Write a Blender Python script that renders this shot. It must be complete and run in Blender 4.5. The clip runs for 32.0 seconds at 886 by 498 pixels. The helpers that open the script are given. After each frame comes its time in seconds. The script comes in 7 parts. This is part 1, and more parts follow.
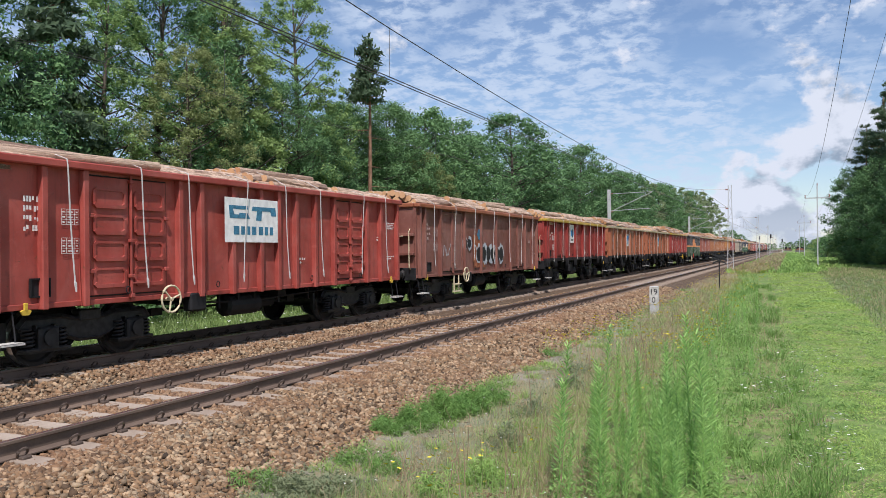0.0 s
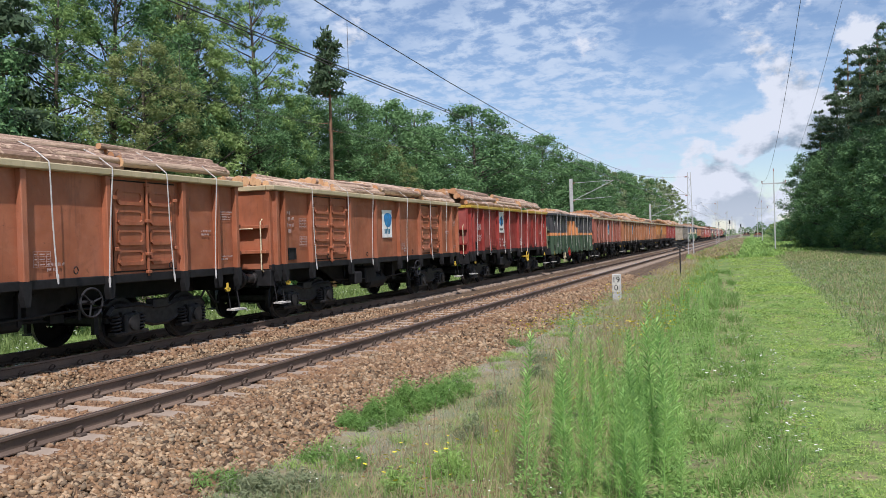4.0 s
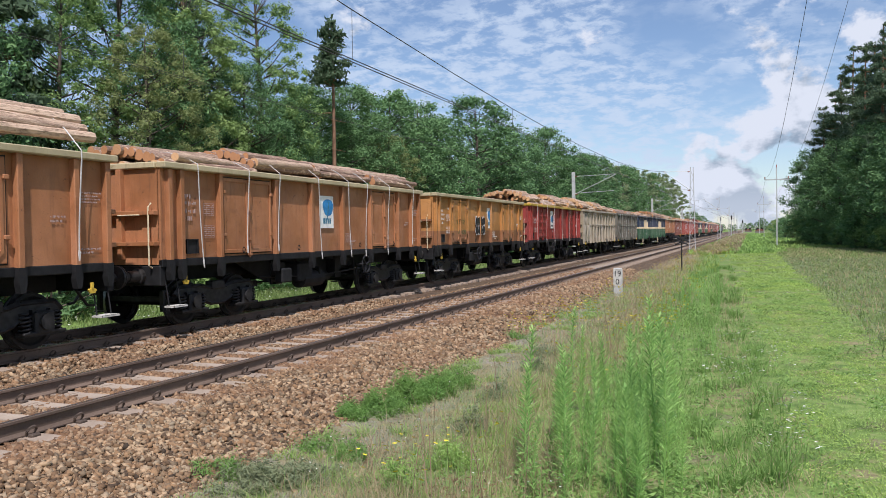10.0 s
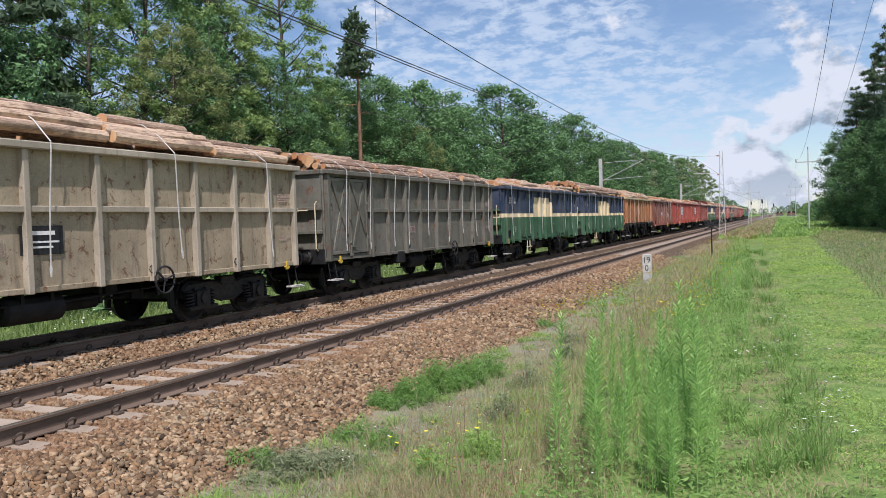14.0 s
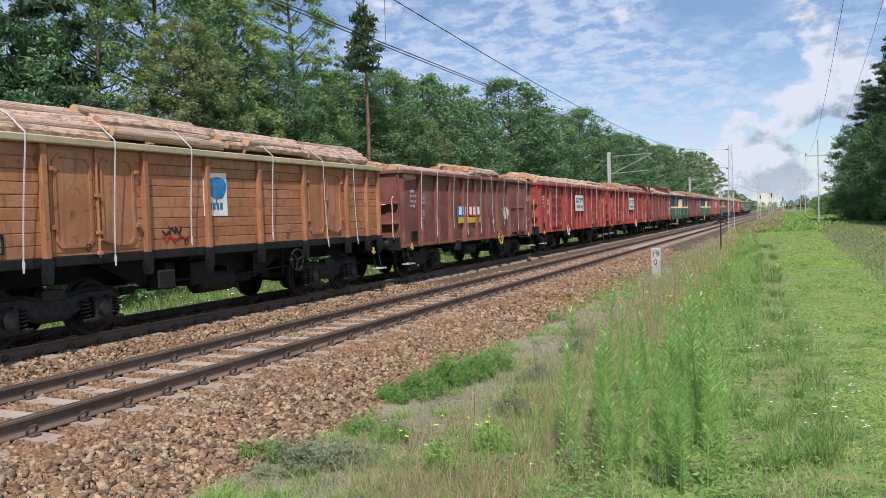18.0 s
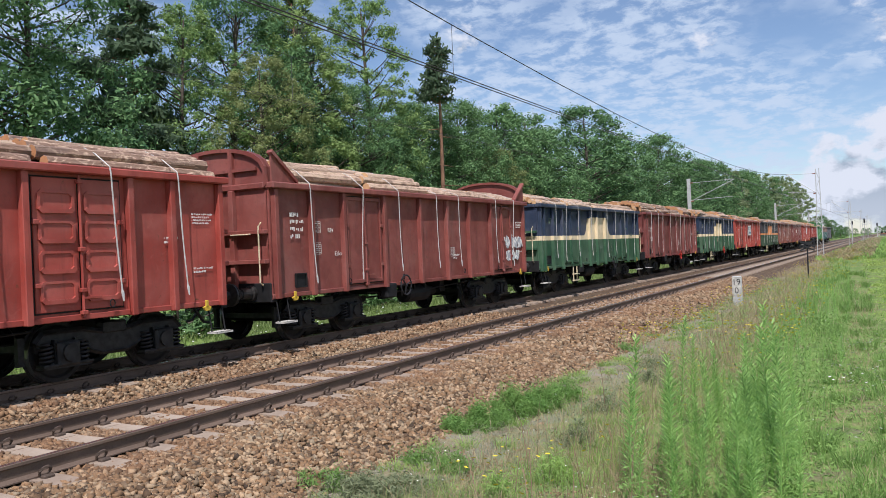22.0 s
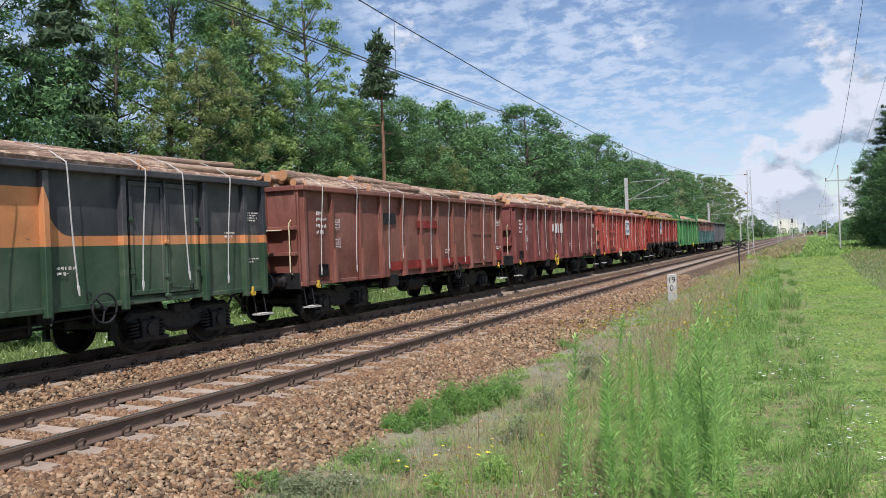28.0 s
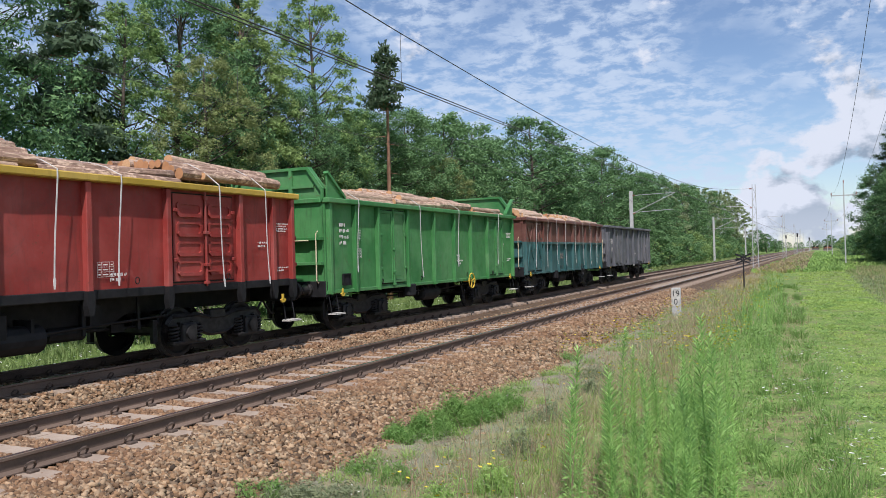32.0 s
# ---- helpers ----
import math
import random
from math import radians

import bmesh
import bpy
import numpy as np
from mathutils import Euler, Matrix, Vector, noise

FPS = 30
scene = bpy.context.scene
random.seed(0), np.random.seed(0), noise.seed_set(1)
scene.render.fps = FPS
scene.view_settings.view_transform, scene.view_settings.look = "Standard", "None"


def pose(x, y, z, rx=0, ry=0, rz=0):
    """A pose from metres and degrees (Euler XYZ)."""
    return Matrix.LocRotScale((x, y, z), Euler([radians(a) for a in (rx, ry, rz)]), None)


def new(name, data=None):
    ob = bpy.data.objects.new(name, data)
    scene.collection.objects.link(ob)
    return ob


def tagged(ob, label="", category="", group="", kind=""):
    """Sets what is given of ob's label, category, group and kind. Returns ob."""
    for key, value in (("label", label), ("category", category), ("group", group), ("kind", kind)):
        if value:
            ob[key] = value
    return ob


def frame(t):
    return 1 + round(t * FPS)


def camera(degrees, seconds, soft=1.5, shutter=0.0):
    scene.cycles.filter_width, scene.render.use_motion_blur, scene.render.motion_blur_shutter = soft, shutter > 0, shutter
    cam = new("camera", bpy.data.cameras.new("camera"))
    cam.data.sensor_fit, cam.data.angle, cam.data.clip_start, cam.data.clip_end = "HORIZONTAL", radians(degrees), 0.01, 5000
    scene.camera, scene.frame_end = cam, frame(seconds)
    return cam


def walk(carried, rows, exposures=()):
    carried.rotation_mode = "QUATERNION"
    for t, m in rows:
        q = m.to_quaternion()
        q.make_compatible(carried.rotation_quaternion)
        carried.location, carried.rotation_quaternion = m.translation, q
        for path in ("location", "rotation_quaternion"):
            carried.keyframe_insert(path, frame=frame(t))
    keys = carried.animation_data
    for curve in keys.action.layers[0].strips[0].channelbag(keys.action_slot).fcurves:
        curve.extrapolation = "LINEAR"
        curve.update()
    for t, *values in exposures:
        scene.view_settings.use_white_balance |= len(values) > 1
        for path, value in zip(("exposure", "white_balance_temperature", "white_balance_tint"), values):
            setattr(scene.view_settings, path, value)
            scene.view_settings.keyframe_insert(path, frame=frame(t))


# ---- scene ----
# ---- camera ----
cam = camera(57.7, 32.0, soft=0.55)
PATH = [
    (0.0, pose(-0.006, -0.048, 1.745, 90.138, 0.550, 23.324)),
    (0.5, pose(-0.010, -0.048, 1.744, 90.636, 0.688, 23.730)),
    (1.0, pose(-0.007, -0.043, 1.744, 90.974, 0.810, 23.412)),
    (1.5, pose(0.003, -0.033, 1.755, 90.632, 0.525, 21.143)),
    (2.0, pose(0.016, -0.025, 1.765, 90.073, 1.003, 19.697)),
    (2.5, pose(0.021, -0.020, 1.765, 89.726, 1.283, 19.766)),
    (3.0, pose(0.021, -0.016, 1.763, 89.767, 1.169, 20.114)),
    (3.5, pose(0.018, -0.013, 1.763, 89.664, 1.660, 20.558)),
    (5.5, pose(-0.017, -0.006, 1.746, 89.299, 1.360, 21.429)),
    (6.0, pose(-0.024, -0.009, 1.748, 89.279, 0.551, 21.133)),
    (6.5, pose(-0.033, -0.018, 1.749, 89.589, -0.174, 22.644)),
    (7.0, pose(-0.035, -0.025, 1.749, 89.372, 0.372, 25.317)),
    (7.5, pose(-0.028, -0.022, 1.752, 89.132, 0.886, 24.864)),
    (8.0, pose(-0.017, -0.013, 1.758, 89.306, 0.702, 22.379)),
    (8.5, pose(-0.008, -0.006, 1.762, 89.613, 0.829, 21.875)),
    (9.0, pose(-0.004, -0.001, 1.764, 89.075, 1.294, 21.466)),
    (9.5, pose(-0.006, 0.002, 1.764, 88.851, 1.352, 21.109)),
    (10.0, pose(-0.013, 0.007, 1.762, 88.897, 0.942, 20.880)),
    (10.5, pose(-0.019, 0.009, 1.759, 88.467, 1.106, 20.425)),
    (11.0, pose(-0.021, 0.005, 1.756, 88.159, 1.517, 20.518)),
    (11.5, pose(-0.021, 0.004, 1.757, 87.878, 1.298, 20.886)),
    (12.0, pose(-0.020, 0.002, 1.758, 87.773, 1.233, 21.426)),
    (12.5, pose(-0.017, -0.003, 1.756, 87.859, 1.343, 21.889)),
    (13.0, pose(-0.009, -0.007, 1.753, 88.040, 1.634, 22.162)),
    (13.5, pose(-0.007, -0.008, 1.753, 88.198, 1.709, 22.445)),
    (14.0, pose(-0.011, -0.010, 1.751, 88.225, 2.016, 22.802)),
    (14.5, pose(-0.014, -0.013, 1.750, 88.096, 2.456, 23.049)),
    (16.5, pose(-0.026, -0.013, 1.754, 88.033, 2.156, 23.944)),
    (17.0, pose(-0.029, -0.015, 1.753, 87.782, 2.103, 24.238)),
    (17.5, pose(-0.031, -0.019, 1.753, 87.779, 1.992, 23.883)),
    (18.0, pose(-0.031, -0.025, 1.758, 87.789, 1.966, 23.351)),
    (18.5, pose(-0.030, -0.028, 1.763, 87.619, 2.562, 22.577)),
    (19.0, pose(-0.032, -0.023, 1.768, 87.740, 3.941, 21.341)),
    (19.5, pose(-0.025, 0.002, 1.766, 88.335, 3.757, 21.142)),
    (20.0, pose(0.002, 0.056, 1.758, 88.772, 2.125, 22.501)),
    (20.5, pose(0.035, 0.110, 1.745, 88.956, 1.135, 24.361)),
    (21.0, pose(0.058, 0.144, 1.731, 89.127, 1.303, 25.666)),
    (21.5, pose(0.074, 0.145, 1.722, 89.607, 1.911, 27.207)),
    (22.0, pose(0.091, 0.132, 1.720, 90.135, 2.457, 28.870)),
    (22.5, pose(0.097, 0.128, 1.720, 89.961, 2.584, 28.963)),
    (23.0, pose(0.096, 0.125, 1.723, 90.165, 3.154, 28.386)),
    (23.5, pose(0.097, 0.125, 1.728, 90.771, 3.491, 28.503)),
    (24.0, pose(0.090, 0.132, 1.731, 90.743, 3.226, 29.041)),
    (24.5, pose(0.079, 0.142, 1.732, 90.541, 2.333, 28.517)),
    (25.0, pose(0.064, 0.147, 1.733, 90.686, 1.750, 27.674)),
    (25.5, pose(0.054, 0.153, 1.733, 90.347, 1.829, 27.334)),
    (26.0, pose(0.054, 0.154, 1.732, 89.833, 2.173, 26.694)),
    (26.5, pose(0.055, 0.159, 1.732, 89.576, 2.524, 25.874)),
    (28.5, pose(0.072, 0.160, 1.741, 89.747, 2.012, 24.563)),
    (29.0, pose(0.075, 0.155, 1.740, 89.763, 1.866, 24.955)),
    (29.5, pose(0.083, 0.148, 1.744, 89.963, 1.460, 24.781)),
    (30.0, pose(0.083, 0.151, 1.741, 90.076, 1.500, 24.398)),
    (30.5, pose(0.083, 0.155, 1.735, 90.136, 1.687, 24.411)),
    (31.0, pose(0.094, 0.147, 1.736, 90.333, 1.820, 24.381)),
    (31.5, pose(0.099, 0.142, 1.738, 90.504, 1.781, 24.251)),
    (32.0, pose(0.090, 0.141, 1.738, 90.547, 1.590, 24.978)),
]
walk(cam, PATH, ((0, 0.35, 6400, 16), (32, 0.35, 6400, 16)))

# ---- plan: y runs along the line, x to the right, z = 0 is the top of the rails ----
NEAR, FAR = -7.53, -11.72          # centre lines of the two tracks
GAUGE = 1.505
SPEED, ACCEL = -11.85, -0.033      # the train comes nearer and gains speed


def train_at(t):
    return 6.5 + SPEED * t + ACCEL * t * t

# ---- sky and sun ----
SUN_DIR = Vector((0.30, -0.62, 1.0)).normalized()
sun = new("sun", bpy.data.lights.new("sun", "SUN"))
sun.data.energy, sun.data.angle, sun.data.color = 3.7, radians(0.8), (1.0, 0.965, 0.93)
sun.rotation_euler = SUN_DIR.to_track_quat("Z", "Y").to_euler()
scene.view_settings.exposure = 0.36


def build_sky():
    world = bpy.data.worlds.new("sky")
    scene.world = world
    world.use_nodes = True
    nt = world.node_tree
    nt.nodes.clear()

    def node(kind, **kw):
        n = nt.nodes.new(kind)
        for k, v in kw.items():
            n.inputs[k].default_value = v
        return n

    def math2(op, a, b=None, clamp=False):
        n = nt.nodes.new("ShaderNodeMath")
        n.operation, n.use_clamp = op, clamp
        for i, v in enumerate((a, b)):
            if v is None:
                continue
            if isinstance(v, (int, float)):
                n.inputs[i].default_value = v
            else:
                nt.links.new(v, n.inputs[i])
        return n.outputs[0]

    def ramp(value, lo, hi, a=0.0, b=1.0):
        n = nt.nodes.new("ShaderNodeMapRange")
        n.interpolation_type = "SMOOTHSTEP"
        nt.links.new(value, n.inputs[0])
        for i, v in enumerate((lo, hi, a, b)):
            n.inputs[i + 1].default_value = v
        return n.outputs[0]

    def noise_at(vec, scale, detail, rough, dist=0.0):
        n = node("ShaderNodeTexNoise", Scale=scale, Detail=detail, Roughness=rough, Distortion=dist)
        nt.links.new(vec, n.inputs["Vector"])
        return n.outputs["Fac"]

    sky = nt.nodes.new("ShaderNodeTexSky")
    sky.sky_type, sky.sun_disc = "NISHITA", False
    sky.sun_elevation = math.asin(SUN_DIR.z)
    sky.sun_rotation = math.atan2(SUN_DIR.x, SUN_DIR.y)
    sky.air_density, sky.dust_density, sky.ozone_density = 1.0, 0.2, 3.5
    way = nt.nodes.new("ShaderNodeTexCoord").outputs["Generated"]
    sep = nt.nodes.new("ShaderNodeSeparateXYZ")
    nt.links.new(way, sep.inputs[0])
    up = math2("MAXIMUM", sep.outputs[2], 0.02)
    def blob(vec, centre, radius, weight):
        """A soft mass of cloud (or a clear gap, below zero) about one direction."""
        n = nt.nodes.new("ShaderNodeVectorMath")
        n.operation = "DISTANCE"
        nt.links.new(vec, n.inputs[0])
        n.inputs[1].default_value = Vector(centre).normalized()
        return ramp(n.outputs["Value"], 0.0, radius, weight, 0.0)

    # broken high cloud on a flat layer: small puffs, in wide drifts
    flat = nt.nodes.new("ShaderNodeCombineXYZ")
    lift = math2("ADD", up, 0.22)
    nt.links.new(math2("DIVIDE", sep.outputs[0], lift), flat.inputs[0])
    nt.links.new(math2("DIVIDE", sep.outputs[1], lift), flat.inputs[1])
    clear = blob(way, (-0.085, 0.98, 0.215), 0.10, -0.20)
    for centre, radius, weight in (((-0.53, 0.82, 0.22), 0.10, -0.2), ((-0.20, 0.97, 0.09), 0.06, -0.08), ((-0.33, 0.90, 0.30), 0.12, -0.08), ((-0.16, 0.97, 0.15), 0.18, 0.20), ((-0.30, 0.93, 0.20), 0.16, 0.14)):
        clear = math2("ADD", clear, blob(way, centre, radius, weight))
    big = math2("ADD", noise_at(flat.outputs[0], 1.6, 4.0, 0.55, 0.4), clear)
    fine = noise_at(flat.outputs[0], 13.0, 5.0, 0.62, 0.2)
    thin = math2("MULTIPLY", ramp(big, 0.36, 0.62), ramp(fine, 0.39, 0.61, 0.06, 1.1))
    # heaped cloud over the end of the line and to the east of it
    east = ramp(sep.outputs[0], 0.05, 0.35, 0.0, 0.06)
    low = ramp(sep.outputs[2], 0.02, 0.10, 0.10, 0.0)
    west = ramp(sep.outputs[0], -0.28, -0.06, -0.16, 0.0)

    def density(vec):
        p = nt.nodes.new("ShaderNodeVectorMath")
        p.operation = "MULTIPLY"
        p.inputs[1].default_value = (1.0, 1.0, 1.5)
        nt.links.new(vec, p.inputs[0])
        d = math2("MULTIPLY_ADD", noise_at(p.outputs[0], 10.0, 7.0, 0.58, 0.1), 1.7)
        d.node.inputs[2].default_value = -0.35
        for centre, radius, weight in (((0.01, 0.98, 0.225), 0.08, 0.10), ((0.075, 0.99, 0.125), 0.11, 0.20), ((-0.015, 0.99, 0.095), 0.075, 0.20), ((0.17, 0.97, 0.19), 0.16, 0.16), ((-0.05, 0.98, 0.175), 0.08, -0.20), ((-0.095, 0.98, 0.22), 0.10, -0.25), ((-0.12, 0.98, 0.11), 0.07, -0.18)):
            d = math2("ADD", d, blob(vec, centre, radius, weight))
        return math2("ADD", math2("ADD", d, west), math2("ADD", east, low))

    heap_d = density(way)
    heap = ramp(heap_d, 0.555, 0.69)
    sunward = nt.nodes.new("ShaderNodeVectorMath")
    sunward.operation = "ADD"
    sunward.inputs[1].default_value = (-0.020, 0.0, 0.024)
    nt.links.new(way, sunward.inputs[0])
    # the side turned to the light is white, the far side and the base are grey
    slope = math2("SUBTRACT", heap_d, density(sunward.outputs[0]))
    shade = ramp(math2("SUBTRACT", slope, math2("MULTIPLY", math2("SUBTRACT", heap_d, 0.60), 0.38)), -0.19, 0.10)
    shade = math2("ADD", shade, ramp(sep.outputs[2], 0.02, 0.09, 0.48, 0.0), True)
    white = nt.nodes.new("ShaderNodeMix")
    white.data_type = "RGBA"
    white.inputs["A"].default_value = (2.4, 3.2, 4.1, 1)
    white.inputs["B"].default_value = (6.2, 6.8, 7.6, 1)
    nt.links.new(shade, white.inputs["Factor"])
    m1 = nt.nodes.new("ShaderNodeMix")
    m1.data_type = "RGBA"
    nt.links.new(math2("MULTIPLY", thin, 0.74), m1.inputs["Factor"])
    nt.links.new(sky.outputs[0], m1.inputs["A"])
    m1.inputs["B"].default_value = (5.0, 6.1, 7.4, 1)
    m2 = nt.nodes.new("ShaderNodeMix")
    m2.data_type = "RGBA"
    nt.links.new(heap, m2.inputs["Factor"])
    nt.links.new(m1.outputs["Result"], m2.inputs["A"])
    nt.links.new(white.outputs["Result"], m2.inputs["B"])
    back = node("ShaderNodeBackground", Strength=0.092)
    nt.links.new(m2.outputs["Result"], back.inputs["Color"])
    out = nt.nodes.new("ShaderNodeOutputWorld")
    nt.links.new(back.outputs[0], out.inputs["Surface"])


build_sky()


# ---- materials ----
class Mat:
    """A small builder for node materials."""

    def __init__(self, name):
        self.mat = bpy.data.materials.new(name)
        self.mat.use_nodes = True
        self.nt = self.mat.node_tree
        self.bsdf = self.nt.nodes["Principled BSDF"]
        self.co = self.nt.nodes.new("ShaderNodeTexCoord").outputs["Object"]

    def put(self, value, socket):
        if isinstance(value, bpy.types.NodeSocket):
            self.nt.links.new(value, socket)
        elif isinstance(value, (tuple, list)) and len(value) == 3 and socket.type == "RGBA":
            socket.default_value = (*value, 1)
        else:
            socket.default_value = value

    def scaled(self, sx, sy, sz, shift=None):
        n = self.nt.nodes.new("ShaderNodeVectorMath")
        n.operation = "MULTIPLY_ADD"
        self.put(self.co, n.inputs[0])
        n.inputs[1].default_value = (sx, sy, sz)
        if shift is not None:
            self.put(shift, n.inputs[2])
        return n.outputs[0]

    def noise(self, scale, detail=3.0, rough=0.55, vec=None, dist=0.0):
        n = self.nt.nodes.new("ShaderNodeTexNoise")
        n.inputs["Scale"].default_value, n.inputs["Detail"].default_value = scale, detail
        n.inputs["Roughness"].default_value, n.inputs["Distortion"].default_value = rough, dist
        self.put(self.co if vec is None else vec, n.inputs["Vector"])
        return n.outputs["Fac"]

    def math(self, op, a, b=0.0, clamp=False):
        n = self.nt.nodes.new("ShaderNodeMath")
        n.operation, n.use_clamp = op, clamp
        self.put(a, n.inputs[0])
        self.put(b, n.inputs[1])
        return n.outputs[0]

    def ramp(self, value, lo, hi, a=0.0, b=1.0, kind="SMOOTHSTEP"):
        n = self.nt.nodes.new("ShaderNodeMapRange")
        n.interpolation_type = kind
        self.put(value, n.inputs[0])
        for i, v in enumerate((lo, hi, a, b)):
            n.inputs[i + 1].default_value = v
        return n.outputs[0]

    def mix(self, fac, a, b):
        n = self.nt.nodes.new("ShaderNodeMix")
        n.data_type = "RGBA"
        self.put(fac, n.inputs["Factor"])
        self.put(a, n.inputs["A"])
        self.put(b, n.inputs["B"])
        return n.outputs["Result"]

    def rand(self):
        return self.nt.nodes.new("ShaderNodeObjectInfo").outputs["Random"]

    def island(self):
        return self.nt.nodes.new("ShaderNodeNewGeometry").outputs["Random Per Island"]

    def axis(self, k):
        n = self.nt.nodes.new("ShaderNodeSeparateXYZ")
        self.put(self.co, n.inputs[0])
        return n.outputs[k]

    def done(self, colour, rough=0.7, metal=0.0, bump=None, strength=0.3, dist=0.01, spec=0.4):
        self.put(colour, self.bsdf.inputs["Base Color"])
        self.put(rough, self.bsdf.inputs["Roughness"])
        self.bsdf.inputs["Metallic"].default_value = metal
        self.bsdf.inputs["Specular IOR Level"].default_value = spec
        if bump is not None:
            n = self.nt.nodes.new("ShaderNodeBump")
            n.inputs["Strength"].default_value, n.inputs["Distance"].default_value = strength, dist
            self.put(bump, n.inputs["Height"])
            self.put(n.outputs[0], self.bsdf.inputs["Normal"])
        return self.mat


def mul(c, k):
    return tuple(min(1.0, v * k) for v in c)


RUST = (0.15, 0.062, 0.032)


def weathered(m, colour, wear):
    """Faded, streaked and rust-spotted paint over steel."""
    r = m.rand()
    shift = m.nt.nodes.new("ShaderNodeCombineXYZ")
    m.put(m.math("MULTIPLY", r, 37.0), shift.inputs[1])
    vec = m.scaled(1, 1, 1, shift.outputs[0])
    tall = m.scaled(3.0, 3.0, 0.35, shift.outputs[0])
    broad = m.noise(0.8, 4, 0.6, vec)
    streak = m.noise(2.6, 5, 0.65, tall, 0.4)
    spots = m.noise(5.5, 6, 0.7, vec, 0.8)
    grain = m.noise(38, 3, 0.6, vec)
    c = m.mix(m.ramp(broad, 0.35, 0.68), mul(colour, 0.80), m.mix(0.07, mul(colour, 1.12), (0.5, 0.4, 0.34)))
    c = m.mix(m.ramp(streak, 0.50, 0.74, 0.0, 0.28 + 0.62 * wear), c, m.mix(0.5, (0.05, 0.035, 0.03), colour))
    # scuffed and touched-up patches
    scuff = m.noise(1.7, 5, 0.7, vec, 1.4)
    c = m.mix(m.ramp(scuff, 0.56, 0.66, 0.0, 0.16 + 0.2 * wear), c, m.mix(0.35, mul(colour, 0.62), (0.09, 0.06, 0.05)))
    c = m.mix(m.ramp(scuff, 0.42, 0.34, 0.0, 0.22), c, m.mix(0.18, mul(colour, 1.25), (0.6, 0.5, 0.42)))
    # chalky bloom where the sun and rain have worked on it, and bare chips
    bloom = m.noise(0.45, 5, 0.65, vec, 0.6)
    c = m.mix(m.ramp(bloom, 0.48, 0.68, 0.0, 0.26), c, m.mix(0.45, mul(colour, 1.35), (0.42, 0.36, 0.32)))
    chips = m.noise(17, 4, 0.75, vec, 0.5)
    c = m.mix(m.ramp(chips, 0.66, 0.70, 0.0, 0.35 + 0.4 * wear), c, m.mix(0.5, RUST, (0.03, 0.02, 0.016)))
    c = m.mix(m.ramp(spots, 0.69 - 0.10 * wear, 0.76 - 0.06 * wear, 0.0, 0.9), c, RUST)
    c = m.mix(m.ramp(grain, 0.35, 0.75, 0.0, 0.05 + 0.14 * wear), c, (0.10, 0.08, 0.07))
    return c, m.math("ADD", m.math("MULTIPLY", broad, 0.7), m.math("MULTIPLY", grain, 0.05))


PAINTS = {}


def paint(colour, wear=0.65):
    key = (colour, wear)
    if key not in PAINTS:
        m = Mat("wagon_paint")
        c, b = weathered(m, colour, wear)
        PAINTS[key] = m.done(c, m.ramp(m.noise(3.0, 4), 0.3, 0.7, 0.42, 0.68), bump=b, strength=0.35, dist=0.02)
    return PAINTS[key]


def livery(upper, lower, band, z0, z1, yc, half, top, wear=0.22):
    """Two-colour paint with a band between, which swells into a dome round yc."""
    key = (upper, lower, band, z0, z1, yc)
    if key not in PAINTS:
        m = Mat("banded_paint")
        cu, b = weathered(m, upper, wear)
        cl, _ = weathered(m, lower, wear)
        cb, _ = weathered(m, band, wear)
        y, z = m.axis(1), m.axis(2)
        off = m.math("ABSOLUTE", m.math("SUBTRACT", y, yc))
        flank = m.ramp(off, half * 0.70, half, 1.0, 0.0, "LINEAR")
        rise = m.math("MULTIPLY", m.math("POWER", flank, 2.3), top - z1)
        edge = m.math("ADD", rise, z1)
        c = m.mix(m.math("GREATER_THAN", z, z0), cl, cb)
        c = m.mix(m.math("GREATER_THAN", z, edge), c, cu)
        PAINTS[key] = m.done(c, 0.5, bump=b, strength=0.3, dist=0.02)
    return PAINTS[key]


def plain(name, colour, rough=0.6, metal=0.0, spread=0.25, scale=14, spec=0.4):
    m = Mat(name)
    n = m.noise(scale, 5, 0.6)
    c = m.mix(m.ramp(n, 0.3, 0.7), mul(colour, 1 - spread), mul(colour, 1 + spread))
    return m.done(c, rough, metal, m.noise(scale * 6, 3), 0.2, 0.004, spec)


M_FRAME = plain("sooty_steel", (0.009, 0.009, 0.010), 0.7, spread=0.5, scale=6)
M_BOGIE = plain("greasy_iron", (0.020, 0.019, 0.019), 0.55, spread=0.6, scale=9)
M_WHEEL = plain("wheel_iron", (0.010, 0.009, 0.009), 0.6, spread=0.4)
M_TREAD = plain("bright_tread", (0.42, 0.41, 0.40), 0.3, 0.9)
M_BUFFER = plain("buffer_grease", (0.028, 0.026, 0.025), 0.4, spread=0.4)
M_WHITE = plain("white_paint", (0.80, 0.79, 0.75), 0.6, spread=0.12, scale=5)
M_MARK = plain("white_lettering", (0.70, 0.66, 0.62), 0.7, spread=0.25, scale=22)
M_FADED = plain("faded_lettering", (0.42, 0.30, 0.27), 0.7, spread=0.3, scale=22)
M_BLUE = plain("blue_paint", (0.03, 0.22, 0.48), 0.55, spread=0.3, scale=4)
M_TEAL = plain("teal_paint", (0.05, 0.19, 0.29), 0.55, spread=0.3)
M_BLACK = plain("black_paint", (0.018, 0.018, 0.020), 0.55, spread=0.4)
M_GREY = plain("grey_paint", (0.42, 0.44, 0.46), 0.6)
M_REDP = plain("red_paint", (0.42, 0.035, 0.025), 0.5)
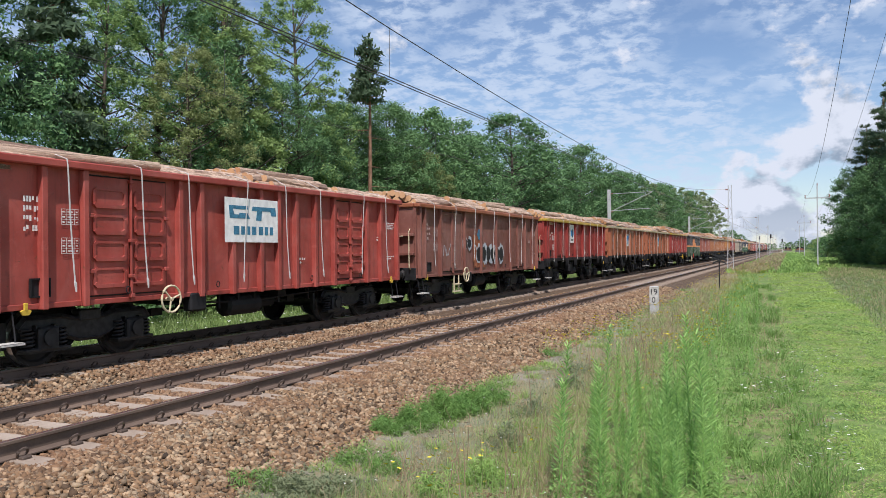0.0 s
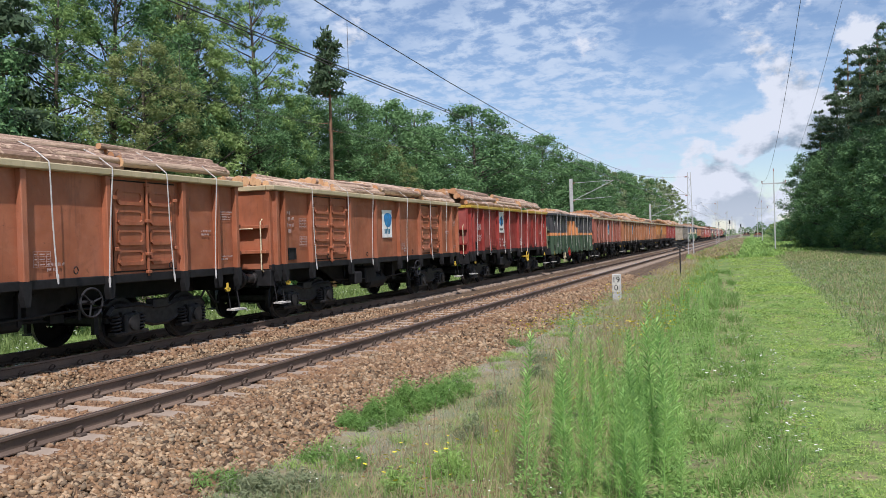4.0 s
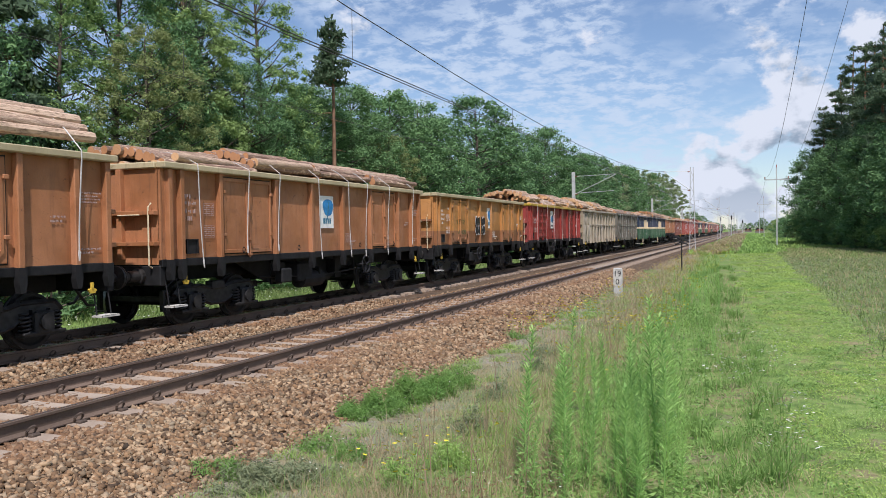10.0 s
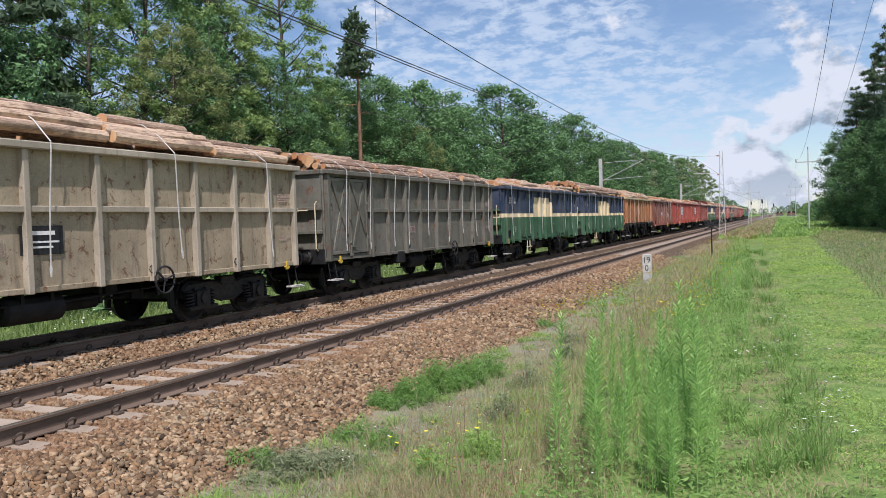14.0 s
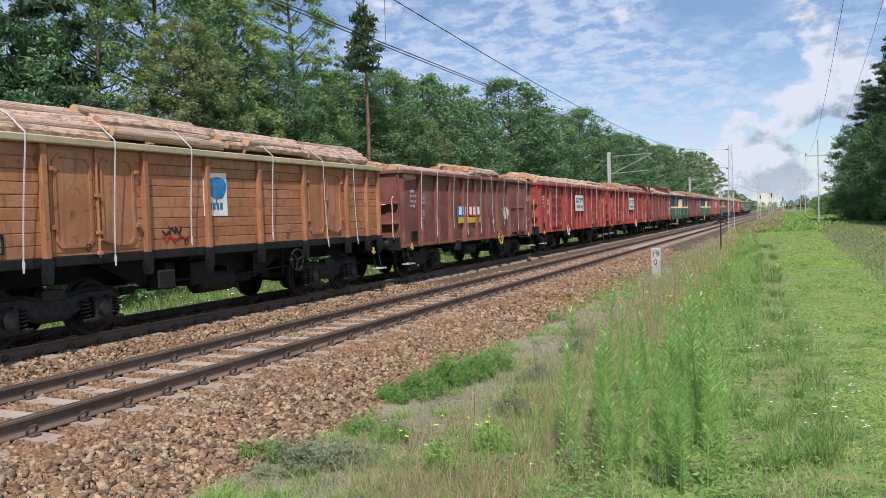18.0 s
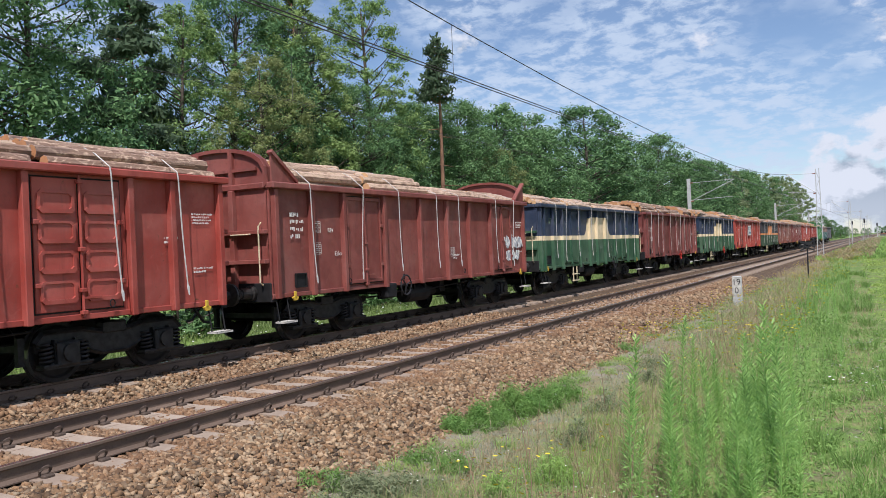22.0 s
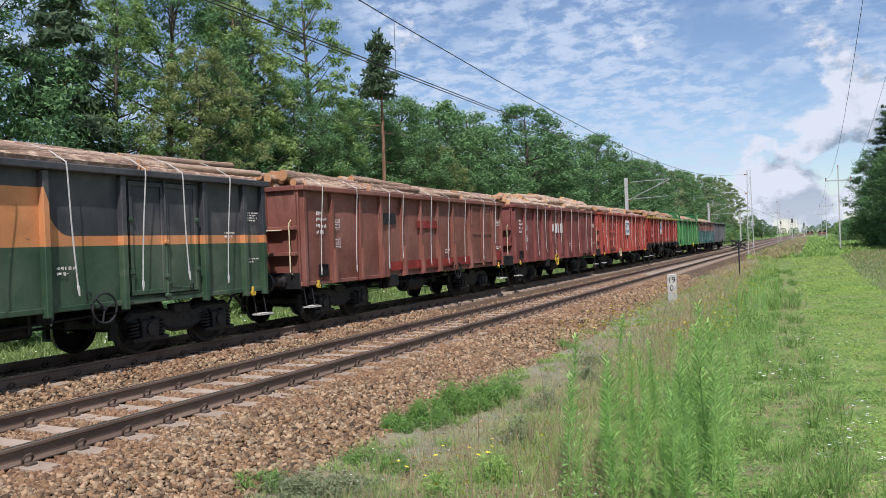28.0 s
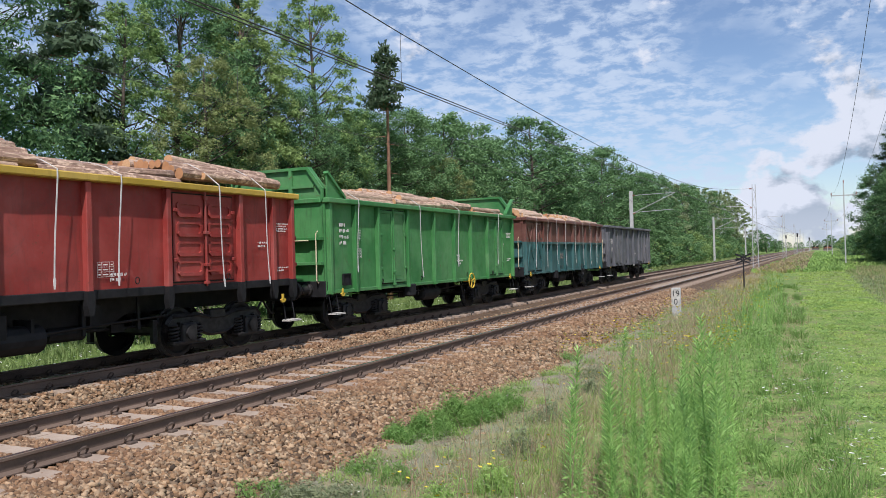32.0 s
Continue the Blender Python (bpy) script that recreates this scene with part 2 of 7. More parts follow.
M_YELLOW = plain("yellow_paint", (0.62, 0.42, 0.05), 0.55, spread=0.2)
M_CREAM = plain("cream_paint", (0.62, 0.54, 0.36), 0.6, spread=0.2)
M_DGREEN = plain("dark_green_spray", (0.03, 0.09, 0.03), 0.7)
M_RUSTFIELD = plain("faded_orange", (0.30, 0.10, 0.045), 0.7, spread=0.4, scale=6)
M_GHOST = plain("ghost_lettering", (0.15, 0.21, 0.165), 0.7, spread=0.3)
M_REDPATCH = plain("red_primer_patch", (0.24, 0.028, 0.024), 0.6, spread=0.35, scale=3)
M_DIRTY = plain("dirty_white", (0.50, 0.485, 0.44), 0.8, spread=0.25, scale=9)
M_PLUM = plain("plum_spray", (0.26, 0.075, 0.095), 0.7, spread=0.35, scale=8)
M_PINK = plain("pink_spray", (0.55, 0.16, 0.20), 0.7, spread=0.3)
M_STRAP = plain("white_webbing", (0.62, 0.60, 0.57), 0.75, spread=0.1)


def rail_mat():
    m = Mat("rail_rust")
    n, f = m.noise(3.0, 5, 0.6, m.scaled(1, 0.3, 1)), m.noise(60, 4)
    c = m.mix(m.ramp(n, 0.3, 0.7), (0.125, 0.088, 0.066), (0.200, 0.142, 0.106))
    c = m.mix(m.ramp(f, 0.4, 0.8, 0, 0.4), c, (0.05, 0.035, 0.03))
    return m.done(c, 0.75, 0.1, f, 0.3, 0.003)


def concrete_mat():
    m = Mat("sleeper_concrete")
    n, f = m.noise(2.4, 5, 0.65), m.noise(45, 4)
    r = m.rand()
    c = m.mix(m.ramp(n, 0.3, 0.7), (0.30, 0.225, 0.165), (0.43, 0.35, 0.275))
    c = m.mix(m.math("MULTIPLY", r, 0.35), c, (0.22, 0.155, 0.115))
    c = m.mix(m.ramp(f, 0.5, 0.8, 0, 0.4), c, (0.18, 0.14, 0.11))
    return m.done(c, 0.9, 0, f, 0.4, 0.004)


def stone_mat(name, use_island=True):
    m = Mat(name)
    if use_island:
        r = m.island()
    else:
        v = m.nt.nodes.new("ShaderNodeTexVoronoi")
        v.inputs["Scale"].default_value = 13.0
        m.put(m.co, v.inputs["Vector"])
        s = m.nt.nodes.new("ShaderNodeSeparateColor")
        m.put(v.outputs["Color"], s.inputs[0])
        r = s.outputs[0]
    cr = m.nt.nodes.new("ShaderNodeValToRGB")
    el = cr.color_ramp.elements
    cols = [(0.0, (0.046, 0.031, 0.020)), (0.22, (0.175, 0.103, 0.053)), (0.45, (0.305, 0.183, 0.095)),
            (0.65, (0.170, 0.122, 0.076)), (0.85, (0.47, 0.325, 0.195)), (1.0, (0.29, 0.228, 0.150))]
    el[0].position, el[0].color = cols[0][0], (*cols[0][1], 1)
    el[1].position, el[1].color = cols[-1][0], (*cols[-1][1], 1)
    for p, c in cols[1:-1]:
        e = el.new(p)
        e.color = (*c, 1)
    m.put(r, cr.inputs[0])
    # rust-brown dust lies thicker beside the rails, in drifts
    x = m.axis(0)
    beside = m.math("MINIMUM", m.math("ABSOLUTE", m.math("SUBTRACT", x, NEAR)), m.math("ABSOLUTE", m.math("SUBTRACT", x, FAR)))
    drift = m.math("ADD", m.noise(0.6, 4, 0.6), m.ramp(beside, 0.8, 2.2, 0.10, -0.06))
    c = m.mix(m.ramp(drift, 0.40, 0.65, 0.0, 0.50), cr.outputs[0], (0.235, 0.120, 0.062))
    f = m.noise(50, 4)
    c = m.mix(m.ramp(f, 0.45, 0.75, 0, 0.35), c, (0.12, 0.085, 0.055))
    # the bed's colour is mixed darker to stand for shade between the loose stones
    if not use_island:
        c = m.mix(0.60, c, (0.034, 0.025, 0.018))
    if use_island:
        return m.done(c, 0.88, 0, f, 0.35, 0.004)
    h = m.math("ADD", v.outputs["Distance"], m.math("MULTIPLY", f, 0.2))
    return m.done(c, 0.9, 0, h, 0.9, 0.05)


def ground_mat():
    """Sandy soil with thin grass, greener away from the line."""
    m = Mat("verge_soil")
    x, y = m.axis(0), m.axis(1)
    n, f, g = m.noise(0.35, 5, 0.6), m.noise(3.0, 6, 0.65), m.noise(28, 4)
    sand = m.mix(m.ramp(m.noise(75, 5, 0.7), 0.36, 0.64), (0.15, 0.125, 0.095), (0.40, 0.36, 0.30))
    green = m.mix(m.ramp(f, 0.3, 0.7), (0.09, 0.15, 0.04), (0.23, 0.34, 0.09))
    dry = m.mix(m.ramp(g, 0.3, 0.7), (0.20, 0.165, 0.09), (0.31, 0.26, 0.15))
    c = m.mix(m.ramp(m.math("ADD", f, m.math("MULTIPLY", n, 0.5)), 0.74, 0.96), green, dry)
    edge = m.math("ADD", x, m.math("MULTIPLY", n, 3.0))
    c = m.mix(m.ramp(edge, -3.3, -0.6), m.mix(m.ramp(f, 0.42, 0.62), sand, dry), c)
    # bare grey soil shows in spots between the plants
    bare = m.noise(2.1, 6, 0.7, m.scaled(1, 0.8, 1), 0.6)
    c = m.mix(m.ramp(bare, 0.53, 0.66, 0.0, 0.7), c, m.mix(m.ramp(g, 0.35, 0.65), (0.10, 0.080, 0.055), (0.23, 0.19, 0.135)))
    c = m.mix(m.ramp(x, -13.2, -14.4), c, green)
    return m.done(c, 0.95, 0, m.math("ADD", f, m.math("MULTIPLY", g, 0.3)), 0.6, 0.05, 0.2)


def leaf_mat(name, dark, light, tint, glow=0.35, patchy=None):
    """Leaves: part diffuse, part translucent, varied leaf by leaf and plant by plant."""
    m = Mat(name)
    c = m.mix(m.island(), dark, light)
    if patchy:
        big = m.noise(0.55, 4, 0.6)
        c = m.mix(m.ramp(big, 0.40, 0.62, 0.0, 0.75), c, m.mix(m.island(), patchy, mul(patchy, 1.5)))
    c = m.mix(m.math("MULTIPLY", m.rand(), 0.5), c, tint)
    m.done(c, 0.7, 0, spec=0.12)
    t = m.nt.nodes.new("ShaderNodeBsdfTranslucent")
    m.put(m.mix(0.5, c, light), t.inputs["Color"])
    mx = m.nt.nodes.new("ShaderNodeMixShader")
    mx.inputs[0].default_value = glow
    m.put(m.bsdf.outputs[0], mx.inputs[1])
    m.put(t.outputs[0], mx.inputs[2])
    m.put(mx.outputs[0], m.nt.nodes["Material Output"].inputs["Surface"])
    return m.mat


def bark_mat(name, a, b, scale=9):
    m = Mat(name)
    n = m.noise(scale, 5, 0.65, m.scaled(1, 1, 0.25))
    f = m.noise(scale * 5, 4)
    c = m.mix(m.ramp(n, 0.3, 0.7), a, b)
    return m.done(c, 0.9, 0, m.math("ADD", n, f), 0.6, 0.02, 0.2)


def log_mat():
    m = Mat("log_bark")
    r = m.rand()
    n = m.noise(2.2, 5, 0.6, m.scaled(4, 0.8, 4), 0.5)
    f = m.noise(26, 5, 0.65, m.scaled(1, 0.25, 1))
    c = m.mix(r, (0.27, 0.175, 0.130), (0.50, 0.340, 0.245))
    # the outer bark has flaked off in patches
    flake = m.noise(1.0, 6, 0.72, m.scaled(7, 3.2, 7), 1.2)
    c = m.mix(m.ramp(m.math("ADD", flake, m.math("MULTIPLY", r, 0.14)), 0.52, 0.60), c, (0.62, 0.45, 0.33))
    c = m.mix(m.ramp(f, 0.48, 0.68, 0, 0.65), c, (0.13, 0.080, 0.060))
    c = m.mix(m.ramp(m.noise(1.0, 4, 0.6, m.scaled(2.5, 1.1, 2.5)), 0.56, 0.66, 0, 0.6), c, (0.15, 0.10, 0.085))
    return m.done(c, 0.85, 0, m.math("ADD", n, f), 0.9, 0.02, 0.2)


def cut_mat():
    m = Mat("cut_wood")
    r = m.rand()
    n = m.noise(6, 4, 0.6)
    c = m.mix(r, (0.46, 0.22, 0.105), (0.66, 0.42, 0.23))
    c = m.mix(m.ramp(n, 0.45, 0.7, 0, 0.6), c, (0.36, 0.18, 0.085))
    return m.done(c, 0.85, 0, n, 0.3, 0.01, 0.2)


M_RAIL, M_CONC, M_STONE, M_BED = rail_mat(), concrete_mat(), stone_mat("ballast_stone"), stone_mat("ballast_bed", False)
M_RUN = plain("worn_rail_head", (0.52, 0.49, 0.46), 0.26, 0.9, spread=0.12)
M_CLIP = plain("clip_steel", (0.095, 0.068, 0.052), 0.7, 0.1)
M_GROUND = ground_mat()
M_OAK = leaf_mat("broad_leaf", (0.036, 0.098, 0.046), (0.215, 0.370, 0.158), (0.165, 0.285, 0.115), 0.28)
M_ACACIA = leaf_mat("light_leaf", (0.080, 0.165, 0.060), (0.33, 0.47, 0.17), (0.31, 0.39, 0.14), 0.32)
M_BIRCHLEAF = leaf_mat("birch_leaf", (0.15, 0.21, 0.10), (0.34, 0.42, 0.22), (0.32, 0.36, 0.20), 0.40)
M_NEEDLE = leaf_mat("pine_needle", (0.055, 0.100, 0.062), (0.135, 0.200, 0.120), (0.10, 0.14, 0.065), 0.3)
M_BARK = bark_mat("grey_bark", (0.065, 0.052, 0.042), (0.14, 0.115, 0.092))
M_PINE = bark_mat("pine_bark", (0.15, 0.085, 0.055), (0.30, 0.175, 0.11))
M_BIRCH = bark_mat("birch_bark", (0.30, 0.28, 0.25), (0.58, 0.56, 0.52), 5)
M_GRASS = leaf_mat("meadow_blade", (0.21, 0.33, 0.085), (0.40, 0.53, 0.16), (0.34, 0.42, 0.14), 0.4, (0.16, 0.27, 0.10))
M_STRAW = leaf_mat("dry_blade", (0.34, 0.29, 0.16), (0.60, 0.52, 0.33), (0.42, 0.31, 0.20), 0.4)
M_PATH = leaf_mat("clover_leaf", (0.22, 0.36, 0.075), (0.52, 0.67, 0.19), (0.47, 0.58, 0.16), 0.4, (0.23, 0.34, 0.13))
M_TUFT = leaf_mat("rank_blade", (0.115, 0.235, 0.06), (0.30, 0.47, 0.15), (0.27, 0.40, 0.12), 0.35)
M_FRESH = leaf_mat("fresh_blade", (0.16, 0.31, 0.08), (0.47, 0.66, 0.20), (0.40, 0.55, 0.17), 0.45, (0.19, 0.31, 0.12))
M_DULL = leaf_mat("dull_blade", (0.15, 0.23, 0.08), (0.33, 0.42, 0.17), (0.32, 0.36, 0.15), 0.4)
M_SAGE = leaf_mat("grey_leaf", (0.16, 0.20, 0.11), (0.32, 0.38, 0.22), (0.30, 0.32, 0.18), 0.4)
M_STALK = leaf_mat("dead_stalk", (0.26, 0.17, 0.12), (0.44, 0.31, 0.22), (0.34, 0.22, 0.15), 0.3)
M_BUSH = leaf_mat("feathery_leaf", (0.12, 0.26, 0.07), (0.27, 0.46, 0.14), (0.26, 0.40, 0.12), 0.5)
M_OLIVE = leaf_mat("olive_leaf", (0.13, 0.19, 0.07), (0.33, 0.38, 0.16), (0.32, 0.34, 0.14), 0.38)
M_WEED = leaf_mat("weed_leaf", (0.085, 0.24, 0.065), (0.48, 0.72, 0.25), (0.40, 0.60, 0.17), 0.38)
M_LOG, M_CUT = log_mat(), cut_mat()
M_MAST = plain("mast_steel", (0.50, 0.51, 0.51), 0.55, 0.2, spread=0.15)
M_POST = plain("mast_concrete", (0.46, 0.46, 0.45), 0.85, spread=0.15)
M_WIRE = plain("wire", (0.05, 0.05, 0.05), 0.6)
M_PETAL = plain("white_petal", (0.85, 0.85, 0.82), 0.7, spread=0.05)
M_YPETAL = plain("yellow_petal", (0.80, 0.66, 0.05), 0.7, spread=0.1)
M_WALL = plain("render_wall", (0.22, 0.20, 0.18), 0.9)
M_ROOF = plain("roof_sheet", (0.30, 0.12, 0.08), 0.8)
# ---- mesh helpers ----
def as_mesh(name, bm, *mats, smooth=False):
    me = bpy.data.meshes.new(name)
    bm.to_mesh(me)
    bm.free()
    for m in mats:
        me.materials.append(m)
    if smooth:
        me.shade_smooth()
    return me


def part(name, data, parent, label="", at=None):
    """Links a mesh as one object under a thing or under a part."""
    ob = new(name, data)
    ob.parent = parent
    if at is not None:
        ob.matrix_local = at
    if label:
        tagged(ob, label)
    return ob


def box(bm, x0, x1, y0, y1, z0, z1, bevel=0.0, mat=0):
    vs = [bm.verts.new(p) for p in ((x0, y0, z0), (x1, y0, z0), (x1, y1, z0), (x0, y1, z0),
                                    (x0, y0, z1), (x1, y0, z1), (x1, y1, z1), (x0, y1, z1))]
    fs = [bm.faces.new([vs[i] for i in q]) for q in ((3, 2, 1, 0), (4, 5, 6, 7), (0, 1, 5, 4), (1, 2, 6, 5), (2, 3, 7, 6), (3, 0, 4, 7))]
    for f in fs:
        f.material_index = mat
    if bevel:
        es = list({e for f in fs for e in f.edges})
        bmesh.ops.bevel(bm, geom=es, offset=bevel, segments=1, affect="EDGES")


def boxes(name, rows, *mats, bevel=0.0):
    bm = bmesh.new()
    for r in rows:
        box(bm, *r[:6], bevel, r[6] if len(r) > 6 else 0)
    return as_mesh(name, bm, *mats)


def tube(bm, points, radius, sides=6, mat=0, caps=True, radii=None):
    """A round bar along a line of points."""
    pts = [Vector(p) for p in points]
    rings = []
    for i, p in enumerate(pts):
        d = (pts[min(i + 1, len(pts) - 1)] - pts[max(i - 1, 0)]).normalized()
        side = d.cross(Vector((0, 0, 1)) if abs(d.z) < 0.95 else Vector((0, 1, 0))).normalized()
        other = d.cross(side)
        r = float(radii[i] if radii else radius)
        rings.append([bm.verts.new(p + r * (math.cos(a) * side + math.sin(a) * other))
                      for a in (2 * math.pi * k / sides for k in range(sides))])
    for a, b in zip(rings, rings[1:]):
        for k in range(sides):
            bm.faces.new((a[k], a[(k + 1) % sides], b[(k + 1) % sides], b[k])).material_index = mat
    if caps:
        bm.faces.new(rings[0][::-1]).material_index = mat
        bm.faces.new(rings[-1]).material_index = mat


def prism(bm, outline, y0, y1, mat=0):
    """An outline in x and z, drawn out along y."""
    a = [bm.verts.new((x, y0, z)) for x, z in outline]
    b = [bm.verts.new((x, y1, z)) for x, z in outline]
    n = len(outline)
    for i in range(n):
        bm.faces.new((a[i], a[(i + 1) % n], b[(i + 1) % n], b[i])).material_index = mat
    bm.faces.new(a[::-1]).material_index = mat
    bm.faces.new(b).material_index = mat
    bmesh.ops.recalc_face_normals(bm, faces=bm.faces)


def slab(bm, outline, x0, x1, mat=0):
    """An outline in y and z, drawn out along x."""
    a = [bm.verts.new((x0, y, z)) for y, z in outline]
    b = [bm.verts.new((x1, y, z)) for y, z in outline]
    n = len(outline)
    for i in range(n):
        bm.faces.new((a[i], a[(i + 1) % n], b[(i + 1) % n], b[i])).material_index = mat
    bm.faces.new(a[::-1]).material_index = mat
    bm.faces.new(b).material_index = mat
    bmesh.ops.recalc_face_normals(bm, faces=bm.faces)


MESHES = {}


def shared(key, make):
    if key not in MESHES:
        MESHES[key] = make()
    return MESHES[key]


def words(text, size, mat):
    """Letters as a flat mesh, 3 mm thick, standing on the y axis and facing +x."""
    def make():
        cu = bpy.data.curves.new("letters", "FONT")
        cu.body, cu.size, cu.extrude, cu.align_x = text, size, 0.0015, "CENTER"
        ob = bpy.data.objects.new("letters", cu)
        me = bpy.data.meshes.new_from_object(ob)
        bpy.data.objects.remove(ob)
        me.transform(Matrix(((0, 0, 1, 0), (1, 0, 0, 0), (0, 1, 0, 0), (0, 0, 0, 1))))
        me.materials.clear()
        me.materials.append(mat)
        return me
    return shared(("words", text, size, mat.name), make)


def from_arrays(name, verts, faces, *mats):
    """A mesh from numpy arrays; every face has the same number of corners."""
    me = bpy.data.meshes.new(name)
    nv, (nf, k) = len(verts), faces.shape
    me.vertices.add(nv)
    me.vertices.foreach_set("co", np.ascontiguousarray(verts, dtype=np.float32).ravel())
    me.loops.add(nf * k)
    me.loops.foreach_set("vertex_index", np.ascontiguousarray(faces, dtype=np.int32).ravel())
    me.polygons.add(nf)
    me.polygons.foreach_set("loop_start", np.arange(0, nf * k, k, dtype=np.int32))
    me.polygons.foreach_set("loop_total", np.full(nf, k, dtype=np.int32))
    me.update(calc_edges=True)
    for m in mats:
        me.materials.append(m)
    return me

# ---- ground, ballast and tracks ----
PROFILE = [(-400, -0.55), (-60, -0.45), (-15.6, -0.62), (-14.2, -0.55), (-13.4, -0.27), (-5.95, -0.27), (-4.7, -0.50), (-3.4, -0.52), (-1.6, -0.44), (1.0, -0.36), (4.0, -0.40), (12, -0.40), (400, -0.40)]


def ground_z(x, y=0.0):
    for (x0, z0), (x1, z1) in zip(PROFILE, PROFILE[1:]):
        if x <= x1:
            return z0 + (z1 - z0) * (x - x0) / (x1 - x0)
    return -0.4


def bumps(x, y):
    if -13.6 < x < -5.6:
        return 0.0
    k = min(1.0, abs(x + 5.6) / 2.0)
    return k * (0.06 * noise.noise((x * 0.35, y * 0.25, 3)) + 0.03 * noise.noise((x * 1.3, y * 1.1, 8)))


def build_ground():
    xs = [-2500, -900, -400, -200, -90, -60, -40, -30, -24, -20, -17.5, -15.6, -14.2, -13.4, -5.95, -5.3, -4.7] + list(np.arange(-4.2, 8.1, 0.6)) + [9, 11, 14, 18, 25, 40, 80, 200, 500, 900, 2500]
    ys = [-2500, -600, -100, -30, -10] + list(np.arange(-4, 40, 0.9)) + list(np.arange(41, 120, 4)) + list(np.arange(125, 500, 25)) + [600, 900, 1500, 2500, 4000]
    verts = np.array([(x, y, ground_z(x) + (bumps(x, y) if abs(x) < 60 and y < 130 else 0)) for x in xs for y in ys])
    ny = len(ys)
    faces = np.array([(i * ny + j, (i + 1) * ny + j, (i + 1) * ny + j + 1, i * ny + j + 1) for i in range(len(xs) - 1) for j in range(ny - 1)])
    me = from_arrays("ground", verts, faces, M_GROUND)
    me.shade_smooth()
    tagged(new("ground", me), "sandy verge with thin grass beside the line", "ground", kind="structure")


build_ground()


def build_bed():
    """The ballast bed under both tracks, a low bank with sloping shoulders."""
    ys = [-30] + list(np.arange(-6, 60, 0.5)) + list(np.arange(60, 700, 10))
    prof = [(-14.3, -0.60), (-13.5, -0.265), (-13.0, -0.245), (-10.4, -0.245), (-9.6, -0.27), (-8.9, -0.245), (-6.1, -0.245), (-5.75, -0.255), (-4.55, -0.56)]
    verts = np.array([(x + 0.12 * noise.noise((x, y * .5, 1)), y, z + 0.018 * noise.noise((x * 2.2, y * 2.2, 5))) for y in ys for x, z in prof])
    n = len(prof)
    faces = np.array([(i * n + j, i * n + j + 1, (i + 1) * n + j + 1, (i + 1) * n + j) for i in range(len(ys) - 1) for j in range(n - 1)])
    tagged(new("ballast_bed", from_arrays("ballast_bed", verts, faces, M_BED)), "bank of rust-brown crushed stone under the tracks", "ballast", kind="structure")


build_bed()


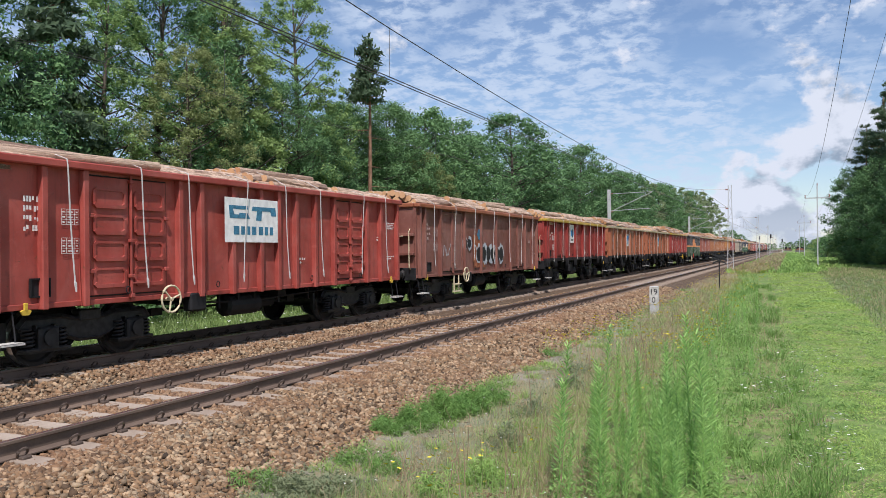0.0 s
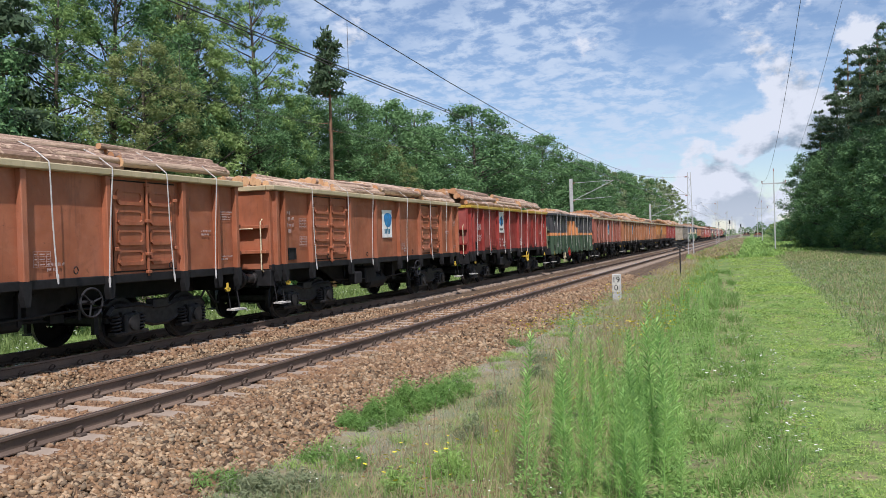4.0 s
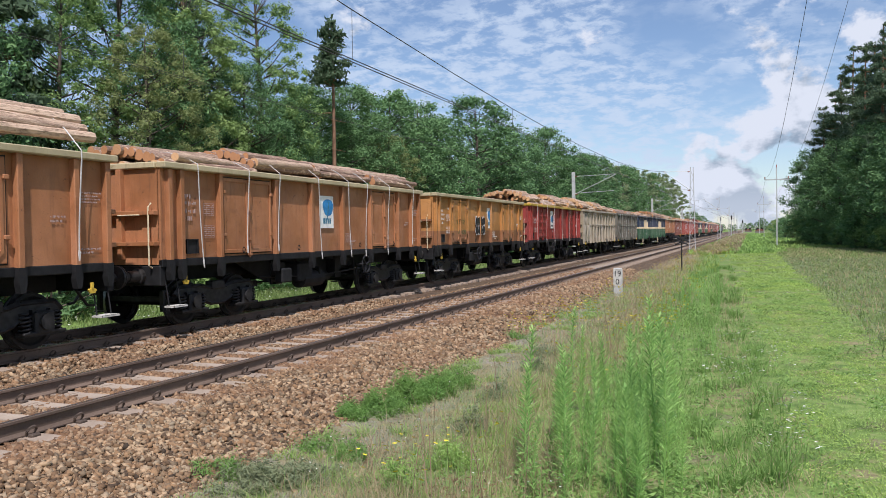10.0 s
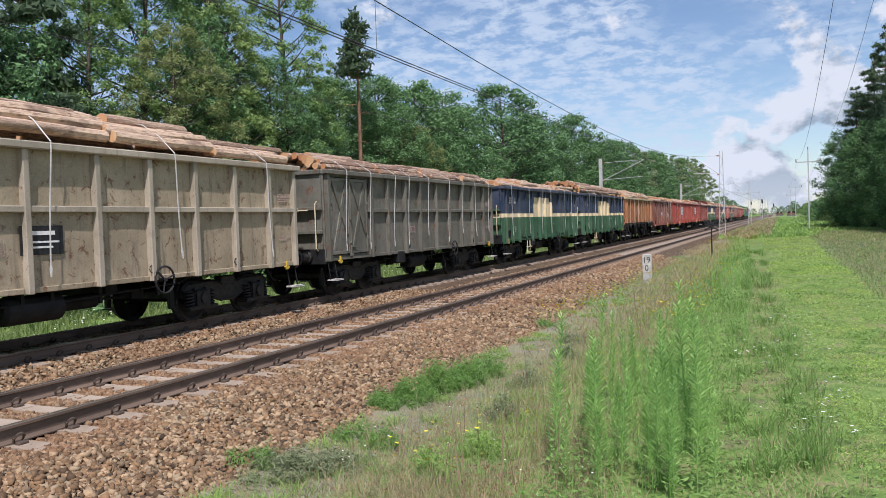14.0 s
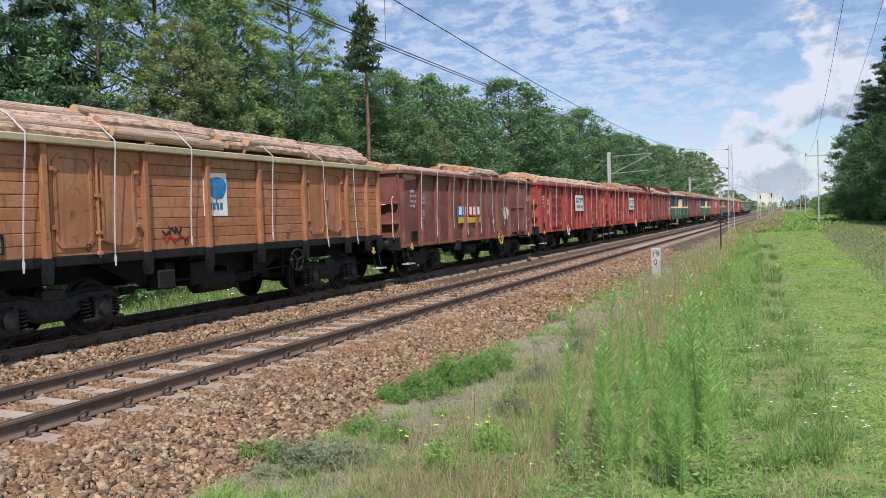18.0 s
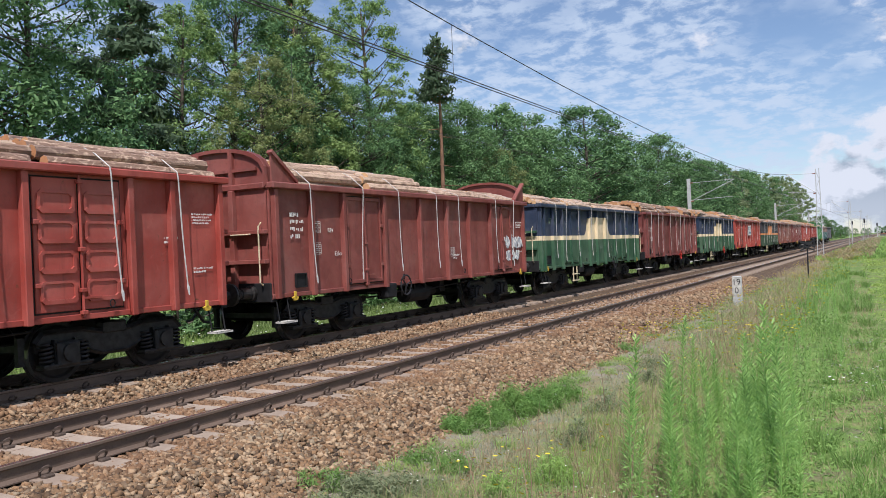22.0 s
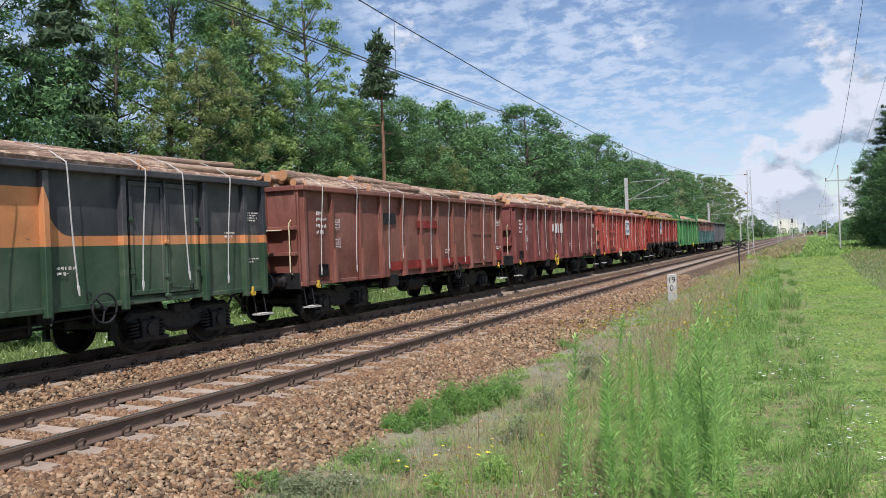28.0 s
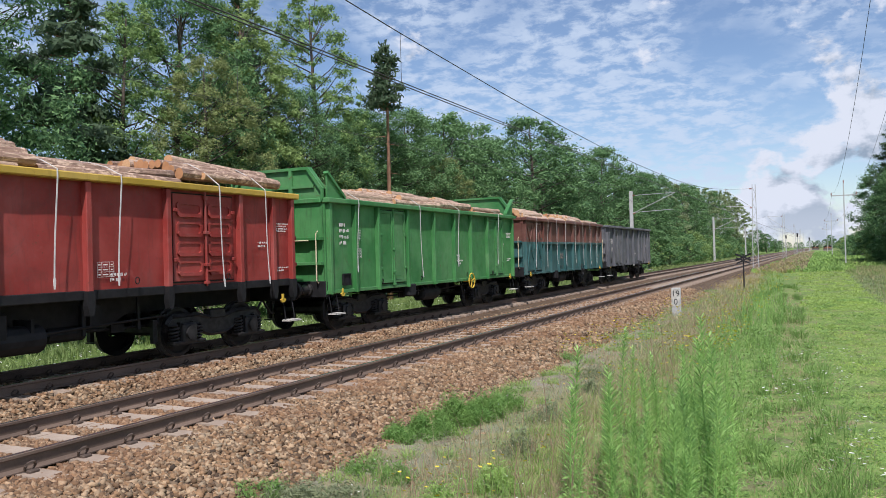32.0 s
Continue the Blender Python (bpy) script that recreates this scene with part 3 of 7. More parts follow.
def build_stones():
    """Loose crushed stone lying on the bed, and scattered on the verge beside it."""
    rng = np.random.default_rng(5)
    # angular chips: a three-cornered top and a three-cornered base, turned against each other
    chip = np.array([(math.cos(a), math.sin(a), z) for z, o in ((.62, 0.0), (-.62, math.pi / 3)) for a in (o, o + 2.094, o + 4.189)])
    tris = np.array([(0, 1, 2), (5, 4, 3), (0, 3, 1), (3, 4, 1), (1, 4, 2), (4, 5, 2), (2, 5, 0), (5, 3, 0)])

    def bank(x):
        z = np.interp(x, [-14.3, -13.5, -13.0, -10.4, -9.6, -8.9, -6.1, -5.75, -4.55, -3.0, 0], [-.60, -.240, -.213, -.213, -.235, -.213, -.213, -.225, -.55, -.53, -.4])
        return z

    def scatter(name, n, x0, x1, y0, y1, s0, s1, thin=False):
        x, y = rng.uniform(x0, x1, n), y0 + (y1 - y0) * rng.uniform(0, 1, n) ** 1.25
        if thin:
            keep = rng.uniform(0, 1, n) < np.clip((x1 - x) / (x1 - x0), 0, 1) ** 2.0
            x, y = x[keep], y[keep]
        # clear of rails and of the tops of the sleepers
        ok = np.ones(len(x), bool)
        for c in (NEAR, FAR):
            for s in (-1, 1):
                ok &= np.abs(x - (c + s * GAUGE / 2)) > 0.095
            ph = np.mod(y - SLEEPER0, 0.6)
            ok &= ~((np.abs(x - c) < 1.16) & (np.abs(ph - 0.3) > 0.168) & (rng.uniform(0, 1, len(x)) < 0.96))
        x, y = x[ok], y[ok]
        n = len(x)
        size = rng.uniform(s0, s1, n) * rng.choice([0.7, 1.0, 1.0, 1.25], n)
        v = (chip[None] + rng.normal(0, .20, (n, 6, 3))) * rng.uniform(0.65, 1.2, (n, 1, 3)) * np.array([1.15, .95, .85])
        a, b, c3 = rng.uniform(0, 2 * np.pi, n), rng.normal(0, 0.45, n), rng.normal(0, 0.45, n)
        ca, sa, cb, sb, cc, sc = np.cos(a), np.sin(a), np.cos(b), np.sin(b), np.cos(c3), np.sin(c3)
        R = np.stack([np.stack([ca * cb, ca * sb * sc - sa * cc, ca * sb * cc + sa * sc], -1), np.stack([sa * cb, sa * sb * sc + ca * cc, sa * sb * cc - ca * sc], -1), np.stack([-sb, cb * sc, cb * cc], -1)], 1)
        v = np.einsum("nij,nkj->nki", R, v) * size[:, None, None] * 0.5
        v += np.stack([x, y, bank(x) + size * rng.uniform(0.02, 0.30, n)], -1)[:, None]
        f = tris[None] + 6 * np.arange(n)[:, None, None]
        tagged(new(name, from_arrays(name, v.reshape(-1, 3), f.reshape(-1, 3), M_STONE)), "crushed rust-brown ballast stones", "ballast stones", kind="stuff")

    scatter("ballast_stones", 76000, -9.4, -4.5, 2.5, 15, 0.045, 0.075)
    scatter("ballast_stones", 20000, -14.0, -9.4, 4, 22, 0.055, 0.085)
    scatter("ballast_stones", 34000, -9.4, -4.6, 14, 42, 0.065, 0.10)
    scatter("ballast_stones", 8000, -4.9, -2.4, 3, 22, 0.03, 0.065, True)
    scatter("ballast_stones", 30000, -4.9, -2.0, 4, 30, 0.014, 0.036)


SLEEPER0 = 5.94 - 0.6 * 16          # first sleeper's middle, then one every 0.6 m
build_stones()


def sleeper_mesh():
    def make():
        bm = bmesh.new()
        # concrete sleeper: high under the rails, lower in the middle
        for a, b, h0, h1 in ((-1.27, -1.05, -.185, -.173), (-1.05, -.45, -.173, -.173), (-.45, .45, -.178, -.178), (.45, 1.05, -.173, -.173), (1.05, 1.27, -.173, -.185)):
            w0, w1 = .15, .125
            lo = [bm.verts.new(p) for p in ((a, -w0, -.4), (b, -w0, -.4), (b, w0, -.4), (a, w0, -.4))]
            hi = [bm.verts.new(p) for p in ((a, -w1, h0), (b, -w1, h1), (b, w1, h1), (a, w1, h0))]
            bm.faces.new(hi)
            for i in range(4):
                bm.faces.new((lo[i], lo[(i + 1) % 4], hi[(i + 1) % 4], hi[i]))
        return as_mesh("sleeper", bm, M_CONC)
    return shared("sleeper", make)


def clip_mesh():
    def make():
        bm = bmesh.new()
        for s in (-1, 1):
            loop = [(s * (.112 + .030 * math.sin(a)), .054 * math.cos(a), -.118 + .044 * math.sin(a)) for a in np.linspace(-.9, math.pi + .9, 10)]
            tube(bm, loop, .014, 5)
            tube(bm, [loop[0], (s * .075, -.02, -.155)], .013, 5)
            box(bm, s * .15 - .035, s * .15 + .035, -.055, .055, -.19, -.145, .01)
        box(bm, -.085, .085, -.08, .08, -.19, -.172)
        return as_mesh("rail_clip", bm, M_CLIP)
    return shared("clip", make)


def build_track(c, near):
    root = tagged(new("railway_track"), "empty railway track with rusty rails" if near else "railway track under the train", "railway track", "tracks of the double line", "structure")
    prof = [(-.070, -.172), (-.070, -.160), (-.012, -.135), (-.009, -.045), (-.036, -.032), (-.036, -.006), (-.030, 0.0), (.030, 0.0), (.036, -.006), (.036, -.032), (.009, -.045), (.012, -.135), (.070, -.160), (.070, -.172)]

    def rail():
        bm = bmesh.new()
        prism(bm, prof, -25, 900)
        for f in bm.faces:
            if f.normal.z > 0.9 and f.calc_center_median().z > -0.003:
                f.material_index = 1
        return as_mesh("rail", bm, M_RAIL, M_RUN)
    me = shared("rail", rail)
    for s in (-1, 1):
        part("rail", me, root, at=pose(c + s * GAUGE / 2, 0, 0))
    count = 150
    for i in range(count):
        y = SLEEPER0 + 0.6 * i
        sl = part("sleeper", sleeper_mesh(), root, at=pose(c, y, 0))
        if y < (30 if near else 24):
            for s in (-1, 1):
                part("rail_clip", clip_mesh(), sl, at=pose(s * GAUGE / 2, 0, 0))
    rows = [(c - 1.27, c + 1.27, SLEEPER0 + .6 * i - .12, SLEEPER0 + .6 * i + .12, -.3, -.176) for i in range(count, 700)]
    tagged(part("sleepers", boxes("sleepers", rows, M_CONC), root), kind="stuff")


build_track(NEAR, True)
build_track(FAR, False)


# ---- masts, wires and signs ----
def lattice_mast(h, w=0.52):
    """A pole of two channels joined by short plates."""
    bm = bmesh.new()
    for s in (-1, 1):
        for k in range(2):
            z0, z1 = h * k / 2, h * (k + 1) / 2
            w0, w1 = w * (1 - .25 * k), w * (1 - .25 * (k + 1))
            slab(bm, [(s * w0 / 2 - .03, z0), (s * w0 / 2 + .03, z0), (s * w1 / 2 + .03, z1), (s * w1 / 2 - .03, z1)], -.06, .06)
    n = int(h / .75)
    for i in range(n):
        z = .3 + i * (h - .5) / n
        ww = w * (1 - .5 * z / h)
        a, b = (-ww / 2, ww / 2) if i % 2 else (ww / 2, -ww / 2)
        tube(bm, [(0, a, z), (0, b, z + (h - .5) / n)], .018, 4)
    box(bm, -.3, .3, -.35, .35, -.3, .12, .03)
    return as_mesh("pole", bm, M_MAST)


def catenary_mast(x, y, side, h, concrete=False):
    """An overhead line mast with its arm; side is the way to the track."""
    z = ground_z(x)
    root = tagged(new("catenary_mast"), "concrete overhead line mast with a steel arm" if concrete else "steel lattice overhead line mast with an arm", "catenary mast", "overhead line masts")
    root.matrix_basis = pose(x, y, z)
    hh = h - z
    if concrete:
        part("pole", shared(("cpole", hh), lambda: boxes("pole", [(-.16, .16, -.16, .16, -.3, hh)], M_POST, bevel=.03)), root)
    else:
        part("pole", shared(("lpole", round(hh, 1)), lambda: lattice_mast(hh)), root, at=pose(0, 0, 0, 0, 0, 90))
    reach = 2.6 if not concrete else 4.2
    bm = bmesh.new()
    tube(bm, [(side * .1, 0, hh - 2.2), (side * reach, 0, hh - .35)], .035, 6)
    part("brace", as_mesh("brace", bm, M_MAST), root)
    bm = bmesh.new()
    tube(bm, [(side * .1, 0, hh - .42), (side * reach, 0, hh - .34)], .025, 6)
    part("stay", as_mesh("stay", bm, M_MAST), root)
    bm = bmesh.new()
    tube(bm, [(side * .1, 0, hh - 2.1), (side * reach * .95, 0, hh - 1.95)], .028, 6)
    part("steady_arm", as_mesh("steady_arm", bm, M_MAST), root)
    for zz in (hh - 2.2, hh - .42):
        bm = bmesh.new()
        tube(bm, [(side * (.15 + .03 * k), 0, zz) for k in range(9)], .06, 8, radii=[.03, .07, .03, .07, .03, .07, .03, .07, .03])
        part("insulator", as_mesh("insulator", bm, M_ROOF), root)


for x, y, side, h, con in ((-5.1, 79.7, -1, 7.66, False), (-16.4, 79.7, 1, 7.65, True), (-5.0, 148, -1, 7.4, False), (-16.3, 148, 1, 7.4, True), (-4.9, 216, -1, 7.3, False), (-4.9, 284, -1, 7.3, False), (-4.9, 352, -1, 7.3, False),
                           (-16.3, 216, 1, 7.3, True), (-5.1, -3.0, -1, 7.66, False), (-16.4, -3.0, 1, 7.65, True)):
    catenary_mast(x, y, side, h, con)


def overhead_line(c, thick, name="overhead_wire"):
    root = tagged(new(name), "overhead contact and carrier wires above the track", "overhead wire", "overhead wires", "structure")
    spans = [(-3.0, 79.7), (79.7, 148), (148, 216), (216, 284), (284, 352)]
    bm, bc, bd = bmesh.new(), bmesh.new(), bmesh.new()
    for a, b in spans:
        pts, low = [], []
        for k in range(15):
            u = k / 14
            y = a + (b - a) * u
            sag = 4 * u * (1 - u)
            pts.append((c, y, 7.35 - 1.5 * sag))
            low.append((c, y, 5.32 - .03 * sag))
            if k and k < 14 and k % 2:
                tube(bd, [(c, y, 7.35 - 1.5 * sag), (c, y, 5.32)], .006, 3, caps=False)
        tube(bm, pts, .011 * thick, 4, caps=False)
        tube(bc, [(p[0] - .05, p[1], p[2]) for p in low], .010 * thick, 4, caps=False)
        tube(bc, [(p[0] + .05, p[1], p[2] + .01) for p in low], .010 * thick, 4, caps=False)
    part("carrier_wire", as_mesh("carrier_wire", bm, M_WIRE), root)
    part("contact_wire", as_mesh("contact_wire", bc, M_WIRE), root)
    part("dropper", as_mesh("dropper", bd, M_WIRE), root)


overhead_line(NEAR, 1.15)
overhead_line(FAR, .5)


def power_pole(x, y, h):
    z = ground_z(x)
    root = tagged(new("power_pole"), "slender steel power line pole with a crossarm", "power pole", "power line poles")
    root.matrix_basis = pose(x, y, z)
    part("pole", shared(("ppole", h), lambda: lattice_mast(h, .42)), root)
    bm = bmesh.new()
    box(bm, -1.3, 1.3, -.05, .05, h - 1.45, h - 1.33)
    part("crossarm", as_mesh("crossarm", bm, M_MAST), root)
    for k in (-1.25, 0, 1.25):
        bm = bmesh.new()
        z0 = h - 1.33 if k else h
        tube(bm, [(k, 0, z0), (k, 0, z0 + .3)], .05, 8)
        part("insulator", as_mesh("insulator", bm, M_ROOF), root)


for y, h in ((100, 9.1), (190, 8.8), (280, 8.8)):
    power_pole(2.9, y, h)


def power_wires():
    root = tagged(new("power_line"), "thin power line wires on poles beside the track", "power line", kind="structure")
    for x, fall in ((1.75, .0670), (3.95, .0150)):
        bm = bmesh.new()
        top = 7.65
        tube(bm, [(x, y, top - fall * (100 - y) + .0012 * (100 - y) ** 2) for y in range(4, 101, 6)], .009, 4, caps=False)
        for a, b in ((100, 190), (190, 280)):
            tube(bm, [(x, a + (b - a) * u, top - 4 * u * (1 - u)) for u in np.linspace(0, 1, 9)], .008, 4, caps=False)
        part("wire", as_mesh("wire", bm, M_WIRE), root)


power_wires()


def kilometre_post():
    x, y = -4.27, 28.0
    z = ground_z(x)
    root = tagged(new("kilometre_post"), "white concrete kilometre post with black figures", "kilometre post")
    root.matrix_basis = pose(x, y, z, 0, 0, -6)
    bm = bmesh.new()
    box(bm, -.15, .15, -.07, .07, -.2, .98, .025)
    part("stone", as_mesh("stone", bm, M_POST), root)
    bm = bmesh.new()
    box(bm, -.14, .14, -.078, -.0705, .36, .96, .003)
    part("painted_face", as_mesh("painted_face", bm, M_DIRTY), root)
    for text, zz in (("19", .70), ("0", .42)):
        me = words(text, .28, M_BLACK)
        part("figure", me, root, at=pose(0, -.080, zz, 0, 0, -90))


kilometre_post()


def warning_cross():
    """A dark post that carries a small crossed board."""
    x, y = -3.45, 45.0
    z = ground_z(x)
    root = tagged(new("trackside_post"), "dark trackside post with a small crossed board", "trackside sign")
    root.matrix_basis = pose(x, y, z)
    bm = bmesh.new()
    tube(bm, [(0, 0, -.2), (0, 0, 1.95)], .035, 8)
    part("post", as_mesh("post", bm, M_BLACK), root)
    for a in (24, -24):
        bm = bmesh.new()
        box(bm, -.42, .42, -.012, .012, -.045, .045, .004)
        part("board", as_mesh("board", bm, M_BLACK), root, at=pose(0, -.05 - (.03 if a > 0 else 0), 1.80, 0, a, 0))
        bm = bmesh.new()
        box(bm, -.38, .38, -.012, .012, -.035, .035, .004)
        part("board", as_mesh("board", bm, M_BLACK), root, at=pose(0, -.05 - (.03 if a > 0 else 0), 1.62, 0, a, 0))


warning_cross()


def signal(x, y, h):
    z = ground_z(x)
    root = tagged(new("railway_signal"), "distant railway signal with a dark head", "railway signal", "railway signals")
    root.matrix_basis = pose(x, y, z)
    bm = bmesh.new()
    tube(bm, [(0, 0, -.2), (0, 0, h)], .08, 8)
    part("post", as_mesh("post", bm, M_MAST), root)
    bm = bmesh.new()
    box(bm, -.22, .22, -.15, .1, h - 1.1, h + .1, .05)
    part("signal_head", as_mesh("signal_head", bm, M_BLACK), root)
    bm = bmesh.new()
    box(bm, -.6, .6, 0, .8, h - 1.6, h - 1.5)
    part("platform", as_mesh("platform", bm, M_MAST), root)


signal(-5.0, 250, 6.0)
signal(-9.6, 300, 6.0)
signal(-2.6, 330, 5.5)


def far_house(x, y, w, d, h, roof):
    root = tagged(new("house"), "small distant pale house with a pitched roof", "house", "distant houses")
    root.matrix_basis = pose(x, y, -.4)
    bm = bmesh.new()
    box(bm, -w / 2, w / 2, 0, d, 0, h)
    part("wall", as_mesh("wall", bm, M_WALL), root)
    bm = bmesh.new()
    prism(bm, [(-w / 2 - .3, h), (w / 2 + .3, h), (0, h + roof)], -.3, d + .3)
    part("roof", as_mesh("roof", bm, M_ROOF), root)
    for k in (-.25, .25):
        bm = bmesh.new()
        box(bm, w * k - .6, w * k + .6, -.06, .02, 1, 2.4)
        part("window", as_mesh("window", bm, M_BLACK), root)


far_house(4.5, 420, 4, 5, 1.1, .9)
far_house(-1.0, 520, 4, 5, 1.1, .6)
# ---- trees and undergrowth ----
def leaf_cloud(rng, centres, radii, count, size, flat=0.8, long=1.6, top=0.0):
    """Small pointed leaves on and inside clumps; top > 0 turns them to the upper, outer side of each clump."""
    w = radii ** 2
    pick = rng.choice(len(centres), count, p=w / w.sum())
    d = rng.normal(size=(count, 3)) + np.array([0, 0, top])
    d /= np.linalg.norm(d, axis=1)[:, None]
    r = radii[pick] * (np.abs(rng.normal(0.75, 0.42, count)) if not top else rng.normal(0.80, 0.36, count))
    p = centres[pick] + d * r[:, None] * np.array([1, 1, flat])
    n = d * (1 + top) + rng.normal(scale=0.6, size=(count, 3)) + np.array([0, 0, 0.35])
    n /= np.linalg.norm(n, axis=1)[:, None]
    a = np.cross(n, rng.normal(size=(count, 3)))
    a /= np.linalg.norm(a, axis=1)[:, None]
    b = np.cross(n, a)
    s = (size * rng.uniform(0.6, 1.35, count))[:, None]
    v = np.stack([p - a * s * long - b * s * .5, p - a * s * long * .6 + b * s * .9, p + a * s * long], 1)
    f = np.arange(count * 3).reshape(-1, 3)
    return v.reshape(-1, 3), f


def broad_tree(seed, h, spread, leaves, leafm, size, bark=None, base=0.25, clumps=90, fill=1.0, point=0.8):
    """A broadleaf tree: limbs out to separate boughs of leaves that stand on a rounded crown, with dark gaps between."""
    rng = np.random.default_rng(seed)
    cs, rs = [], []
    lobes = [(rng.uniform(0, 6.28), rng.uniform(.15, .95), rng.uniform(.75, 1.15)) for _ in range(7)]
    for k in range(clumps):
        u = (k + rng.uniform(0, 1)) / clumps
        u = .02 + .95 * u ** .85
        a = rng.uniform(0, 6.28)
        wide = (math.sin(math.pi * min(.98, .10 + .88 * u ** point)) ** .65)
        wide = max(wide, .72) if .12 < u < .8 else wide
        bulge = 1.0
        for la, lu, lk in lobes:                      # uneven outline
            near = math.exp(-((math.cos(a - la) - 1) ** 2) * 2 - ((u - lu) / .16) ** 2)
            bulge += (lk - 1) * near * .8
        q = spread * wide * bulge * (1 - .55 * rng.uniform(0, 1) ** 2.2)
        r = spread * rng.uniform(.08, .21) * fill * (1 - .25 * u)
        cs.append(np.array([math.cos(a) * q, math.sin(a) * q, h * (base + (1 - base) * u) - r * .35]))
        rs.append(r)
    cs, rs = np.array(cs), np.array(rs)
    bm = bmesh.new()
    tr = h * .012 + .04
    pts = [(.012 * h * math.sin(3 * u + seed), .010 * h * math.sin(4 * u), -.4 + (h * .93 + .4) * u) for u in np.linspace(0, 1, 8)]
    tube(bm, pts, tr, 7, radii=[tr * (1.3 if k == 0 else 1) * (1 - .88 * k / 7) for k in range(8)])
    for k in range(0, clumps, 4):
        c = cs[k]
        u = max(.06, min(.9, (c[2] - spread * .35) / (h * .93)))
        i = min(6, int(u * 7))
        p = Vector(pts[i]).lerp(Vector(pts[i + 1]), u * 7 - i)
        q = Vector(c)
        rr = tr * (1 - .8 * u) * .42
        tube(bm, [p, p.lerp(q, .55) - Vector((0, 0, .05 * (q - p).length)), q], rr, 4, radii=[rr, rr * .6, rr * .25], caps=False)
    v, f = leaf_cloud(rng, cs, rs, leaves, size, .75, 1.5, .30)
    return as_mesh("trunk", bm, bark or M_BARK, smooth=True), from_arrays("crown", v, f, leafm)


def pine_tree(seed, h, bare, leaves, spread=1.9):
    """A pine: long bare reddish trunk, dark tiers of needle tufts above."""
    rng = np.random.default_rng(seed)
    bm = bmesh.new()
    pts = [(.010 * h * math.sin(2.2 * u), .006 * h * math.sin(3 * u), -.4 + (h + .4) * u) for u in np.linspace(0, 1, 9)]
    r = h * .0105 + .03
    tube(bm, pts, r, 8, radii=[r * (1 - .8 * u) for u in np.linspace(0, 1, 9)])
    cs, rs = [], []
    tiers = 13
    for t in range(tiers):
        u = t / (tiers - 1)
        z = h * (bare + (1 - bare) * u)
        ln = spread * (1.0 - .78 * u ** 1.3) * (0.75 + .5 * rng.uniform())
        for k in range(4 if u < .85 else 2):
            a = rng.uniform(0, 6.28)
            q = np.array([math.cos(a) * ln, math.sin(a) * ln, z + ln * rng.uniform(-.05, .3)])
            tube(bm, [(0, 0, z), tuple(q * np.array([.55, .55, 1])), tuple(q)], .03, 4, radii=[.05, .03, .012])
            for e in (1.0, .72, .45):
                cs.append(np.array([q[0] * e, q[1] * e, z + (q[2] - z) * e + .12]) + rng.normal(scale=.12, size=3))
                rs.append(ln * rng.uniform(.16, .28) + .12)
    for _ in range(4):
        d = bare * rng.uniform(.5, .95)
        a = rng.uniform(0, 6.28)
        tube(bm, [(0, 0, h * d), (math.cos(a) * .9, math.sin(a) * .9, h * d - .05)], .02, 4, radii=[.03, .008])
    v, f = leaf_cloud(rng, np.array(cs), np.array(rs), leaves, .075, flat=.42, long=2.8)
    return as_mesh("trunk", bm, M_PINE, smooth=True), from_arrays("crown", v, f, M_NEEDLE)


KINDS = {
    "maple_tree": [broad_tree(100 + k, 12, 2.9, 19000, M_OAK, .068, base=.06, clumps=250, fill=1.3) for k in range(4)],
    "near_maple": [broad_tree(150 + k, 12, 2.7, 42000, M_OAK, .043, base=.06, clumps=300, fill=1.15) for k in range(3)],
    "near_acacia": [broad_tree(170 + k, 12, 2.3, 28000, M_ACACIA, .040, base=.10, clumps=210, fill=.82, point=.7) for k in range(3)],
    "olive_tree": [broad_tree(190, 12, 2.7, 34000, M_OLIVE, .040, base=.04, clumps=260, fill=.85)],
    "acacia_tree": [broad_tree(200 + k, 12, 2.7, 9000, M_ACACIA, .080, base=.15, clumps=150, fill=.9) for k in range(3)],
    "birch_tree": [broad_tree(300 + k, 12, 2.3, 9000, M_BIRCHLEAF, .080, M_BIRCH, .16, clumps=160, fill=.9) for k in range(2)],
    "pine_tree": [pine_tree(400 + k, 12, .42 if k else .76, 8500 if k else 2100, 1.75 if k else .82) for k in range(3)],
    "tall_pine": [pine_tree(450 + k, 21, .40, 15000, 2.9) for k in range(2)],
    "far_tree": [broad_tree(600 + k, 12, 3.1, 6000, M_OAK, .115, base=.06, clumps=150, fill=1.1) for k in range(3)],
    "shrub": [broad_tree(500 + k, 3.0, 1.5, 4200, M_OAK if k else M_ACACIA, .046, base=.02, clumps=90, fill=1.15) for k in range(3)],
}
LABELS = {"tall_pine": ("tall dark pine with a bare reddish trunk", "pine tree"), "olive_tree": ("yellowish olive-green tree with thin foliage", "tree"), "near_maple": ("leafy green broadleaf tree at the forest edge", "tree"), "near_acacia": ("light green airy tree with open crown", "tree"), "far_tree": ("green broadleaf tree in the depth of the wood", "tree"), "maple_tree": ("leafy green broadleaf tree at the forest edge", "tree"), "acacia_tree": ("light green airy tree with open crown", "tree"), "birch_tree": ("slim birch with pale trunk", "birch"),
          "pine_tree": ("tall pine with bare reddish trunk and dark needles", "pine tree"), "shrub": ("bushy green shrub at the forest edge", "shrub")}


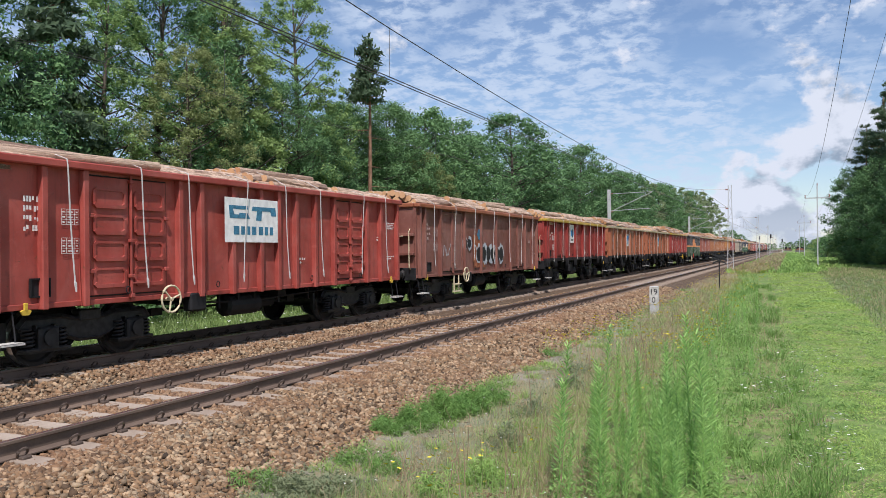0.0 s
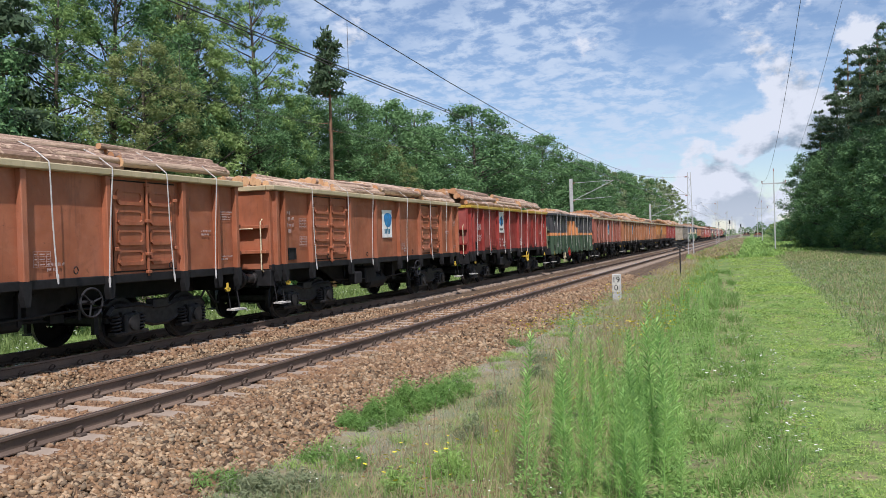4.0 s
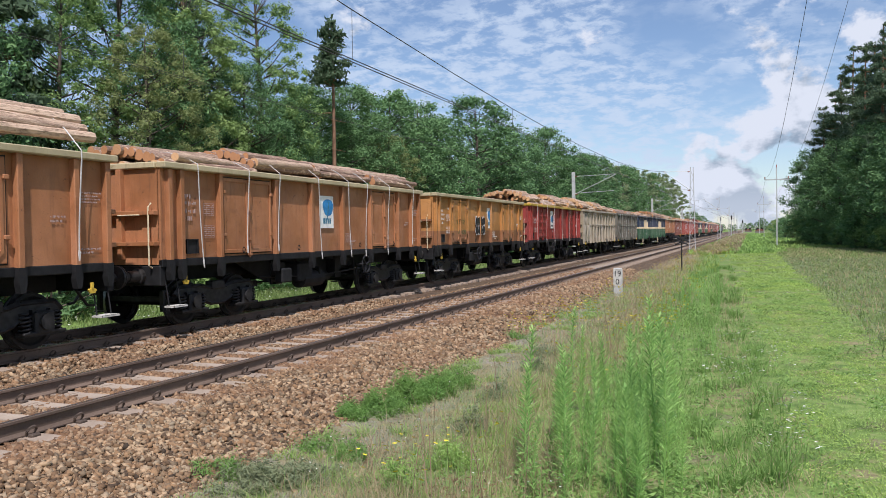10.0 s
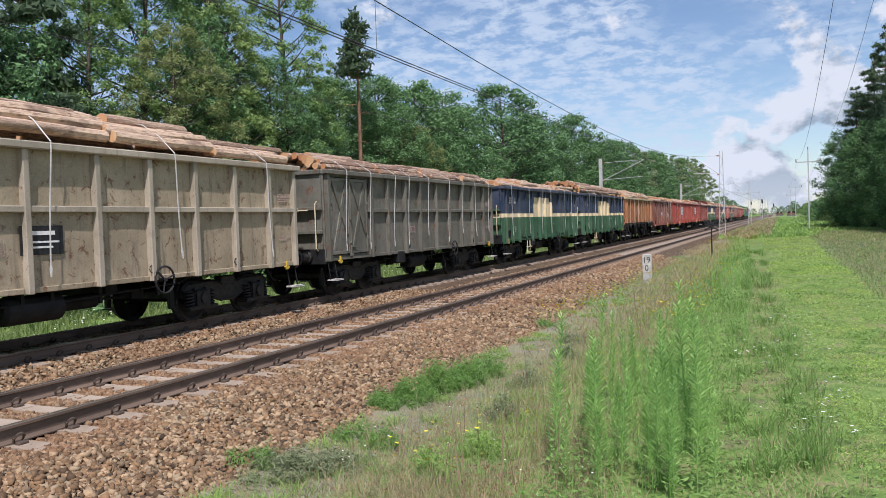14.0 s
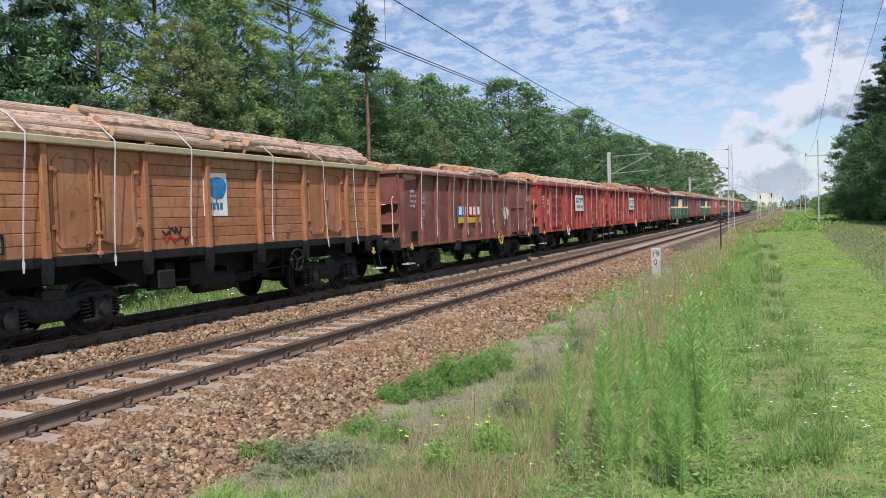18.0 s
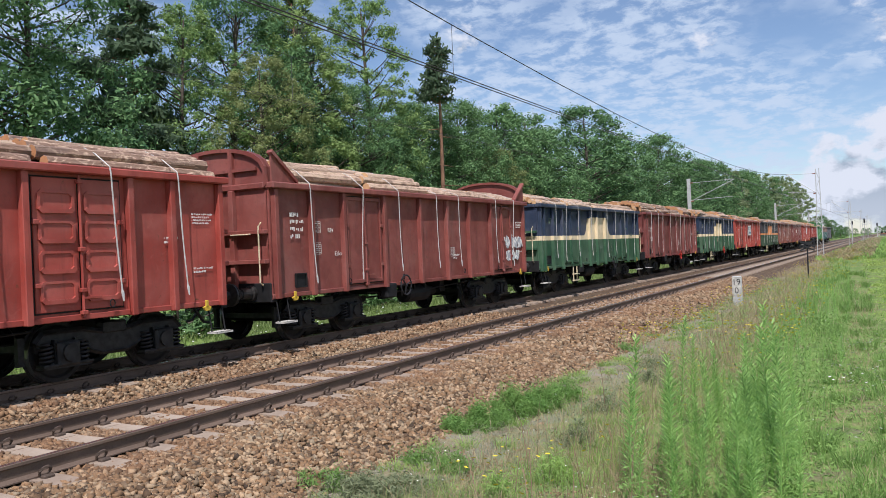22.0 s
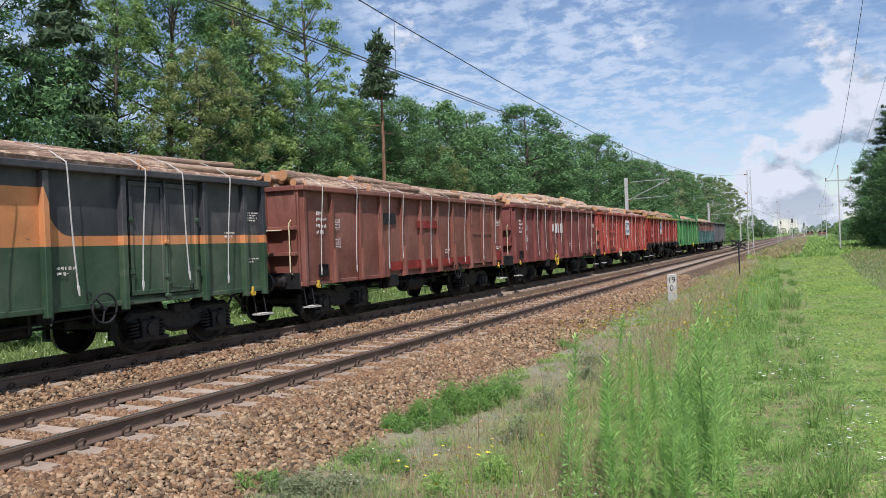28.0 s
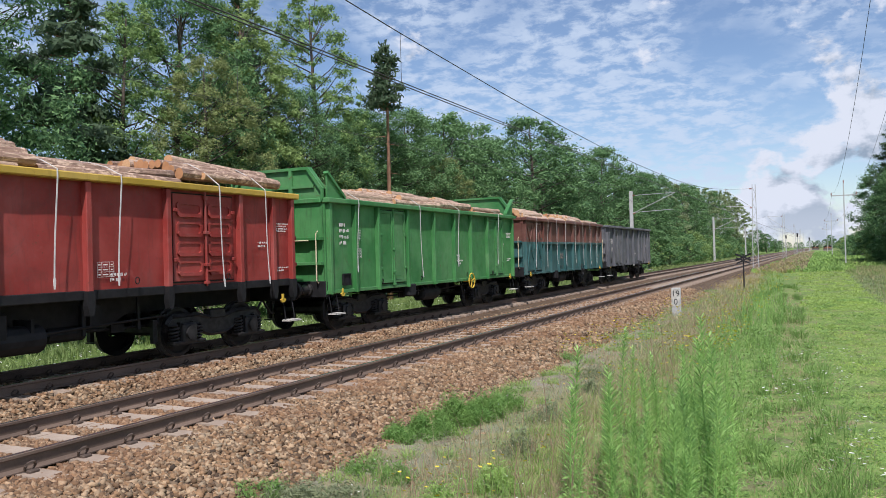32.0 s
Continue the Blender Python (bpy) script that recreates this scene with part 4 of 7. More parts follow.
def plant(kind, k, x, y, h, turn, wide=1.0):
    tm, cm = KINDS[kind][k % len(KINDS[kind])]
    base = {"shrub": 3.0, "tall_pine": 21.0}.get(kind, 12.0)
    s = h / base
    root = tagged(new({"near_maple": "maple_tree", "near_acacia": "acacia_tree", "far_tree": "forest_tree", "tall_pine": "pine_tree"}.get(kind, kind)), *LABELS[kind], "trees along the line")
    root.matrix_basis = pose(x, y, ground_z(x) - .05, 0, 0, turn) @ Matrix.Diagonal((s * wide, s * wide, s, 1))
    part("trunk", tm, root)
    part("crown", cm, root)


def forest():
    rng = random.Random(77)
    # the trees that stand out at the front of the western wood: y, x, height, kind
    front = [(11.4, -21.5, 15.5, "near_maple"), (15.6, -22.5, 14.6, "near_maple"), (20.5, -24.0, 13.0, "pine_tree"), (23.0, -23.8, 12.8, "near_acacia"), (24.6, -21.2, 10.6, "olive_tree"), (26.6, -24.5, 15.2, "near_maple"),
             (29.6, -23.4, 14.6, "near_acacia"), (31.8, -25.5, 15.0, "pine_tree"), (32.8, -22.6, 11.0, "near_maple"), (35.2, -23.4, 16.4, "near_acacia"), (36.8, -22.8, 9.6, "near_maple"), (39.2, -21.4, 13.9, "pine_tree"), (41.8, -24.2, 11.6, "near_maple"),
             (44.8, -23.2, 12.0, "near_maple"), (47.2, -21.6, 9.0, "olive_tree"), (50.8, -23.4, 12.6, "maple_tree"), (56.0, -23.4, 12.8, "maple_tree"), (61.6, -24.0, 12.2, "maple_tree"),
             (69.0, -23.0, 15.0, "maple_tree"), (77.0, -24.5, 13.0, "maple_tree"), (84.0, -23, 13.4, "maple_tree"), (95.4, -23, 15.4, "maple_tree"), (105, -24, 13.4, "maple_tree"), (113, -22.5, 13.8, "maple_tree"),
             (122, -23.5, 14.4, "maple_tree"), (131, -23, 15.0, "maple_tree"), (142, -23, 14.6, "birch_tree"), (153, -22.5, 15.0, "maple_tree"), (166, -23, 15.5, "maple_tree"), (183, -22.5, 16.2, "birch_tree"), (197, -22.5, 16.4, "maple_tree"),
             (212, -22.5, 17.4, "birch_tree"), (229, -22.5, 18.2, "birch_tree"), (246, -22.5, 18.0, "birch_tree"), (262, -22, 17.0, "birch_tree")]
    for i, (y, x, h, kind) in enumerate(front):
        wide = 1.0 if kind == "pine_tree" else rng.uniform(1.0, 1.15) if y < 40 else rng.uniform(1.18, 1.35)
        plant(kind, (0 if y == 39.2 else 1 + i % 2) if kind == "pine_tree" else i, x, y, h, rng.uniform(0, 360), wide * (1.08 if y == 69.0 else 1.0))
    for i in range(46):                                   # the rows behind
        y = 8 + i * 4.8 + rng.uniform(-1.5, 1.5)
        kind = rng.choice(("far_tree", "acacia_tree", "far_tree", "pine_tree") if y > 30 else ("acacia_tree", "pine_tree", "birch_tree"))
        if y < 34 and i:
            continue
        plant(kind, i if kind != "pine_tree" else 1 + i % 2, -29 + rng.uniform(-3, 2), y, rng.uniform(10.0, 11.8) + (1.0 if y > 48 else 0), rng.uniform(0, 360), 1.25)
    for i in range(20):
        y = 48 + i * 8 + rng.uniform(-3, 3)
        plant("far_tree", i, -38 + rng.uniform(-4, 4), y, rng.uniform(10, 12.5), rng.uniform(0, 360), 1.3)
    for i in range(58):                                   # shrubs that close the edge
        y = 12 + i * 3.6 + rng.uniform(-1.2, 1.2)
        if abs(y - 38.6) < 2.4:
            continue
        plant("shrub", i, -20.5 + rng.uniform(-1.5, 1), y, rng.uniform(2.4, 5.2) + (1.0 if y > 60 else 0), rng.uniform(0, 360), 1.35)
    for i in range(12):                                   # and the far end of the edge
        plant("shrub", i, -20.0 + rng.uniform(-1.5, 1.5), 220 + i * 4.4, rng.uniform(4.0, 6.5), rng.uniform(0, 360), 1.5)
    # trees behind and beside the camera, out of the picture
    for i in range(5):
        plant("far_tree", i, -24, -26 + i * 7, 13, i * 50, 1.2)
    # the eastern wood, whose corner comes nearest to the line: broad crowns in front, pines behind
    east = [(113, 7.4, 12.6, "maple_tree"), (108, 8.6, 11.2, "maple_tree"), (101, 9.4, 12.4, "maple_tree"), (94, 10.2, 11.6, "maple_tree"), (87, 11.2, 12.6, "maple_tree"), (80, 12.2, 11.6, "maple_tree"), (74, 13.2, 12.6, "maple_tree"), (68, 14.4, 12.0, "maple_tree"), (61, 15.6, 12.4, "maple_tree"),
            (112, 8.8, 17.0, "tall_pine"), (110, 10.4, 20.5, "tall_pine"), (104, 11.4, 22.5, "tall_pine"), (98, 12.0, 21.0, "tall_pine"), (90, 12.6, 22.0, "tall_pine"), (83, 13.2, 20.8, "tall_pine"), (76, 14.6, 21.0, "tall_pine"), (70, 15.8, 20.0, "tall_pine"), (106, 13.6, 23.0, "tall_pine"), (96, 14.6, 23.0, "tall_pine"), (86, 15.6, 22.0, "tall_pine"),
            (62, 17.6, 20.0, "tall_pine"), (52, 17.5, 16.0, "maple_tree"), (43, 19.0, 16.0, "maple_tree"), (120, 11.0, 19.0, "tall_pine"), (124, 10.0, 13.0, "maple_tree"), (118, 14.0, 15.0, "far_tree"), (100, 17.0, 16.0, "far_tree"), (84, 18.0, 16.0, "far_tree"), (70, 19.5, 15.0, "far_tree")]
    for i, (y, x, h, kind) in enumerate(east):
        plant(kind, i, x, y, h, rng.uniform(0, 360), 1.2 if kind != "tall_pine" else 1.0)
    for i in range(16):
        y = 64 + i * 3.2
        plant("shrub", i, 12.6 - (y - 70) * .130 + rng.uniform(-.5, .8), y, rng.uniform(2.2, 4.6), rng.uniform(0, 360), 1.3)
    for y, x, h in ((175, 6.6, 4.2), (182, 8.2, 5.0), (190, 10.0, 5.5), (210, 9.5, 5.5), (240, 8.0, 5.0)):
        plant("shrub", int(y), x, y, h, y, 1.4)
    # far trees across the end of the line
    for i in range(22):
        x = -70 + i * 7 + rng.uniform(-2, 2)
        plant("far_tree", i, x if abs(x + 9) > 9 else x + 20, 560 + rng.uniform(-30, 30), rng.uniform(6, 9.5), rng.uniform(0, 360), 1.5)
    for i in range(18):                                   # low wood on the horizon beyond the end of the rails
        plant("far_tree", i, -70 + i * 7 + rng.uniform(-2, 2), 930 + rng.uniform(-15, 15), rng.uniform(6.5, 10), rng.uniform(0, 360), 1.8)
    for y, x, h in ((392, -29.0, 7.5), (400, -25.0, 11.2), (398, -21.0, 9.0), (420, -18.5, 6.5)):
        plant("maple_tree", int(y), x, y, h, y * 3, 1.5)


forest()


# ---- grass and weeds ----
def blades(name, label, n, area, height, width, mat, seed, where=None, lean=0.35, cat="grass", clumps=None):
    """Single blades of grass, each a bent strip that tapers to a point."""
    rng = np.random.default_rng(seed)
    x0, x1, y0, y1 = area
    x = rng.uniform(x0, x1, n)
    y = y0 + (y1 - y0) * rng.uniform(0, 1, n) ** 1.7
    away = np.zeros((n, 2))
    if clumps:                                            # rosettes that spread from their middles
        many, radius = clumps
        cx, cy = rng.uniform(x0, x1, many), y0 + (y1 - y0) * rng.uniform(0, 1, many) ** 1.7
        size = radius * rng.uniform(.5, 1.5, many)
        pick = rng.integers(0, many, n)
        away = rng.normal(scale=1.0, size=(n, 2)) * size[pick][:, None]
        x, y = cx[pick] + away[:, 0], cy[pick] + away[:, 1]
    cl = np.array([noise.noise((a * .9, b * .7, seed)) for a, b in zip(x, y)])
    keep = rng.uniform(-.55, .35, n) < (cl if not clumps else cl * .3 + .3)
    if where is not None:
        keep &= where(x, y, rng.uniform(0, 1, n))
    x, y, cl, away = x[keep], y[keep], cl[keep], away[keep]
    n = len(x)
    z = np.array([ground_z(a) + bumps(a, b) for a, b in zip(x, y)]) - .01
    h = height * rng.uniform(.45, 1.15, n) * (1 + .5 * cl)
    w = width * rng.uniform(.7, 1.3, n) * (1 + y / 30)
    a, t = rng.uniform(0, 2 * np.pi, n), rng.uniform(0, 2 * np.pi, n)
    if clumps:
        a = np.arctan2(away[:, 1], away[:, 0]) + rng.normal(scale=.5, size=n)
    l = h * lean * rng.uniform(.2, 1.6, n)
    sx, sy = np.cos(t) * w / 2, np.sin(t) * w / 2
    bx, by = np.cos(a) * l, np.sin(a) * l
    v = np.empty((n, 5, 3))
    v[:, 0] = np.stack([x - sx, y - sy, z], -1)
    v[:, 1] = np.stack([x + sx, y + sy, z], -1)
    v[:, 2] = np.stack([x + bx * .35 + sx * .8, y + by * .35 + sy * .8, z + h * .6], -1)
    v[:, 3] = np.stack([x + bx * .35 - sx * .8, y + by * .35 - sy * .8, z + h * .6], -1)
    v[:, 4] = np.stack([x + bx, y + by, z + h * .97], -1)
    k = 5 * np.arange(n)[:, None]
    tri = np.concatenate([k + np.array([0, 1, 2]), k + np.array([0, 2, 3]), k + np.array([3, 2, 4])])
    tagged(new(name, from_arrays(name, v.reshape(-1, 3), tri, mat)), label, cat, kind="stuff")


def band(lo, hi, soft=.8, drift=.035, near=14.0):
    """A strip of the verge that runs nearly along the line and drifts towards it with distance."""
    def inside(x, y, r):
        u = x + drift * (y - near)
        return r < np.clip((u - lo) / soft, 0, 1) * np.clip((hi - u) / soft, 0, 1)
    return inside


def tufts(lo, hi, cut=.3):
    strip = band(lo, hi, .3)
    return lambda x, y, r: strip(x, y, r) & (np.sin(x * 2.9 + 1.7 * np.sin(y * .9)) * np.sin(y * 1.3 + 1.1 * x) + .5 * np.sin(5.1 * x + 3.3 * y) > cut)


def low_leaves(name, label, n, area, size, mat, seed, where, lift=.03):
    """Small leaves of creeping plants close to the soil."""
    rng = np.random.default_rng(seed)
    x0, x1, y0, y1 = area
    x, y = rng.uniform(x0, x1, n), y0 + (y1 - y0) * rng.uniform(0, 1, n) ** 1.8
    cl = np.array([noise.noise((a * 1.4, b * 1.1, seed)) + .6 * noise.noise((a * 5, b * 4, seed)) for a, b in zip(x, y)])
    keep = (rng.uniform(-.52, .45, n) < cl) & where(x, y, rng.uniform(0, 1, n))
    x, y, cl = x[keep], y[keep], cl[keep]
    n = len(x)
    p = np.stack([x, y, [ground_z(a) + bumps(a, b) for a, b in zip(x, y)]], -1)
    p[:, 2] += rng.uniform(0, lift, n) * (1 + np.clip(cl, 0, 1) * 1.5)
    a = rng.normal(size=(n, 3)) * np.array([1, 1, .45])
    a /= np.linalg.norm(a, axis=1)[:, None]
    b = np.cross(a, rng.normal(size=(n, 3)) * .5 + np.array([0, 0, 1.0]))
    b /= np.linalg.norm(b, axis=1)[:, None]
    s = (size * rng.uniform(.6, 1.4, n) * (1 + y / 28))[:, None]
    v = np.stack([p - a * s, p + b * s * .6, p + a * s], 1).reshape(-1, 3)
    tagged(new(name, from_arrays(name, v, np.arange(3 * n).reshape(-1, 3), mat)), label, "grass", kind="stuff")


def on_path(x, y, r):
    """The trodden path: its near edge drifts towards the line with distance."""
    edge = .12 - .034 * (y - 14) + .18 * np.sin(y * 1.3) + .10 * np.sin(y * 3.1)
    return (r < np.clip((x - edge) / .35, 0, 1)) & (r < np.clip((2.35 + .12 * np.sin(y * .9) - x) / .5, 0, 1))


def patchy(x, y, r):
    return on_path(x, y, r) & (np.sin(2.3 * x + 1.9 * np.sin(1.1 * y)) * np.sin(1.7 * y + .9 * x) + .4 * np.sin(4.7 * x - 2.9 * y) > .30)


# the trodden path
low_leaves("meadow_grass", "short bright yellow-green clover and grass on the path", 150000, (-1.2, 2.6, 5.5, 40), .013, M_PATH, 3, on_path)
blades("meadow_grass", "short bright green meadow grass", 60000, (-1.2, 2.6, 5.5, 36), .045, .006, M_PATH, 13, on_path, 1.2)
blades("meadow_grass", "short green meadow grass further off", 26000, (-3.4, 3.2, 30, 120), .08, .022, M_PATH, 4, on_path, .9)
low_leaves("low_weeds", "darker patches of clover on the path", 60000, (-.6, 2.6, 5.5, 34), .019, M_TUFT, 33, patchy, .07)
low_leaves("low_weeds", "withered leaves and dry spots on the path", 30000, (-.6, 2.6, 5.5, 30), .013, M_STRAW, 34, lambda x, y, r: np.sin(3.1 * x - 1.3 * y) * np.sin(2.2 * y + 2 * x) > .45, .03)
low_leaves("meadow_grass", "short grass where the viewer stands", 26000, (-2.0, 7, -8, 6), .016, M_PATH, 35, lambda x, y, r: r < 2)
# the edge of the path
blades("verge_grass", "dark tufts of rank green grass beside the path", 24000, (-2.8, .7, 7, 48), .26, .007, M_TUFT, 12, band(-1.0, .3, .5), .55, clumps=(190, .085))
blades("verge_grass", "scattered tufts of grass on the path", 7000, (-.4, 3.6, 6.5, 40), .08, .007, M_GRASS, 22, band(.2, 4.2, .2), .9, clumps=(200, .09))
low_leaves("low_weeds", "low green weeds on grey soil", 30000, (-1.2, 1.0, 5.5, 22), .018, M_TUFT, 14, band(-1.0, .6, .5), .12)
blades("dry_grass", "withered grass between path and weeds", 11000, (-2.0, .6, 6, 40), .16, .006, M_STRAW, 15, band(-.9, .4, .5), .9)
# the tall strip
low_leaves("low_weeds", "leafy undergrowth beneath the tall weeds", 34000, (-2.8, -.1, 5.5, 22), .022, M_TUFT, 36, band(-2.2, -.5, .3), .22)
blades("verge_grass", "tall fresh green verge grass", 4500, (-4.0, -.2, 8, 70), .27, .007, M_FRESH, 5, band(-2.1, -.45, .7), .6)
blades("verge_grass", "dark green clumps of tall grass on the verge", 6000, (-4.2, -.2, 10, 70), .38, .008, M_TUFT, 25, band(-1.9, -.4, .3), .45, clumps=(130, .13))
blades("verge_grass", "green grass further along the verge", 7000, (-5.0, -1.2, 18, 90), .26, .012, M_FRESH, 6, band(-2.4, -.6, .9), .6)
blades("dry_grass", "straw-coloured grass further along the verge", 9000, (-6.0, -1.6, 18, 90), .30, .010, M_STRAW, 26, band(-3.6, -1.2, .9), .6)
# the dry strip
blades("dry_grass", "straw-coloured dry grass", 64000, (-5.2, -.8, 5.5, 60), .22, .0045, M_STRAW, 7, band(-4.35, -1.1, 1.0), .8)
blades("dry_grass", "thin reddish dry grass with fine stalks", 5500, (-4.2, -1.4, 5.5, 34), .42, .003, M_STALK, 8, band(-3.3, -1.7, .7), .4)
blades("dry_stalks", "dead brown stalks of last year", 160, (-4.2, -1.4, 6, 24), .75, .006, M_STALK, 16, band(-3.8, -1.2, .4), .25)
blades("verge_grass", "thin green grass among the dry", 9000, (-4.4, -1.5, 6, 50), .26, .006, M_GRASS, 17, band(-3.6, -1.6, .7), .6)
# the gravelly strip
blades("sparse_grass", "sparse green tufts on gravel", 26000, (-5.2, -2.4, 5, 45), .12, .006, M_FRESH, 9, band(-4.9, -2.3, .3), .9, clumps=(260, .08))
low_leaves("low_weeds", "sparse grey-green weeds on gravel", 80000, (-5.2, -2.0, 5, 45), .013, M_SAGE, 18, band(-5.0, -2.2, .4), .09)
# the rough meadow
low_leaves("rough_grass", "low dull weeds of the rough meadow", 60000, (1.8, 9, 11, 60), .024, M_SAGE, 38, lambda x, y, r: r < np.clip((x - 1.9) / .4, 0, 1), .10)
blades("rough_grass", "rough brownish meadow grass", 36000, (1.7, 12, 12, 120), .20, .011, M_STRAW, 19, lambda x, y, r: r < np.clip((x - 2.0) / .7, 0, 1), .7)
blades("rough_grass", "rough dull green meadow grass", 60000, (1.7, 12, 12, 120), .20, .011, M_DULL, 20, lambda x, y, r: r < np.clip((x - 1.9) / .6, 0, 1), .6)
blades("far_grass", "grass far along the verge", 12000, (-5.2, 3, 75, 330), .34, .05, M_FRESH, 27, None, .5)
blades("far_grass", "dry grass far along the verge", 7000, (-4.8, -1, 75, 330), .44, .05, M_STRAW, 28, None, .5)
blades("far_grass", "dull meadow grass far off", 12000, (2, 16, 90, 330), .34, .06, M_GRASS, 29, None, .5)
blades("far_grass", "grass far off beyond the train", 12000, (-21, -14.2, 85, 330), .42, .06, M_DULL, 30, None, .5)
blades("far_grass", "green grass beyond the train", 52000, (-20, -14.0, 5, 90), .34, .02, M_DULL, 10, band(-20.5, -13.8, .4, 0), .5)


def tall_weed(seed, h):
    """An upright weed: one stem with many narrow leaves all round, denser at the tip."""
    rng = np.random.default_rng(seed)
    bm = bmesh.new()
    lean = rng.uniform(-.08, .08, 2)
    at = lambda u: np.array([lean[0] * u * u * h, lean[1] * u * u * h, h * u])
    tube(bm, [tuple(at(u)) for u in (0, .35, .7, 1)], .008, 5, radii=[.009, .007, .005, .002])
    n = int(120 * h / 1.1)
    vs, fs = [], []
    for k in range(n):
        u = .12 + .88 * (k / n) ** .85
        p = at(u)
        a = k * 2.4 + rng.uniform(-.3, .3)
        ln = .20 * (1.1 - .72 * u) * rng.uniform(.45, 1.45)
        d = np.array([math.cos(a), math.sin(a), .45 + .7 * u])
        d /= np.linalg.norm(d)
        s = np.array([-math.sin(a), math.cos(a), 0]) * .0090
        mid, tip = p + d * ln * .55, p + d * ln + np.array([0, 0, -.12 * ln])
        i = len(vs)
        vs += [p, mid + s, tip, mid - s]
        fs.append((i, i + 1, i + 2, i + 3))
    return as_mesh("stem", bm, M_WEED), from_arrays("leaves", np.array(vs), np.array(fs), M_WEED)


WEEDS = [tall_weed(700 + k, h) for k, h in enumerate((1.35, 1.2, 1.05, .9))]


def put_weed(k, x, y, s, turn):
    root = tagged(new("tall_weed"), "upright green weed with narrow leaves on the verge", "weed", "tall weeds on the verge")
    root.matrix_basis = pose(x, y, ground_z(x) + bumps(x, y) - .02, 0, 0, turn) @ Matrix.Diagonal((s, s, s, 1))
    part("stem", WEEDS[k][0], root)
    part("leaves", WEEDS[k][1], root)


def weeds():
    rng = random.Random(31)
    for i in range(80):                                  # the dense clump
        y = 6.3 + 3.6 * rng.random() ** 1.2
        x = -1.15 - .11 * (y - 7) + max(-.62, min(.62, rng.gauss(0, .34)))
        put_weed(rng.randrange(4), x, y, rng.choice((.4, .5, .6, .65, .75, .9)), rng.uniform(0, 360))
    for i in range(70):
        y = 9.5 + 26 * rng.random() ** 1.3
        put_weed(rng.randrange(4), -1.25 - .035 * (y - 14) + rng.gauss(0, .42), y, rng.uniform(.3, .65), rng.uniform(0, 360))
    for x, y, s in ((-1.95, 7.2, .98), (-1.85, 6.7, .8), (-1.45, 6.5, .9), (-.85, 7.6, 1.0), (-.70, 7.3, 1.05), (-.95, 8.6, 1.1), (-2.2, 10.3, .9), (-1.9, 9.4, .8)):
        put_weed(0, x, y, s, x * 90)


weeds()


def feathery_bush(name, x, y, w, h, n, seed, mat, label, fine=.0085):
    """A low clump of soft feathery green at the foot of the ballast."""
    rng = np.random.default_rng(seed)
    m = 26
    q, a = np.sqrt(rng.uniform(0, 1, m)), rng.uniform(0, 6.28, m)
    cs = np.stack([w * q * np.cos(a), w * .8 * q * np.sin(a), h * (1.05 - .75 * q) * rng.uniform(.25, 1, m)], -1)
    v, f = leaf_cloud(rng, cs, rng.uniform(.06, .15, m) * (.5 + h), n, fine, 1.2, 4.0)
    root = tagged(new(name), label, "bush", "green clumps beside the ballast")
    root.matrix_basis = pose(x, y, ground_z(x) - .02)
    part("leaves", from_arrays("leaves", v, f, mat), root)
    bm = bmesh.new()
    for c in cs:
        tube(bm, [(c[0] * .4, c[1] * .4, -.02), tuple(c)], .005, 4)
    part("stem", as_mesh("stem", bm, mat), root)


LUSH, THIN = "low feathery bright green clump beside the ballast", "low greyish green weed clump on gravel"
for x, y, w, h, n, k, mat in ((-4.55, 8.95, .30, .22, 3600, 1, M_BUSH), (-4.40, 9.25, .28, .36, 3400, 2, M_BUSH), (-4.25, 9.75, .26, .50, 3600, 17, M_BUSH), (-4.22, 10.1, .30, .34, 3000, 18, M_BUSH), (-4.12, 10.5, .28, .50, 3800, 8, M_BUSH), (-4.05, 11.1, .30, .36, 3000, 11, M_BUSH), (-4.7, 16.5, .25, .16, 1200, 3, M_BUSH),
                              (-4.75, 6.3, .26, .24, 1000, 4, M_BUSH), (-4.3, 6.2, .42, .20, 3000, 5, M_SAGE), (-3.95, 6.5, .40, .16, 2600, 12, M_SAGE), (-4.3, 7.5, .24, .18, 900, 13, M_BUSH), (-3.85, 7.3, .22, .22, 800, 14, M_BUSH),
                              (-3.3, 12.8, .25, .26, 900, 6, M_SAGE), (-2.95, 8.6, .22, .30, 800, 7, M_SAGE), (-3.2, 10.4, .24, .30, 900, 9, M_SAGE), (-3.6, 14.5, .3, .25, 900, 10, M_SAGE), (-2.7, 7.2, .2, .4, 700, 15, M_FRESH), (-3.0, 6.6, .2, .3, 700, 16, M_FRESH)):
    feathery_bush("feathery_bush", x, y, w, h, n, k, mat, THIN if mat is M_SAGE else LUSH)


